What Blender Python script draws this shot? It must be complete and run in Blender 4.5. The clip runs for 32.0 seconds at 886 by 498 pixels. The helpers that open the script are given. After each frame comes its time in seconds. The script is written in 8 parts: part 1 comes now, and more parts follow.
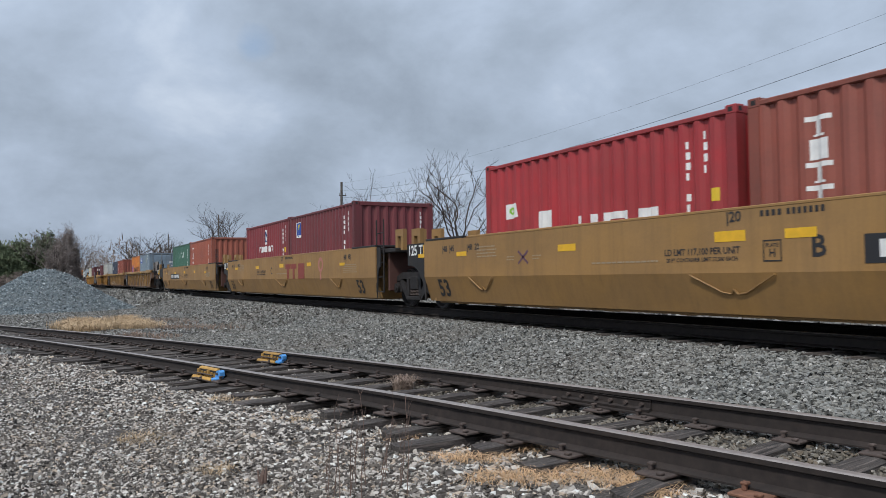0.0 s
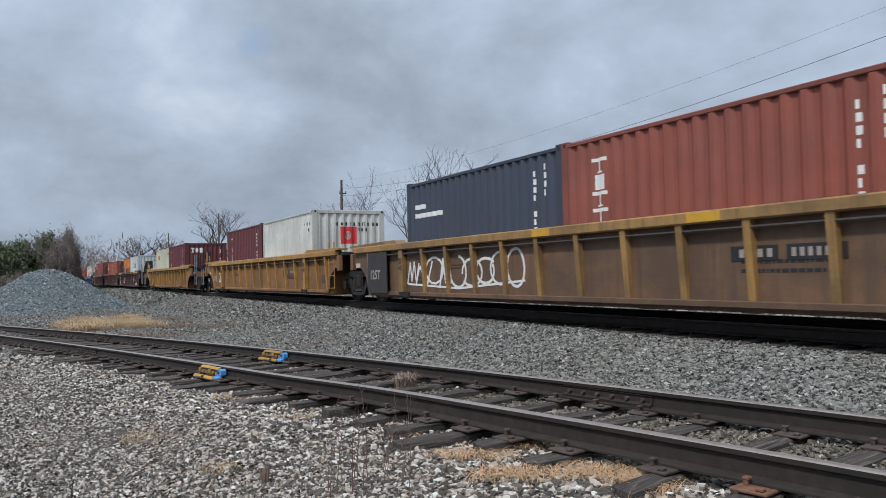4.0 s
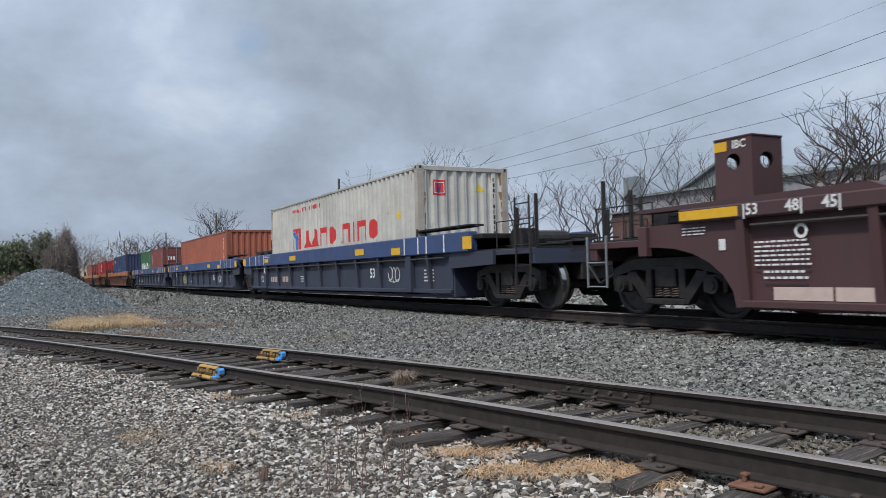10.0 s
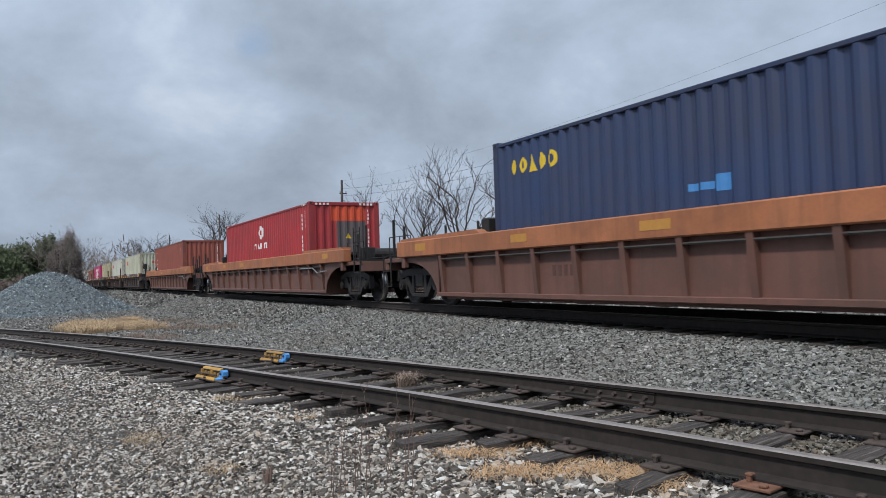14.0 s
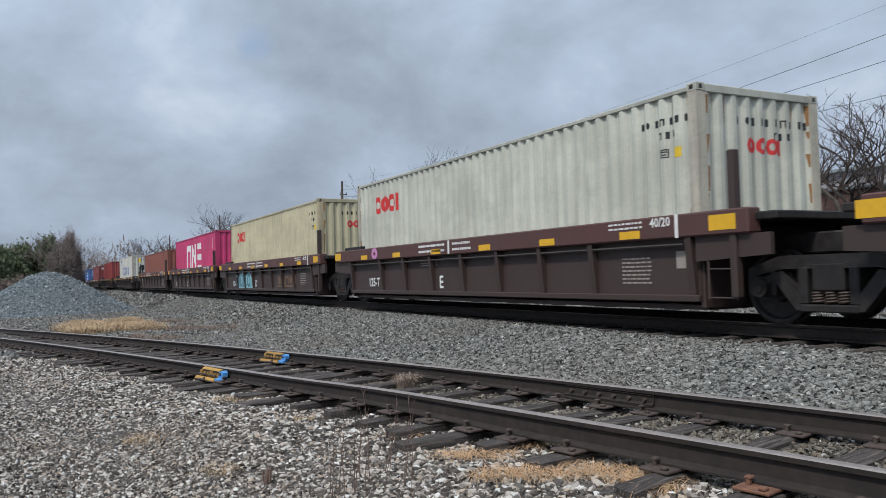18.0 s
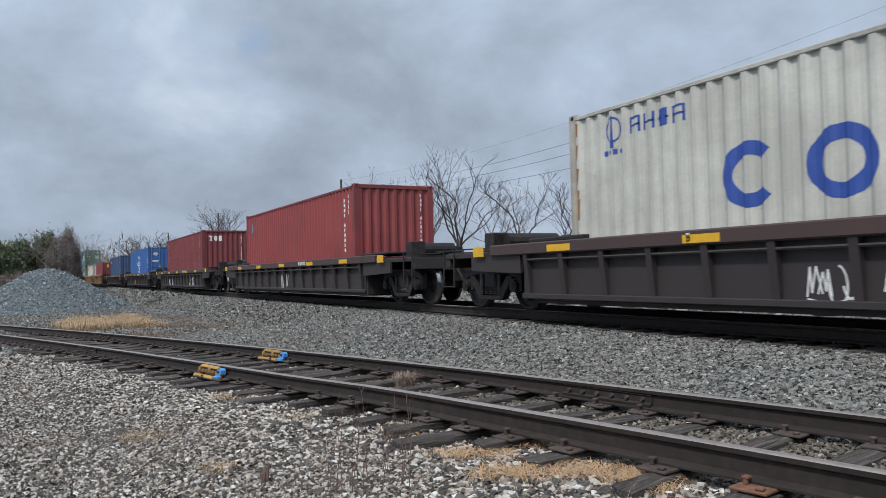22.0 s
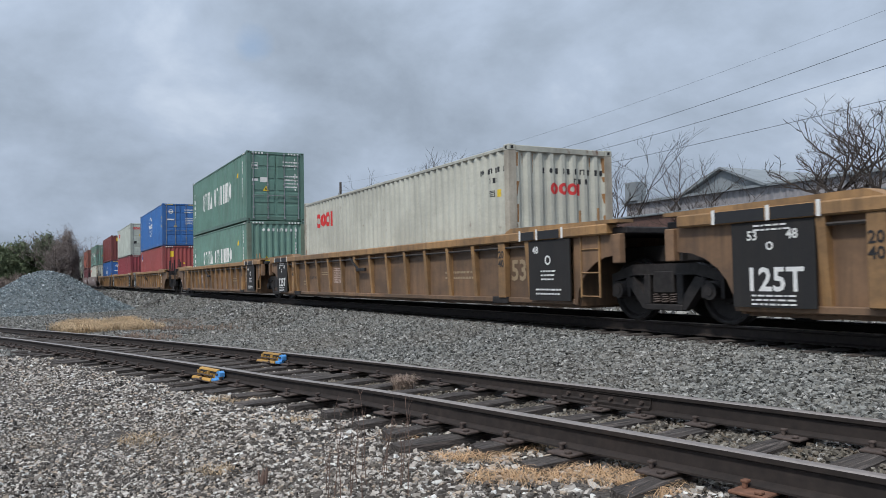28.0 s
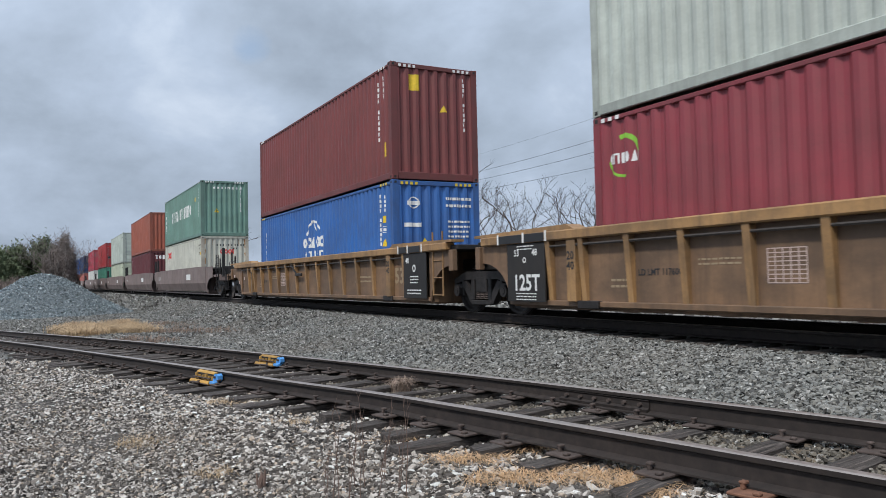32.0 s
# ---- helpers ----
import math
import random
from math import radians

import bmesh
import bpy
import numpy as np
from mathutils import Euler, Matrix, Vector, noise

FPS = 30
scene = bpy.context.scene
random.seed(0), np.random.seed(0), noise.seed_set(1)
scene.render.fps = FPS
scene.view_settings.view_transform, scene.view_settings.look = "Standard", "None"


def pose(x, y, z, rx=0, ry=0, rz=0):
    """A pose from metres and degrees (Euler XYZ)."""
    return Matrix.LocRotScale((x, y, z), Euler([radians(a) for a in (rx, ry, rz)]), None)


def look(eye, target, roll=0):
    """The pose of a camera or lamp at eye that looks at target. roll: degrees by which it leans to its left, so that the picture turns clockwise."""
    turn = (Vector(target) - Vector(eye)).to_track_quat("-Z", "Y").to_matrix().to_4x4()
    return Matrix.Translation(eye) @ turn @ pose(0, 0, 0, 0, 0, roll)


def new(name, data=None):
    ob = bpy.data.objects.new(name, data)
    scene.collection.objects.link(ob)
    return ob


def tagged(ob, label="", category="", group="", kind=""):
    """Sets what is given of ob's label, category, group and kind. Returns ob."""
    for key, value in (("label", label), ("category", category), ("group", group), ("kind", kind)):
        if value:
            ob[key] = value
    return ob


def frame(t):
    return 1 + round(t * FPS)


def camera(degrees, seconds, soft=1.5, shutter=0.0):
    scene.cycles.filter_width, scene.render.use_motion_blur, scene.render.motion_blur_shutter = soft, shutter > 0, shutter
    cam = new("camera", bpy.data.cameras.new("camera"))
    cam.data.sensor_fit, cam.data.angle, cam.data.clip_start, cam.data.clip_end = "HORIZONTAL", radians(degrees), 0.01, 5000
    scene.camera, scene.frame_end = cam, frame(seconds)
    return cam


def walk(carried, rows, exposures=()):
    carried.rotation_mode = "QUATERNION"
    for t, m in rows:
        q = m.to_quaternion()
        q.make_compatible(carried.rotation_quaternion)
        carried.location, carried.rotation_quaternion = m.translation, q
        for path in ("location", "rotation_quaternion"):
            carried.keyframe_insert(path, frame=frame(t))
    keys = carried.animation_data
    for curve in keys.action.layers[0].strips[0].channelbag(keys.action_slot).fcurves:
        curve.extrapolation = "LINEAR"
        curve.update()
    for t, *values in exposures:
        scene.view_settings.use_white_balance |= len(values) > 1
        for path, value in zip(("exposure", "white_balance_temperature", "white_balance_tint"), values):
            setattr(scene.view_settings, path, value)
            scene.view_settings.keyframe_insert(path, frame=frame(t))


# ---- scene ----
# World: x runs along the main track (the train goes towards +x), y across it, z up from the top of the main rails.
cam = camera(59.79, 32.0, soft=0.5, shutter=0.05)
# seconds, turn to the left of the track's normal, tilt, lean: a hand-held camera at one place
EYE = (0.0, 0.0, 0.73)
TURNS = [
    (0, 62.09, 2.02, -0.82), (0.5, 62.06, 1.93, -0.88), (1, 62.02, 1.87, -0.96), (1.5, 62.00, 1.86, -1.02),
    (2, 61.99, 1.86, -1.06), (2.5, 62.00, 1.84, -1.13), (3, 62.03, 1.82, -1.19), (3.5, 62.09, 1.81, -1.20),
    (5.5, 62.17, 1.82, -1.31), (6, 62.14, 1.82, -1.28), (6.5, 62.11, 1.80, -1.28), (7, 62.06, 1.78, -1.32),
    (7.5, 61.99, 1.76, -1.34), (8, 61.93, 1.75, -1.33), (8.5, 61.89, 1.72, -1.37), (9, 61.88, 1.68, -1.44),
    (9.5, 61.91, 1.66, -1.49), (10, 61.96, 1.67, -1.51), (10.5, 62.03, 1.69, -1.52), (11, 62.08, 1.72, -1.54),
    (11.5, 62.12, 1.73, -1.58), (12, 62.16, 1.74, -1.63), (12.5, 62.18, 1.75, -1.67), (13, 62.19, 1.75, -1.71),
    (13.5, 62.19, 1.75, -1.73), (14, 62.19, 1.75, -1.75), (14.5, 62.19, 1.73, -1.79), (16.5, 62.21, 1.82, -1.74),
    (17, 62.19, 1.84, -1.72), (17.5, 62.19, 1.86, -1.64), (18, 62.19, 1.86, -1.54), (18.5, 62.18, 1.85, -1.44),
    (19, 62.17, 1.81, -1.37), (19.5, 62.15, 1.75, -1.33), (20, 62.13, 1.70, -1.33), (20.5, 62.13, 1.66, -1.34),
    (21, 62.13, 1.65, -1.32), (21.5, 62.12, 1.70, -1.29), (22, 62.10, 1.76, -1.25), (22.5, 62.07, 1.83, -1.23),
    (23, 62.03, 1.88, -1.22), (23.5, 62.00, 1.92, -1.19), (24, 61.98, 1.95, -1.15), (24.5, 61.98, 1.98, -1.11),
    (25, 61.98, 2.01, -1.08), (25.5, 61.99, 2.02, -1.06), (27.5, 62.04, 1.92, -1.16), (28, 62.04, 1.98, -1.12),
    (28.5, 62.04, 2.06, -1.07), (29, 62.01, 2.13, -1.04), (29.5, 61.99, 2.18, -1.03), (30, 61.96, 2.20, -1.06),
    (30.5, 61.92, 2.20, -1.13), (31, 61.90, 2.19, -1.18), (31.5, 61.89, 2.17, -1.21), (32, 61.88, 2.13, -1.26),
]
walk(cam, [(t, pose(*EYE, 90 + tilt, 0, turn) @ pose(0, 0, 0, 0, 0, lean)) for t, turn, tilt, lean in TURNS],
     [(0, 0.0), (26, 0.0), (31, 0.08), (32, 0.12)])

# ---- sky, sun ----
SUN_UP, SUN_ROUND = 52.0, 150.0
SKY_MASSES = [
    ((-0.8906, 0.3754, 0.2568), 0.95938, 0.04), ((-0.9406, 0.2877, 0.1801), 0.97590, 0.07),
    ((-0.9711, 0.0264, 0.2373), 0.97824, -0.07), ((-0.9567, 0.2003, 0.2113), 0.99269, -0.07),
    ((-0.7615, 0.6033, 0.2368), 0.99768, -0.10), ((-0.6369, 0.7319, 0.2421), 0.93869, 0.03),
    ((-0.9945, 0.0757, 0.0722), 0.97824, -0.06), ((-0.9827, 0.1122, 0.1470), 0.98455, 0.06),
    ((-0.8068, 0.5083, 0.3012), 0.97590, 0.05), ((-0.9042, 0.4109, 0.1169), 0.97590, 0.05),
    ((-0.9327, 0.1694, 0.3184), 0.99510, -0.05)]
world = bpy.data.worlds.new("sky")
scene.world = world
world.use_nodes = True
wt = world.node_tree
wt.nodes.clear()


def wnode(kind, **values):
    n = wt.nodes.new(kind)
    for key, value in values.items():
        n.inputs[key].default_value = value
    return n


w_out = wt.nodes.new("ShaderNodeOutputWorld")
w_sky = wt.nodes.new("ShaderNodeTexSky")
w_sky.sky_type, w_sky.sun_disc = "NISHITA", False
w_sky.sun_elevation, w_sky.sun_rotation = radians(SUN_UP), radians(SUN_ROUND)
w_blue = wnode("ShaderNodeBackground", Strength=0.15)
wt.links.new(w_sky.outputs[0], w_blue.inputs[0])
w_co = wt.nodes.new("ShaderNodeTexCoord")
# flatten the dome: clouds lie on a plane overhead, so they narrow towards the horizon
w_sep = wt.nodes.new("ShaderNodeSeparateXYZ")
wt.links.new(w_co.outputs["Generated"], w_sep.inputs[0])
w_z = wt.nodes.new("ShaderNodeMath")
w_z.operation = "MAXIMUM"
w_z.inputs[1].default_value = 0.0
wt.links.new(w_sep.outputs[2], w_z.inputs[0])
w_z2 = wt.nodes.new("ShaderNodeMath")
w_z2.operation = "ADD"
w_z2.inputs[1].default_value = 0.55
wt.links.new(w_z.outputs[0], w_z2.inputs[0])
w_flat = wt.nodes.new("ShaderNodeVectorMath")
w_flat.operation = "DIVIDE"
w_cmb = wt.nodes.new("ShaderNodeCombineXYZ")
for k in range(3):
    wt.links.new(w_z2.outputs[0], w_cmb.inputs[k])
wt.links.new(w_co.outputs["Generated"], w_flat.inputs[0])
wt.links.new(w_cmb.outputs[0], w_flat.inputs[1])
w_map = wt.nodes.new("ShaderNodeMapping")
w_map.inputs["Location"].default_value = (3.5, 2.3, 0.4)
wt.links.new(w_flat.outputs[0], w_map.inputs[0])
w_n1 = wnode("ShaderNodeTexNoise", Scale=1.5, Detail=7.0, Roughness=0.52, Distortion=0.25)
w_n2 = wnode("ShaderNodeTexNoise", Scale=4.2, Detail=6.0, Roughness=0.6, Distortion=0.2)
wt.links.new(w_map.outputs[0], w_n1.inputs["Vector"])
wt.links.new(w_map.outputs[0], w_n2.inputs["Vector"])
w_norm = wt.nodes.new("ShaderNodeVectorMath")
w_norm.operation = "NORMALIZE"
wt.links.new(w_co.outputs["Generated"], w_norm.inputs[0])
w_add = wt.nodes.new("ShaderNodeMath")
w_add.operation = "MULTIPLY_ADD"
w_add.inputs[1].default_value = 0.5
wt.links.new(w_n2.outputs[0], w_add.inputs[0])
wt.links.new(w_n1.outputs[0], w_add.inputs[2])
# broad masses of the cloud deck: (direction, cosine at the rim, how much darker)
w_sum = w_add.outputs[0]
for way, rim, dark in SKY_MASSES:
    w_d = wt.nodes.new("ShaderNodeVectorMath")
    w_d.operation = "DOT_PRODUCT"
    w_d.inputs[1].default_value = way
    wt.links.new(w_norm.outputs[0], w_d.inputs[0])
    w_r = wt.nodes.new("ShaderNodeMapRange")
    w_r.interpolation_type = "SMOOTHERSTEP"
    for key, value in (("From Min", rim), ("From Max", 1.0), ("To Min", 0.0), ("To Max", dark)):
        w_r.inputs[key].default_value = value
    wt.links.new(w_d.outputs["Value"], w_r.inputs[0])
    w_s = wt.nodes.new("ShaderNodeMath")
    wt.links.new(w_sum, w_s.inputs[0])
    wt.links.new(w_r.outputs[0], w_s.inputs[1])
    w_sum = w_s.outputs[0]
w_ramp = wt.nodes.new("ShaderNodeValToRGB")
els = w_ramp.color_ramp.elements
els[0].position, els[0].color = 0.48, (0.64, 0.735, 0.86, 1)
els[1].position, els[1].color = 1.06, (0.27, 0.325, 0.405, 1)
for at, col in ((0.62, (0.56, 0.645, 0.77, 1)), (0.74, (0.435, 0.52, 0.65, 1)), (0.88, (0.345, 0.415, 0.515, 1))):
    els.new(at).color = col
wt.links.new(w_sum, w_ramp.inputs[0])
w_cloud = wnode("ShaderNodeBackground", Strength=1.0)
# an overcast sky is brighter overhead than at the horizon
w_up = wt.nodes.new("ShaderNodeMapRange")
w_up.inputs["From Min"].default_value, w_up.inputs["From Max"].default_value = 0.0, 1.0
w_up.inputs["To Min"].default_value, w_up.inputs["To Max"].default_value = 0.90, 1.55
wt.links.new(w_z.outputs[0], w_up.inputs[0])
wt.links.new(w_up.outputs[0], w_cloud.inputs[1])
wt.links.new(w_ramp.outputs[0], w_cloud.inputs[0])
w_gap = wt.nodes.new("ShaderNodeMapRange")
w_gap.inputs["From Min"].default_value, w_gap.inputs["From Max"].default_value = 0.44, 0.54
wt.links.new(w_add.outputs[0], w_gap.inputs[0])
# a small break in the cloud, high to the left of the track's far end
w_dot = wt.nodes.new("ShaderNodeVectorMath")
w_dot.operation = "DOT_PRODUCT"
w_dot.inputs[1].default_value = (-0.9273, 0.2384, 0.2886)
wt.links.new(w_norm.outputs[0], w_dot.inputs[0])
w_hole = wt.nodes.new("ShaderNodeMath")
w_hole.operation = "MULTIPLY_ADD"
w_hole.inputs[1].default_value = 0.0016
wt.links.new(w_n2.outputs[0], w_hole.inputs[0])
wt.links.new(w_dot.outputs["Value"], w_hole.inputs[2])
w_open = wt.nodes.new("ShaderNodeMapRange")
w_open.inputs["From Min"].default_value, w_open.inputs["From Max"].default_value = 1.00056, 1.00092
w_open.inputs["To Min"].default_value, w_open.inputs["To Max"].default_value = 1.0, 0.55
wt.links.new(w_hole.outputs[0], w_open.inputs[0])
w_both = wt.nodes.new("ShaderNodeMath")
w_both.operation = "MULTIPLY"
wt.links.new(w_gap.outputs[0], w_both.inputs[0])
wt.links.new(w_open.outputs[0], w_both.inputs[1])
w_mix = wt.nodes.new("ShaderNodeMixShader")
wt.links.new(w_both.outputs[0], w_mix.inputs[0])
wt.links.new(w_blue.outputs[0], w_mix.inputs[1])
wt.links.new(w_cloud.outputs[0], w_mix.inputs[2])
wt.links.new(w_mix.outputs[0], w_out.inputs[0])

sun = new("sun", bpy.data.lights.new("sun", "SUN"))
sun.data.energy, sun.data.angle, sun.data.color = 2.6, radians(6), (1.0, 0.97, 0.93)
sr = radians(SUN_ROUND)
sun.matrix_world = look((math.sin(sr) * math.cos(radians(SUN_UP)) * 60, math.cos(sr) * math.cos(radians(SUN_UP)) * 60, math.sin(radians(SUN_UP)) * 60), (0, 0, 0))
scene.view_settings.exposure = 0.0

# ---- materials ----
def mat_base(name):
    m = bpy.data.materials.new(name)
    m.use_nodes = True
    nt = m.node_tree
    return m, nt, nt.nodes["Principled BSDF"]


def tex_noise(nt, scale, detail=4.0, rough=0.55, vec=None, stretch=None):
    n = nt.nodes.new("ShaderNodeTexNoise")
    n.inputs["Scale"].default_value, n.inputs["Detail"].default_value, n.inputs["Roughness"].default_value = scale, detail, rough
    if vec is not None:
        if stretch:
            mp = nt.nodes.new("ShaderNodeMapping")
            mp.inputs["Scale"].default_value = stretch
            nt.links.new(vec, mp.inputs[0])
            vec = mp.outputs[0]
        nt.links.new(vec, n.inputs["Vector"])
    return n.outputs["Fac"]


def ranged(nt, value, a, b, c=0.0, d=1.0):
    r = nt.nodes.new("ShaderNodeMapRange")
    for key, v in (("From Min", a), ("From Max", b), ("To Min", c), ("To Max", d)):
        r.inputs[key].default_value = v
    nt.links.new(value, r.inputs[0])
    return r.outputs[0]


def blend(nt, fac, a, b, mode="MIX"):
    x = nt.nodes.new("ShaderNodeMix")
    x.data_type, x.blend_type = "RGBA", mode
    for socket, v in ((x.inputs[0], fac), (x.inputs[6], a), (x.inputs[7], b)):
        if isinstance(v, (int, float)):
            socket.default_value = v
        elif isinstance(v, tuple):
            socket.default_value = (*v, 1.0)
        else:
            nt.links.new(v, socket)
    return x.outputs[2]


def bump(nt, height, strength, distance):
    b = nt.nodes.new("ShaderNodeBump")
    b.inputs["Strength"].default_value, b.inputs["Distance"].default_value = strength, distance
    nt.links.new(height, b.inputs["Height"])
    return b.outputs[0]


def place_vec(nt, spread=40.0):
    """Object-space coordinates, shifted by a number of its own for each object."""
    co = nt.nodes.new("ShaderNodeTexCoord")
    info = nt.nodes.new("ShaderNodeObjectInfo")
    s = nt.nodes.new("ShaderNodeVectorMath")
    s.operation = "MULTIPLY"
    s.inputs[1].default_value = (spread, spread * 0.7, spread * 1.3)
    nt.links.new(info.outputs["Random"], s.inputs[0])
    a = nt.nodes.new("ShaderNodeVectorMath")
    nt.links.new(co.outputs["Object"], a.inputs[0])
    nt.links.new(s.outputs[0], a.inputs[1])
    return a.outputs[0]


PAINTS = {}


def paint(col, rough=0.5, dirt=0.35, rust=0.15):
    """Weathered paint on steel: faded patches, streaks that run down, road grime and rust spots."""
    key = (col, rough, dirt, rust)
    if key in PAINTS:
        return PAINTS[key]
    m, nt, b = mat_base("weathered_paint")
    grime = tuple(0.30 * c + 0.55 * g for c, g in zip(col, (0.058, 0.046, 0.038)))
    vec = place_vec(nt)
    fade = tex_noise(nt, 0.9, 5.0, 0.6, vec)
    streak = tex_noise(nt, 2.2, 6.0, 0.65, vec, (3.0, 3.0, 0.22))
    fine = tex_noise(nt, 26.0, 3.0, 0.6, vec)
    spots = tex_noise(nt, 3.5, 9.0, 0.72, vec, (1.0, 1.0, 0.55))
    lift = 0.035 * min(1.0, 0.12 + 3.0 * max(col))
    pale = tuple(min(1.0, 0.86 * c + lift) for c in col)
    blot = tex_noise(nt, 0.55, 7.0, 0.68, vec, (1.0, 1.0, 1.6))
    c = blend(nt, ranged(nt, fade, 0.38, 0.7, 0.0, 0.55), col, pale)
    c = blend(nt, ranged(nt, blot, 0.42, 0.60, 0.0, min(0.85, dirt * 1.1)), c, grime)
    c = blend(nt, ranged(nt, streak, 0.46, 0.78, 0.0, dirt * 1.5), c, grime)
    c = blend(nt, ranged(nt, fine, 0.35, 0.7, 0.0, 0.10 + 0.15 * dirt), c, grime)
    c = blend(nt, ranged(nt, spots, 0.72 - 0.16 * rust, 0.80 - 0.12 * rust, 0.0, min(1.0, rust * 3.0)), c, (0.13, 0.055, 0.028))
    nt.links.new(c, b.inputs["Base Color"])
    nt.links.new(ranged(nt, fade, 0.3, 0.7, rough - 0.1, rough + 0.15), b.inputs["Roughness"])
    nt.links.new(bump(nt, fine, 0.12, 0.004), b.inputs["Normal"])
    PAINTS[key] = m
    return m


def plain(name, col, rough=0.6, metal=0.0, scale=12.0, vary=0.3, relief=0.15, depth=0.004):
    m, nt, b = mat_base(name)
    vec = place_vec(nt)
    n1 = tex_noise(nt, scale, 5.0, 0.6, vec)
    n2 = tex_noise(nt, scale * 0.12, 3.0, 0.5, vec)
    dark = tuple(c * (1.0 - vary) for c in col)
    light = tuple(min(1.0, c * (1.0 + vary)) for c in col)
    c = blend(nt, ranged(nt, n1, 0.3, 0.7), dark, light)
    c = blend(nt, ranged(nt, n2, 0.35, 0.65, 0.0, 0.45), c, dark)
    nt.links.new(c, b.inputs["Base Color"])
    b.inputs["Roughness"].default_value, b.inputs["Metallic"].default_value = rough, metal
    nt.links.new(bump(nt, n1, relief, depth), b.inputs["Normal"])
    return m


def stone_material(name, cols, rough=0.85):
    """Crushed rock: a tone of its own for each piece."""
    m, nt, b = mat_base(name)
    geo = nt.nodes.new("ShaderNodeNewGeometry")
    ramp = nt.nodes.new("ShaderNodeValToRGB")
    ramp.color_ramp.interpolation = "CONSTANT"
    e = ramp.color_ramp.elements
    e[0].position, e[0].color = 0.0, (*cols[0], 1)
    e[1].position, e[1].color = 0.955, (*cols[-1], 1)
    for k in range(1, len(cols) - 1):
        x = e.new(0.955 * k / (len(cols) - 1))
        x.color = (*cols[k], 1)
    nt.links.new(geo.outputs["Random Per Island"], ramp.inputs[0])
    co = nt.nodes.new("ShaderNodeTexCoord")
    n = tex_noise(nt, 60.0, 3.0, 0.6, co.outputs["Object"])
    big = tex_noise(nt, 0.35, 4.0, 0.6, co.outputs["Object"])
    c = blend(nt, ranged(nt, n, 0.3, 0.7, 0.0, 0.25), ramp.outputs[0], (0.05, 0.047, 0.045))
    c = blend(nt, ranged(nt, big, 0.42, 0.68, 0.0, 0.25), c, (0.16, 0.125, 0.095))
    nt.links.new(c, b.inputs["Base Color"])
    b.inputs["Roughness"].default_value = rough
    nt.links.new(bump(nt, n, 0.3, 0.004), b.inputs["Normal"])
    return m


def ground_material(name, tones, warm):
    """Fine gravel bed: stones too small to build, in three sizes, with earthy patches; shade in their gaps is painted.
    """
    m, nt, b = mat_base(name)
    co = nt.nodes.new("ShaderNodeTexCoord").outputs["Object"]
    v = nt.nodes.new("ShaderNodeTexVoronoi")
    v.inputs["Scale"].default_value = 42.0
    nt.links.new(co, v.inputs["Vector"])
    v2 = nt.nodes.new("ShaderNodeTexVoronoi")
    v2.inputs["Scale"].default_value = 95.0
    nt.links.new(co, v2.inputs["Vector"])
    sep = nt.nodes.new("ShaderNodeSeparateColor")
    nt.links.new(v.outputs["Color"], sep.inputs[0])
    sep2 = nt.nodes.new("ShaderNodeSeparateColor")
    nt.links.new(v2.outputs["Color"], sep2.inputs[0])
    c = blend(nt, sep.outputs[0], tones[0], tones[1])
    c = blend(nt, ranged(nt, sep2.outputs[0], 0.55, 0.95, 0.0, 0.8), c, tones[2])
    big = tex_noise(nt, 0.22, 5.0, 0.6, co)
    c = blend(nt, ranged(nt, big, 0.45, 0.7, 0.0, 0.6), c, warm)
    # shade between the small stones, put into the colour
    gap_shade = ranged(nt, v.outputs["Distance"], 0.25, 0.75, 0.0, 0.75)
    c = blend(nt, gap_shade, c, (0.03, 0.028, 0.027))
    nt.links.new(c, b.inputs["Base Color"])
    b.inputs["Roughness"].default_value = 0.92
    inv = ranged(nt, v.outputs["Distance"], 0.0, 0.9, 1.0, 0.0)
    nt.links.new(bump(nt, inv, 0.9, 0.02), b.inputs["Normal"])
    return m


def wood_material(name, col, axis_scale):
    m, nt, b = mat_base(name)
    vec = place_vec(nt)
    g = tex_noise(nt, 9.0, 8.0, 0.7, vec, axis_scale)
    n = tex_noise(nt, 2.0, 4.0, 0.6, vec)
    c = blend(nt, ranged(nt, g, 0.35, 0.65), tuple(x * 0.16 for x in col), tuple(x * 1.5 for x in col))
    split = tex_noise(nt, 4.0, 6.0, 0.65, vec, tuple(x * 1.6 for x in axis_scale))
    c = blend(nt, ranged(nt, split, 0.55, 0.64, 0.0, 0.75), c, tuple(x * 3.0 for x in col))
    c = blend(nt, ranged(nt, split, 0.40, 0.34, 0.0, 0.9), c, tuple(x * 0.1 for x in col))
    c = blend(nt, ranged(nt, n, 0.5, 0.75, 0.0, 0.4), c, (0.16, 0.145, 0.13))
    nt.links.new(c, b.inputs["Base Color"])
    b.inputs["Roughness"].default_value = 0.9
    nt.links.new(bump(nt, g, 0.9, 0.02), b.inputs["Normal"])
    return m


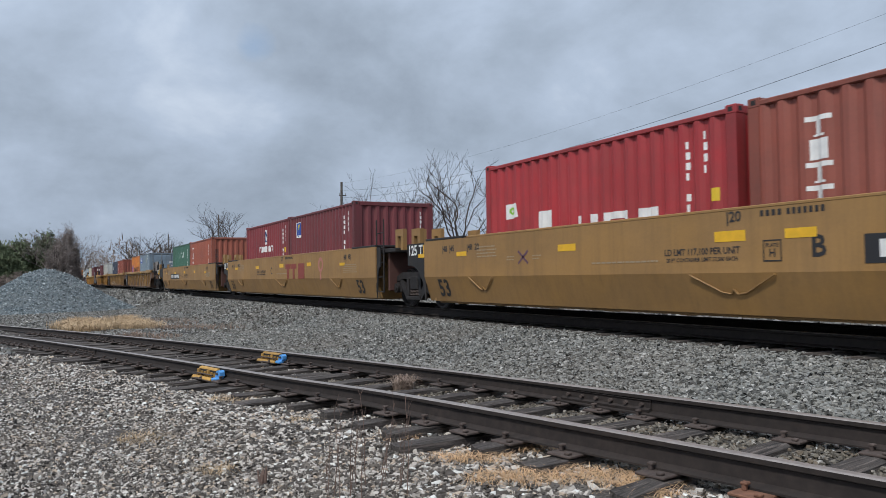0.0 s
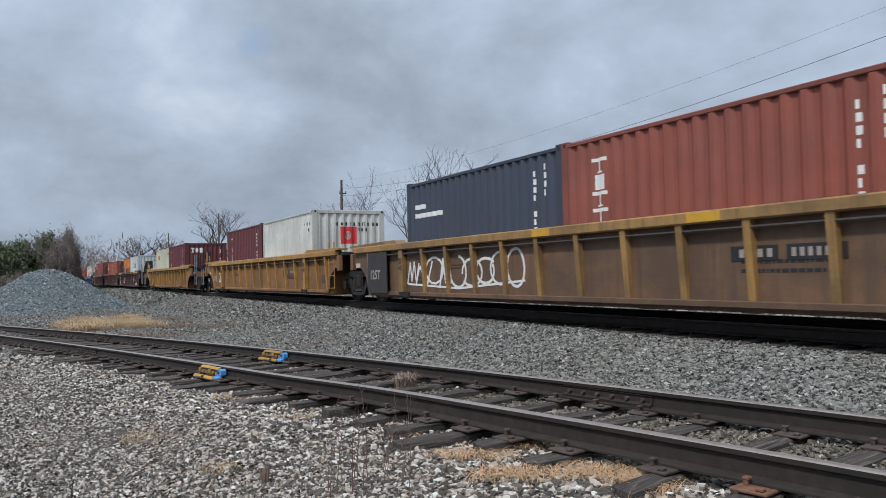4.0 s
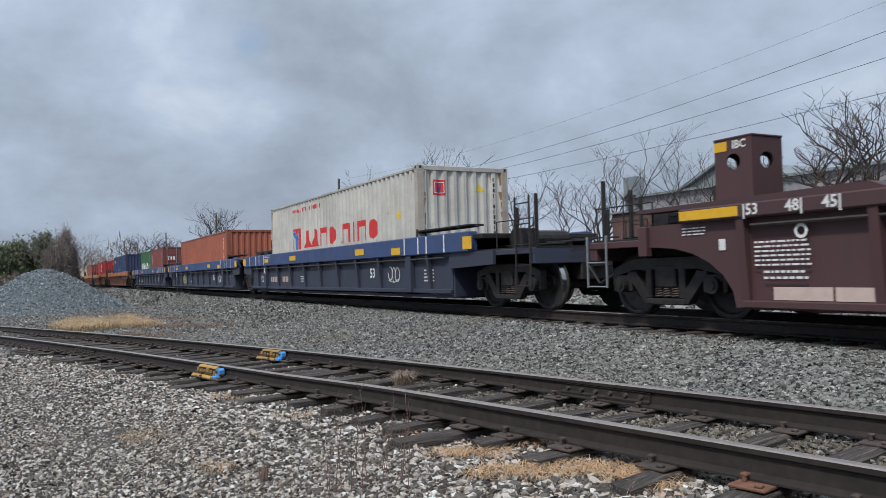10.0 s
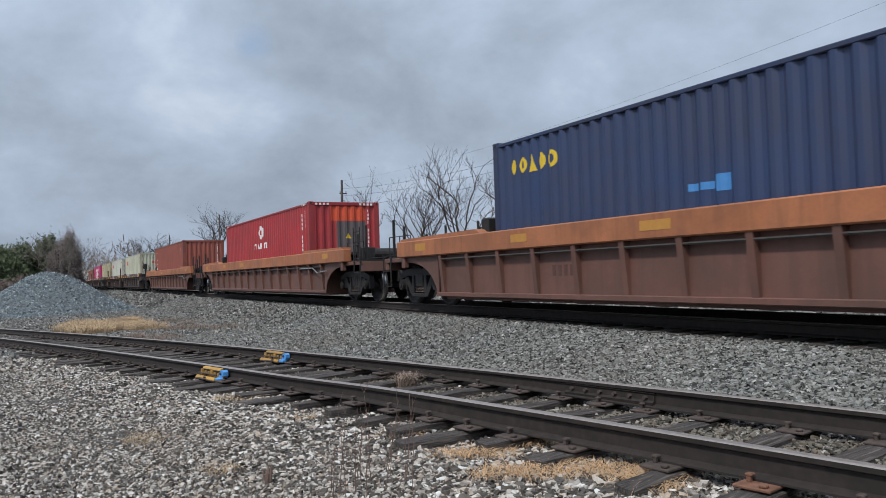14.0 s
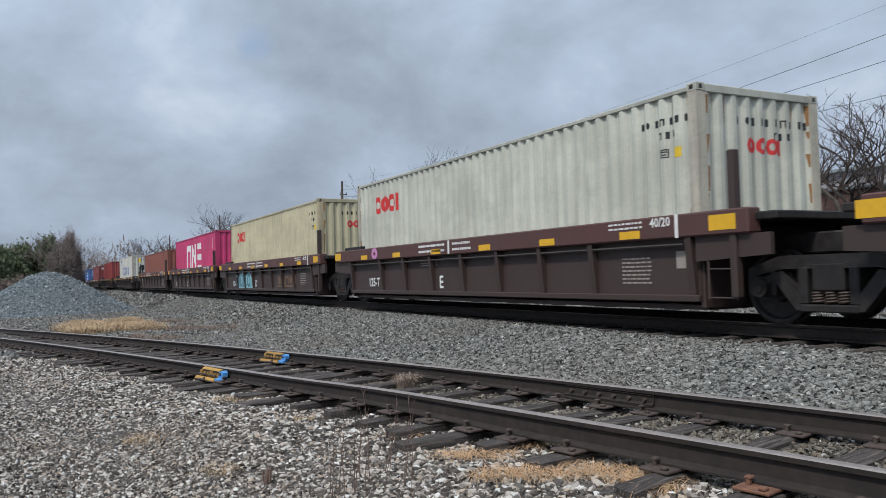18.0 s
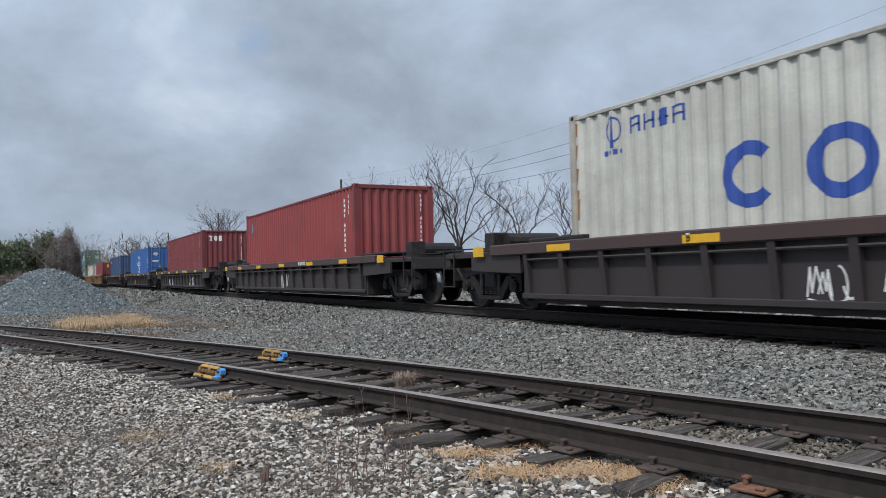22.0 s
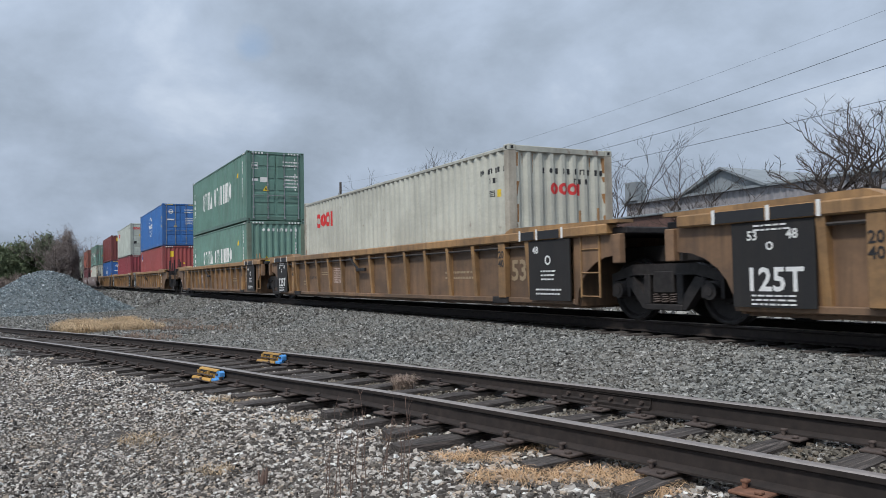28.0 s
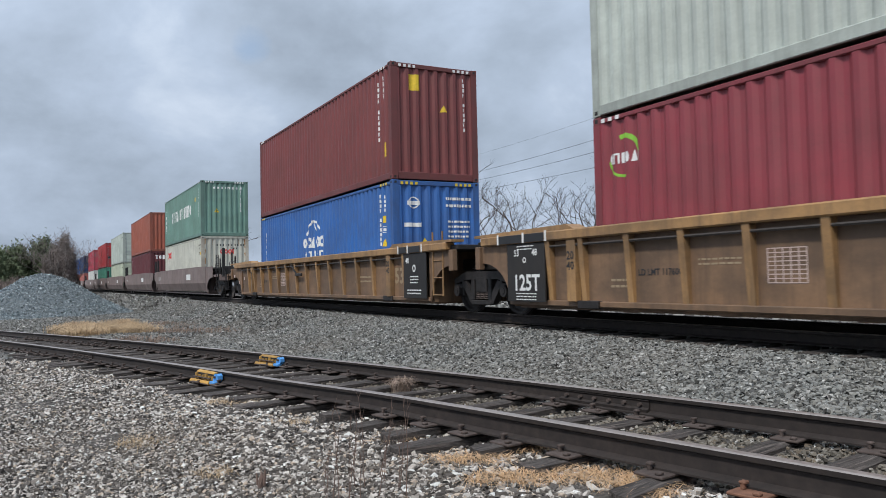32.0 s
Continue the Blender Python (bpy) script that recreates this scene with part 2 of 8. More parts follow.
STEEL = plain("dark_cast_steel", (0.032, 0.028, 0.027), 0.62, 0.3, 9.0, 0.5)
BLACK = plain("grimy_black", (0.016, 0.015, 0.015), 0.7, 0.0, 8.0, 0.5)
TREAD = plain("worn_bright_steel", (0.42, 0.42, 0.42), 0.28, 1.0, 20.0, 0.15, 0.05)
RAIL_HEAD = plain("rail_head", (0.30, 0.265, 0.245), 0.46, 0.4, 20.0, 0.2, 0.05)
RAIL_SIDE = plain("rail_side", (0.027, 0.0195, 0.0165), 0.8, 0.0, 14.0, 0.5)
TIE_WOOD = wood_material("weathered_tie", (0.066, 0.055, 0.049), (0.35, 6.0, 6.0))
BALLAST = stone_material("crushed_ballast", [(0.078, 0.078, 0.074), (0.04, 0.042, 0.038), (0.245, 0.246, 0.232), (0.163, 0.165, 0.154), (0.288, 0.285, 0.264), (0.105, 0.103, 0.094), (0.215, 0.212, 0.19), (0.194, 0.199, 0.187), (0.267, 0.273, 0.259), (0.46, 0.455, 0.429)])
PILE = stone_material("blue_grey_stone", [(0.105, 0.132, 0.145), (0.235, 0.285, 0.305), (0.17, 0.21, 0.225), (0.31, 0.365, 0.385), (0.15, 0.185, 0.20), (0.44, 0.49, 0.50)])
# bed tones kept low: shade in gaps between loose stones is in this colour
GROUND = ground_material("gravel_bed", ((0.042, 0.036, 0.031), (0.115, 0.10, 0.086), (0.235, 0.215, 0.19)), (0.095, 0.072, 0.054))
YARD_STONE = stone_material("yard_stone", [(0.07, 0.063, 0.057), (0.03, 0.027, 0.025), (0.11, 0.095, 0.08), (0.045, 0.041, 0.038), (0.29, 0.261, 0.232), (0.06, 0.052, 0.046), (0.498, 0.453, 0.405), (0.156, 0.139, 0.122), (0.595, 0.55, 0.492), (0.107, 0.095, 0.083), (0.498, 0.405, 0.314), (0.368, 0.34, 0.306), (0.642, 0.601, 0.552), (0.8, 0.8, 0.761)])
TRACK_STONE = stone_material("track_stone", [(0.061, 0.053, 0.042), (0.184, 0.162, 0.129), (0.109, 0.095, 0.075), (0.224, 0.204, 0.17), (0.15, 0.119, 0.085), (0.354, 0.333, 0.299)])
PILE_BED = ground_material("pile_bed", ((0.11, 0.135, 0.148), (0.21, 0.25, 0.268), (0.30, 0.345, 0.36)), (0.16, 0.19, 0.20))
POLE_WOOD = wood_material("pole_wood", (0.10, 0.085, 0.075), (6.0, 6.0, 0.3))
SIDING_WALL = plain("metal_siding", (0.285, 0.275, 0.285), 0.55, 0.0, 1.5, 0.18)
ROOF_GREY = plain("roof_grey", (0.235, 0.26, 0.275), 0.6, 0.0, 1.0, 0.2)
BRICK_WALL = plain("brick_wall", (0.135, 0.078, 0.066), 0.85, 0.0, 9.0, 0.3)
TUFT = plain("weed_brown", (0.24, 0.17, 0.13), 0.9, 0.0, 6.0, 0.35)
GREY_BARK = plain("grey_bark", (0.215, 0.18, 0.162), 0.9, 0.0, 4.0, 0.3)
BARK = plain("bark", (0.060, 0.046, 0.038), 0.9, 0.0, 20.0, 0.4, 0.4, 0.02)
DRY = plain("dry_grass", (0.48, 0.35, 0.215), 0.85, 0.0, 2.5, 0.5)
DRY_RED = plain("straw", (0.56, 0.365, 0.205), 0.85, 0.0, 6.0, 0.4)
DRY_BROWN = plain("dry_brown_grass", (0.34, 0.255, 0.20), 0.9, 0.0, 6.0, 0.35)
STALK = plain("dead_stalk", (0.15, 0.10, 0.08), 0.9, 0.0, 6.0, 0.35)
NEEDLE = plain("needles", (0.12, 0.15, 0.078), 0.8, 0.0, 2.0, 0.45)
TWIGS = plain("far_twigs", (0.26, 0.22, 0.195), 0.9, 0.0, 2.0, 0.3)
BRUSH = plain("brush_twigs", (0.17, 0.135, 0.115), 0.9, 0.0, 2.0, 0.3)
WIRE = plain("wire", (0.03, 0.03, 0.032), 0.6, 0.0, 5.0, 0.2)


# ---- mesh tools ----
class Mesh:
    """Collects faces; make() turns them into one mesh object."""

    def __init__(self):
        self.v, self.f, self.mi, self.slot = [], [], [], 0

    def face(self, *ids):
        self.f.append(ids)
        self.mi.append(self.slot)

    def box(self, x0, x1, y0, y1, z0, z1):
        n = len(self.v)
        self.v += [(x, y, z) for z in (z0, z1) for y in (y0, y1) for x in (x0, x1)]
        for q in ((0, 2, 3, 1), (4, 5, 7, 6), (0, 1, 5, 4), (2, 6, 7, 3), (0, 4, 6, 2), (1, 3, 7, 5)):
            self.face(*(n + k for k in q))
        return self

    def cbox(self, x0, x1, y0, y1, z0, z1, c=0.012):
        """A box with its edges taken off."""
        n = len(self.v)
        sx, sy, sz = (x0, x1), (y0, y1), (z0, z1)
        for i in (0, 1):
            for j in (0, 1):
                for k in (0, 1):
                    x, y, z = sx[i], sy[j], sz[k]
                    dx, dy, dz = (c, -c)[i], (c, -c)[j], (c, -c)[k]
                    self.v += [(x, y + dy, z + dz), (x + dx, y, z + dz), (x + dx, y + dy, z)]
        def at(i, j, k, a):
            return n + (i * 4 + j * 2 + k) * 3 + a
        for i in (0, 1):
            q = [at(i, 0, 0, 0), at(i, 0, 1, 0), at(i, 1, 1, 0), at(i, 1, 0, 0)]
            self.face(*(q if i == 0 else q[::-1]))
            q = [at(0, i, 0, 1), at(1, i, 0, 1), at(1, i, 1, 1), at(0, i, 1, 1)]
            self.face(*(q if i == 0 else q[::-1]))
            q = [at(0, 0, i, 2), at(0, 1, i, 2), at(1, 1, i, 2), at(1, 0, i, 2)]
            self.face(*(q if i == 0 else q[::-1]))
        for i in (0, 1):
            for j in (0, 1):
                self.face(at(i, j, 0, 0), at(i, j, 1, 0), at(i, j, 1, 1), at(i, j, 0, 1))
                self.face(at(i, 0, j, 0), at(i, 1, j, 0), at(i, 1, j, 2), at(i, 0, j, 2))
                self.face(at(0, i, j, 1), at(1, i, j, 1), at(1, i, j, 2), at(0, i, j, 2))
                for k in (0, 1):
                    self.face(at(i, j, k, 0), at(i, j, k, 1), at(i, j, k, 2))
        return self

    def prism(self, poly, y0, y1):
        """A polygon in x and z, drawn out along y."""
        n, k = len(self.v), len(poly)
        self.v += [(x, y0, z) for x, z in poly] + [(x, y1, z) for x, z in poly]
        self.face(*range(n, n + k))
        self.face(*range(n + 2 * k - 1, n + k - 1, -1))
        for i in range(k):
            j = (i + 1) % k
            self.face(n + i, n + k + i, n + k + j, n + j)
        return self

    def prism_x(self, poly, x0, x1):
        """A polygon in y and z, drawn out along x."""
        n, k = len(self.v), len(poly)
        self.v += [(x0, y, z) for y, z in poly] + [(x1, y, z) for y, z in poly]
        self.face(*range(n, n + k))
        self.face(*range(n + 2 * k - 1, n + k - 1, -1))
        for i in range(k):
            j = (i + 1) % k
            self.face(n + i, n + k + i, n + k + j, n + j)
        return self

    def tube(self, a, b, r0, r1=None, n=8, caps=True):
        a, b = Vector(a), Vector(b)
        r1 = r0 if r1 is None else r1
        d = (b - a).normalized()
        s = d.cross(Vector((0, 0, 1)) if abs(d.z) < 0.9 else Vector((1, 0, 0))).normalized()
        u = d.cross(s)
        m = len(self.v)
        for c, r in ((a, r0), (b, r1)):
            for k in range(n):
                w = 2 * math.pi * k / n
                self.v.append(tuple(c + (s * math.cos(w) + u * math.sin(w)) * r))
        for k in range(n):
            j = (k + 1) % n
            self.face(m + k, m + j, m + n + j, m + n + k)
        if caps:
            self.face(*range(m + n - 1, m - 1, -1))
            self.face(*range(m + n, m + 2 * n))
        return self

    def lathe_y(self, prof, n=28):
        """A profile of (radius, y), turned round the y axis."""
        m, k = len(self.v), len(prof)
        for i in range(n):
            w = 2 * math.pi * i / n
            self.v += [(r * math.cos(w), y, r * math.sin(w)) for r, y in prof]
        for i in range(n):
            j = (i + 1) % n
            for q in range(k - 1):
                self.face(m + i * k + q, m + i * k + q + 1, m + j * k + q + 1, m + j * k + q)
        return self

    def data(self, name, mats):
        me = bpy.data.meshes.new(name)
        me.from_pydata(self.v, [], self.f)
        for m in mats if isinstance(mats, (list, tuple)) else [mats]:
            me.materials.append(m)
        if max(self.mi, default=0):
            me.polygons.foreach_set("material_index", self.mi)
        me.update()
        return me

    def make(self, name, mats, parent=None, label="", smooth=False):
        me = self.data(name, mats)
        if smooth:
            me.polygons.foreach_set("use_smooth", [True] * len(me.polygons))
        return under(new(name, me), parent, label)


def under(ob, parent=None, label=""):
    if parent is not None:
        ob.parent = parent
    if label:
        ob["label"] = label
    return ob


def shared(name, me, material, parent, m=None, label=""):
    """An object of its own on a mesh that alike pieces share, in its own material."""
    ob = new(name, me)
    if material is not None:
        ob.material_slots[0].link = "OBJECT"
        ob.material_slots[0].material = material
    if m is not None:
        ob.matrix_basis = m
    return under(ob, parent, label)


def thing(name, m, label, category, group="", kind=""):
    ob = new(name)
    ob.empty_display_size = 0.3
    ob.matrix_basis = m
    return tagged(ob, label, category, group, kind)


FONTS = {}


def lettering(text, size, material, parent, x, z, y, face="near", squeeze=1.0, name="lettering"):
    """Flat characters of a height on the near side (facing -y) or on the leading end (facing +x)."""
    key = text
    if key not in FONTS:
        cu = bpy.data.curves.new("characters", "FONT")
        cu.offset = 0.034
        cu.body, cu.size, cu.align_x, cu.align_y, cu.resolution_u = text, 1.4, "CENTER", "CENTER", 2
        ob = bpy.data.objects.new("characters", cu)
        scene.collection.objects.link(ob)
        dg = bpy.context.evaluated_depsgraph_get()
        FONTS[key] = bpy.data.meshes.new_from_object(ob.evaluated_get(dg))
        FONTS[key].materials.clear()
        FONTS[key].materials.append(None)
        bpy.data.objects.remove(ob)
    turn = pose(0, 0, 0, 90, 0, 0) if face == "near" else pose(0, 0, 0, 90, 0, 90)
    m = pose(x, y, z) @ turn @ Matrix.Diagonal((size * squeeze, size, 1, 1))
    ob = shared(name, FONTS[key], material, parent, m)
    if len(text) > 1:
        ob["kind"] = "stuff"
    return ob


BOX_OF = {}      # container: its length, and whether its leading end has doors


def ripple(span, pitch, depth, flat, slope):
    """Break points (along, inwards) of a corrugated wall, as corrugated() builds it."""
    n = max(1, round(span / pitch))
    p, k = span / n, span / n / pitch
    out = []
    for i in range(n):
        out += [(i * p, 0.0), (i * p + flat * k, 0.0), (i * p + (flat + slope) * k, depth), (i * p + (2 * flat + slope) * k, depth)]
    return out + [(span, 0.0)]


def clipped(poly, axis_lo, axis_hi):
    """The part of a polygon between two uprights."""
    for edge, keep in ((axis_lo, 1), (axis_hi, -1)):
        out = []
        for (a, b), (c, d) in zip(poly, poly[1:] + poly[:1]):
            ia, ic = (a - edge) * keep >= 0, (c - edge) * keep >= 0
            if ia:
                out.append((a, b))
            if ia != ic:
                t = (edge - a) / (c - a)
                out.append((edge, b + (d - b) * t))
        poly = out
        if len(poly) < 3:
            return []
    return poly


def draped(polys, box, material, y, face, x, name, label):
    """Paint that follows the folds of a container's side or end."""
    length, doors = BOX_OF[box.name]
    b = Mesh()
    if face == "near":
        line = [(t - length / 2 + 0.16, d) for t, d in ripple(length - 0.32, 0.278, 0.044, 0.072, 0.068)]
        base, lift = -1.219 + 0.012, 0.003 + max(0.0, -1.21 - y)
    elif doors:
        line, base, lift = [(-2.0, 0.0), (2.0, 0.0)], length / 2 - 0.012, 0.004 + max(0.0, x - length / 2 + 0.008)
    else:
        line = [(t - 1.219 + 0.16, d) for t, d in ripple(2 * 1.219 - 0.32, 0.25, 0.045, 0.07, 0.05)]
        base, lift = length / 2 - 0.02, 0.003 + max(0.0, x - length / 2 + 0.017)
    for poly in polys:
        for (a, d0), (c, d1) in zip(line, line[1:]):
            if c - a < 1e-6:
                continue
            q = clipped(poly, a, c)
            if q:
                n = len(b.v)
                for s, z in q:
                    inward = d0 + (d1 - d0) * (s - a) / (c - a)
                    b.v.append((s, base + inward - lift, z) if face == "near" else (base - inward + lift, s, z))
                b.face(*range(n, n + len(q)))
    if not b.f:
        b.box(-0.01, 0.01, -0.01, 0.01, 1.0, 1.02)
    ob = b.make(name, material, box, label)
    if len(polys) > 1:
        ob["kind"] = "stuff"
    return ob


def bars(rects, parent, material, y, face="near", name="marking", label="", x=0.0):
    """Thin painted shapes on the near side at y, or on the leading end at x: rectangles (a0, a1, z0, z1), or lists of corners."""
    if parent is not None and parent.name in BOX_OF:
        return draped([q if isinstance(q, list) else [(q[0], q[2]), (q[1], q[2]), (q[1], q[3]), (q[0], q[3])] for q in rects], parent, material, y, face, x, name, label)
    b = Mesh()
    for q in rects:
        if isinstance(q, list):
            b.prism(q, y - 0.003, y) if face == "near" else b.prism_x(q, x, x + 0.003)
        elif face == "near":
            b.box(q[0], q[1], y - 0.003, y, q[2], q[3])
        else:
            b.box(x, x + 0.003, q[0], q[1], q[2], q[3])
    ob = b.make(name, material, parent, label)
    if len(rects) > 1:
        ob["kind"] = "stuff"
    return ob


def oval(cx, cz, rx, rz, t, n=14):
    out = []
    for k in range(n):
        a, b = 6.2832 * k / n, 6.2832 * (k + 1) / n
        out.append([(cx + (rx - t) * math.cos(a), cz + (rz - t) * math.sin(a)), (cx + rx * math.cos(a), cz + rz * math.sin(a)), (cx + rx * math.cos(b), cz + rz * math.sin(b)), (cx + (rx - t) * math.cos(b), cz + (rz - t) * math.sin(b))])
    return out


def glyphs(pattern, x, z, w, h, gap=0.25, tilt=0.0, thick=0.22):
    """A row of plain painted shapes: o ring, s filled oval, a triangle, i post, y post with cap and foot, e block, h two posts, n arch, u two thick posts."""
    out, t = [], 0.0
    for ch in pattern:
        cw = w * (0.42 if ch == "i" else 1.0)
        s = min(w, h) * thick
        zz = z + tilt * t
        a, b2, c, d = x + t, x + t + cw, zz, zz + h
        m = (a + b2) / 2
        if ch == "o":
            out += oval(m, zz + h / 2, cw / 2, h / 2, s)
        elif ch == "s":
            out += [[(m + cw * 0.40 * math.cos(0.5236 * k), zz + h / 2 + h / 2 * math.sin(0.5236 * k)) for k in range(12)]]
        elif ch == "a":
            out += [[(a, c), (b2, c), (m + s * 0.4, d), (m - s * 0.4, d)]]
        elif ch == "i":
            out += [(m - s * 0.6, m + s * 0.6, c, d)]
        elif ch == "y":
            out += [(a, b2, d - s * 0.9, d), (m - s * 0.65, m + s * 0.65, c + s * 0.4, d - s * 0.9), (m - s * 1.3, m + s * 1.3, c, c + s * 0.4)]
        elif ch == "e":
            out += [(a + cw * 0.12, b2 - cw * 0.12, c, d)]
        elif ch == "h":
            out += [(a, a + s, c, d), (b2 - s, b2, c, d)]
        elif ch == "n":
            out += [(a, a + s, c, d), (b2 - s, b2, c, d), (a + s, b2 - s, d - s, d)]
        elif ch == "u":
            out += [(a, a + cw * 0.36, c, d), (b2 - cw * 0.36, b2, c, d)]
        t += cw + w * gap
    return out


def row(pattern, x0, x1, z0, z1, gap=0.22, thick=0.26):
    """A row of painted shapes, fitted between x0 and x1."""
    units = sum(0.42 if ch == "i" else 1.0 for ch in pattern) + gap * (len(pattern) - 1)
    return glyphs(pattern, x0, z0, (x1 - x0) / units, z1 - z0, gap, 0.0, thick)


# ---- the ground, the two tracks ----
TRACK_Y = 8.944          # centre of the main track


def siding_y(x):
    return 4.5886 + 0.15987 * x - 0.0049907 * x * x - 0.0000967 * x ** 3


def siding_z(x):
    """Top of the siding's rails."""
    return 0.73 - (0.97015 - 0.0037919 * x + 0.00035771 * x * x)


def rail_tall(x):
    """Height of the siding's rail: a lighter section beyond the joints."""
    return 0.165 - 0.035 * step01(-4.6, -7.2, x)


def step01(a, b, t):
    t = np.clip((t - a) / (b - a), 0, 1)
    return t * t * (3 - 2 * t)


def ground_z(x, y):
    x, y = np.asarray(x, float), np.asarray(y, float)
    base = siding_z(np.clip(x, -26, 2)) - 0.060 - rail_tall(x)
    # the crib between the siding's ties lies deeper, away from the straw
    away = np.abs(y - siding_y(np.clip(x, -26, 2)))
    base = base - 0.028 * (1 - step01(1.15, 1.6, away)) * step01(-4.2, -6.2, x)
    near_side = step01(4.9, 7.35, y)
    far_side = 1 - step01(10.6, 13.0, y)
    bank = near_side * far_side
    crest = -0.235
    z = base * (1 - bank) + crest * bank
    behind = step01(11.0, 14.0, y)
    z = z * (1 - behind) + (-0.75) * behind
    # the ground in front of the siding falls a little towards the viewer
    z = z - 0.06 * step01(-1.6, -3.2, y - siding_y(np.clip(x, -26, 2)))
    return z


def axis_points(a, b, fine0, fine1, step):
    inner = np.arange(fine0, fine1 + 1e-6, step)
    left = fine0 - np.geomspace(step, fine0 - a, 26)[::1]
    right = fine1 + np.geomspace(step, b - fine1, 26)
    return np.concatenate([left[::-1], inner, right])


def build_ground():
    xs = axis_points(-3000, 3000, -30, 4, 0.4)
    ys = axis_points(-3000, 3000, -3, 15, 0.2)
    X, Y = np.meshgrid(xs, ys, indexing="ij")
    Z = ground_z(X, Y)
    rough = np.array([noise.noise((x * 0.9, y * 0.9, 0.0)) for x, y in zip(X.ravel(), Y.ravel())]).reshape(X.shape)
    near = (np.abs(X + 10) < 60) & (np.abs(Y - 5) < 40)
    Z = Z + np.where(near, rough * 0.022, 0.0)
    nx, ny = X.shape
    verts = np.stack([X.ravel(), Y.ravel(), Z.ravel()], 1)
    i = np.arange((nx - 1) * (ny - 1))
    a = (i // (ny - 1)) * ny + i % (ny - 1)
    faces = np.stack([a, a + ny, a + ny + 1, a + 1], 1)
    me = bpy.data.meshes.new("ground")
    me.from_pydata(verts.tolist(), [], faces.tolist())
    me.materials.append(GROUND)
    me.polygons.foreach_set("use_smooth", [True] * len(me.polygons))
    tagged(new("ground", me), "grey gravel ground with earthy patches beside the tracks", "ground", kind="structure")


build_ground()
rng = np.random.default_rng(7)
WEDGE_V = np.array([(-1, -0.9, -0.75), (-1, 0.9, -0.6), (-0.85, 0.1, 0.85), (1, -0.8, -0.65), (0.9, 0.85, -0.75), (0.75, -0.15, 0.7)], float)
WEDGE_F = np.array([(0, 2, 1), (3, 4, 5), (0, 3, 5), (0, 5, 2), (1, 2, 5), (1, 5, 4), (0, 1, 4), (0, 4, 3)])


def turns(n):
    q = rng.normal(size=(n, 4))
    q /= np.linalg.norm(q, axis=1)[:, None]
    w, x, y, z = q.T
    return np.stack([1 - 2 * (y * y + z * z), 2 * (x * y - z * w), 2 * (x * z + y * w), 2 * (x * y + z * w), 1 - 2 * (x * x + z * z), 2 * (y * z - x * w),
                     2 * (x * z - y * w), 2 * (y * z + x * w), 1 - 2 * (x * x + y * y)], 1).reshape(n, 3, 3)


BLOCK_V = np.array([(-1, -0.8, -0.7), (0.9, -0.9, -0.7), (1, 0.8, -0.7), (-0.9, 0.9, -0.7), (-0.75, -0.6, 0.7), (0.7, -0.75, 0.75), (0.8, 0.55, 0.6), (-0.6, 0.7, 0.75)])
BLOCK_F = np.array([(4, 5, 6), (4, 6, 7), (0, 1, 5), (0, 5, 4), (1, 2, 6), (1, 6, 5), (2, 3, 7), (2, 7, 6), (3, 0, 4), (3, 4, 7)])


def stones(name, places, sizes, material, label, category, sink=0.25, lie=0.0, blocks=False):
    """Broken stones: six-cornered wedges, each with its own shape and turn; lie: how flat they lie."""
    n = len(places)
    V, F = (BLOCK_V, BLOCK_F) if blocks else (WEDGE_V, WEDGE_F)
    v = V[None] + rng.uniform(-0.32, 0.32, (n, len(V), 3))
    v = v * (np.array([1.0, 0.78, 0.66 - 0.16 * lie])[None, None] * (0.75 + 0.5 * rng.random((n, 1, 3))))
    turn = turns(n)
    flat_lying = rng.random(n) < lie
    a, t = rng.uniform(0, 6.283, n), rng.normal(0, 0.22, (n, 2))
    ca, sa, o = np.cos(a), np.sin(a), np.ones(n)
    level = np.stack([ca, -sa, t[:, 0], sa, ca, t[:, 1], -t[:, 0] * ca - t[:, 1] * sa, t[:, 0] * sa - t[:, 1] * ca, o], 1).reshape(n, 3, 3)
    turn[flat_lying] = level[flat_lying]
    v = np.einsum("nij,nkj->nki", turn, v) * sizes[:, None, None] * 0.5
    v += places[:, None, :]
    v[:, :, 2] += (sizes * (0.5 - sink) * 0.55)[:, None]
    f = (F[None] + (np.arange(n) * len(V))[:, None, None]).reshape(-1, 3)
    me = bpy.data.meshes.new(name)
    me.vertices.add(n * len(V))
    me.vertices.foreach_set("co", v.reshape(-1).astype(np.float32))
    me.loops.add(len(f) * 3)
    me.loops.foreach_set("vertex_index", f.reshape(-1).astype(np.int32))
    me.polygons.add(len(f))
    me.polygons.foreach_set("loop_start", np.arange(0, len(f) * 3, 3, dtype=np.int32))
    me.polygons.foreach_set("loop_total", np.full(len(f), 3, np.int32))
    me.materials.append(material)
    me.update(calc_edges=True)
    me.shade_flat()
    return tagged(new(name, me), label, category, kind="stuff")


# ---- rails ----
RAIL = [(-0.070, 0.0), (0.070, 0.0), (0.070, 0.012), (0.012, 0.032), (0.009, 0.122), (0.034, 0.132), (0.036, 0.160), (0.026, 0.168),
        (-0.026, 0.168), (-0.036, 0.160), (-0.034, 0.132), (-0.009, 0.122), (-0.012, 0.032), (-0.070, 0.012)]


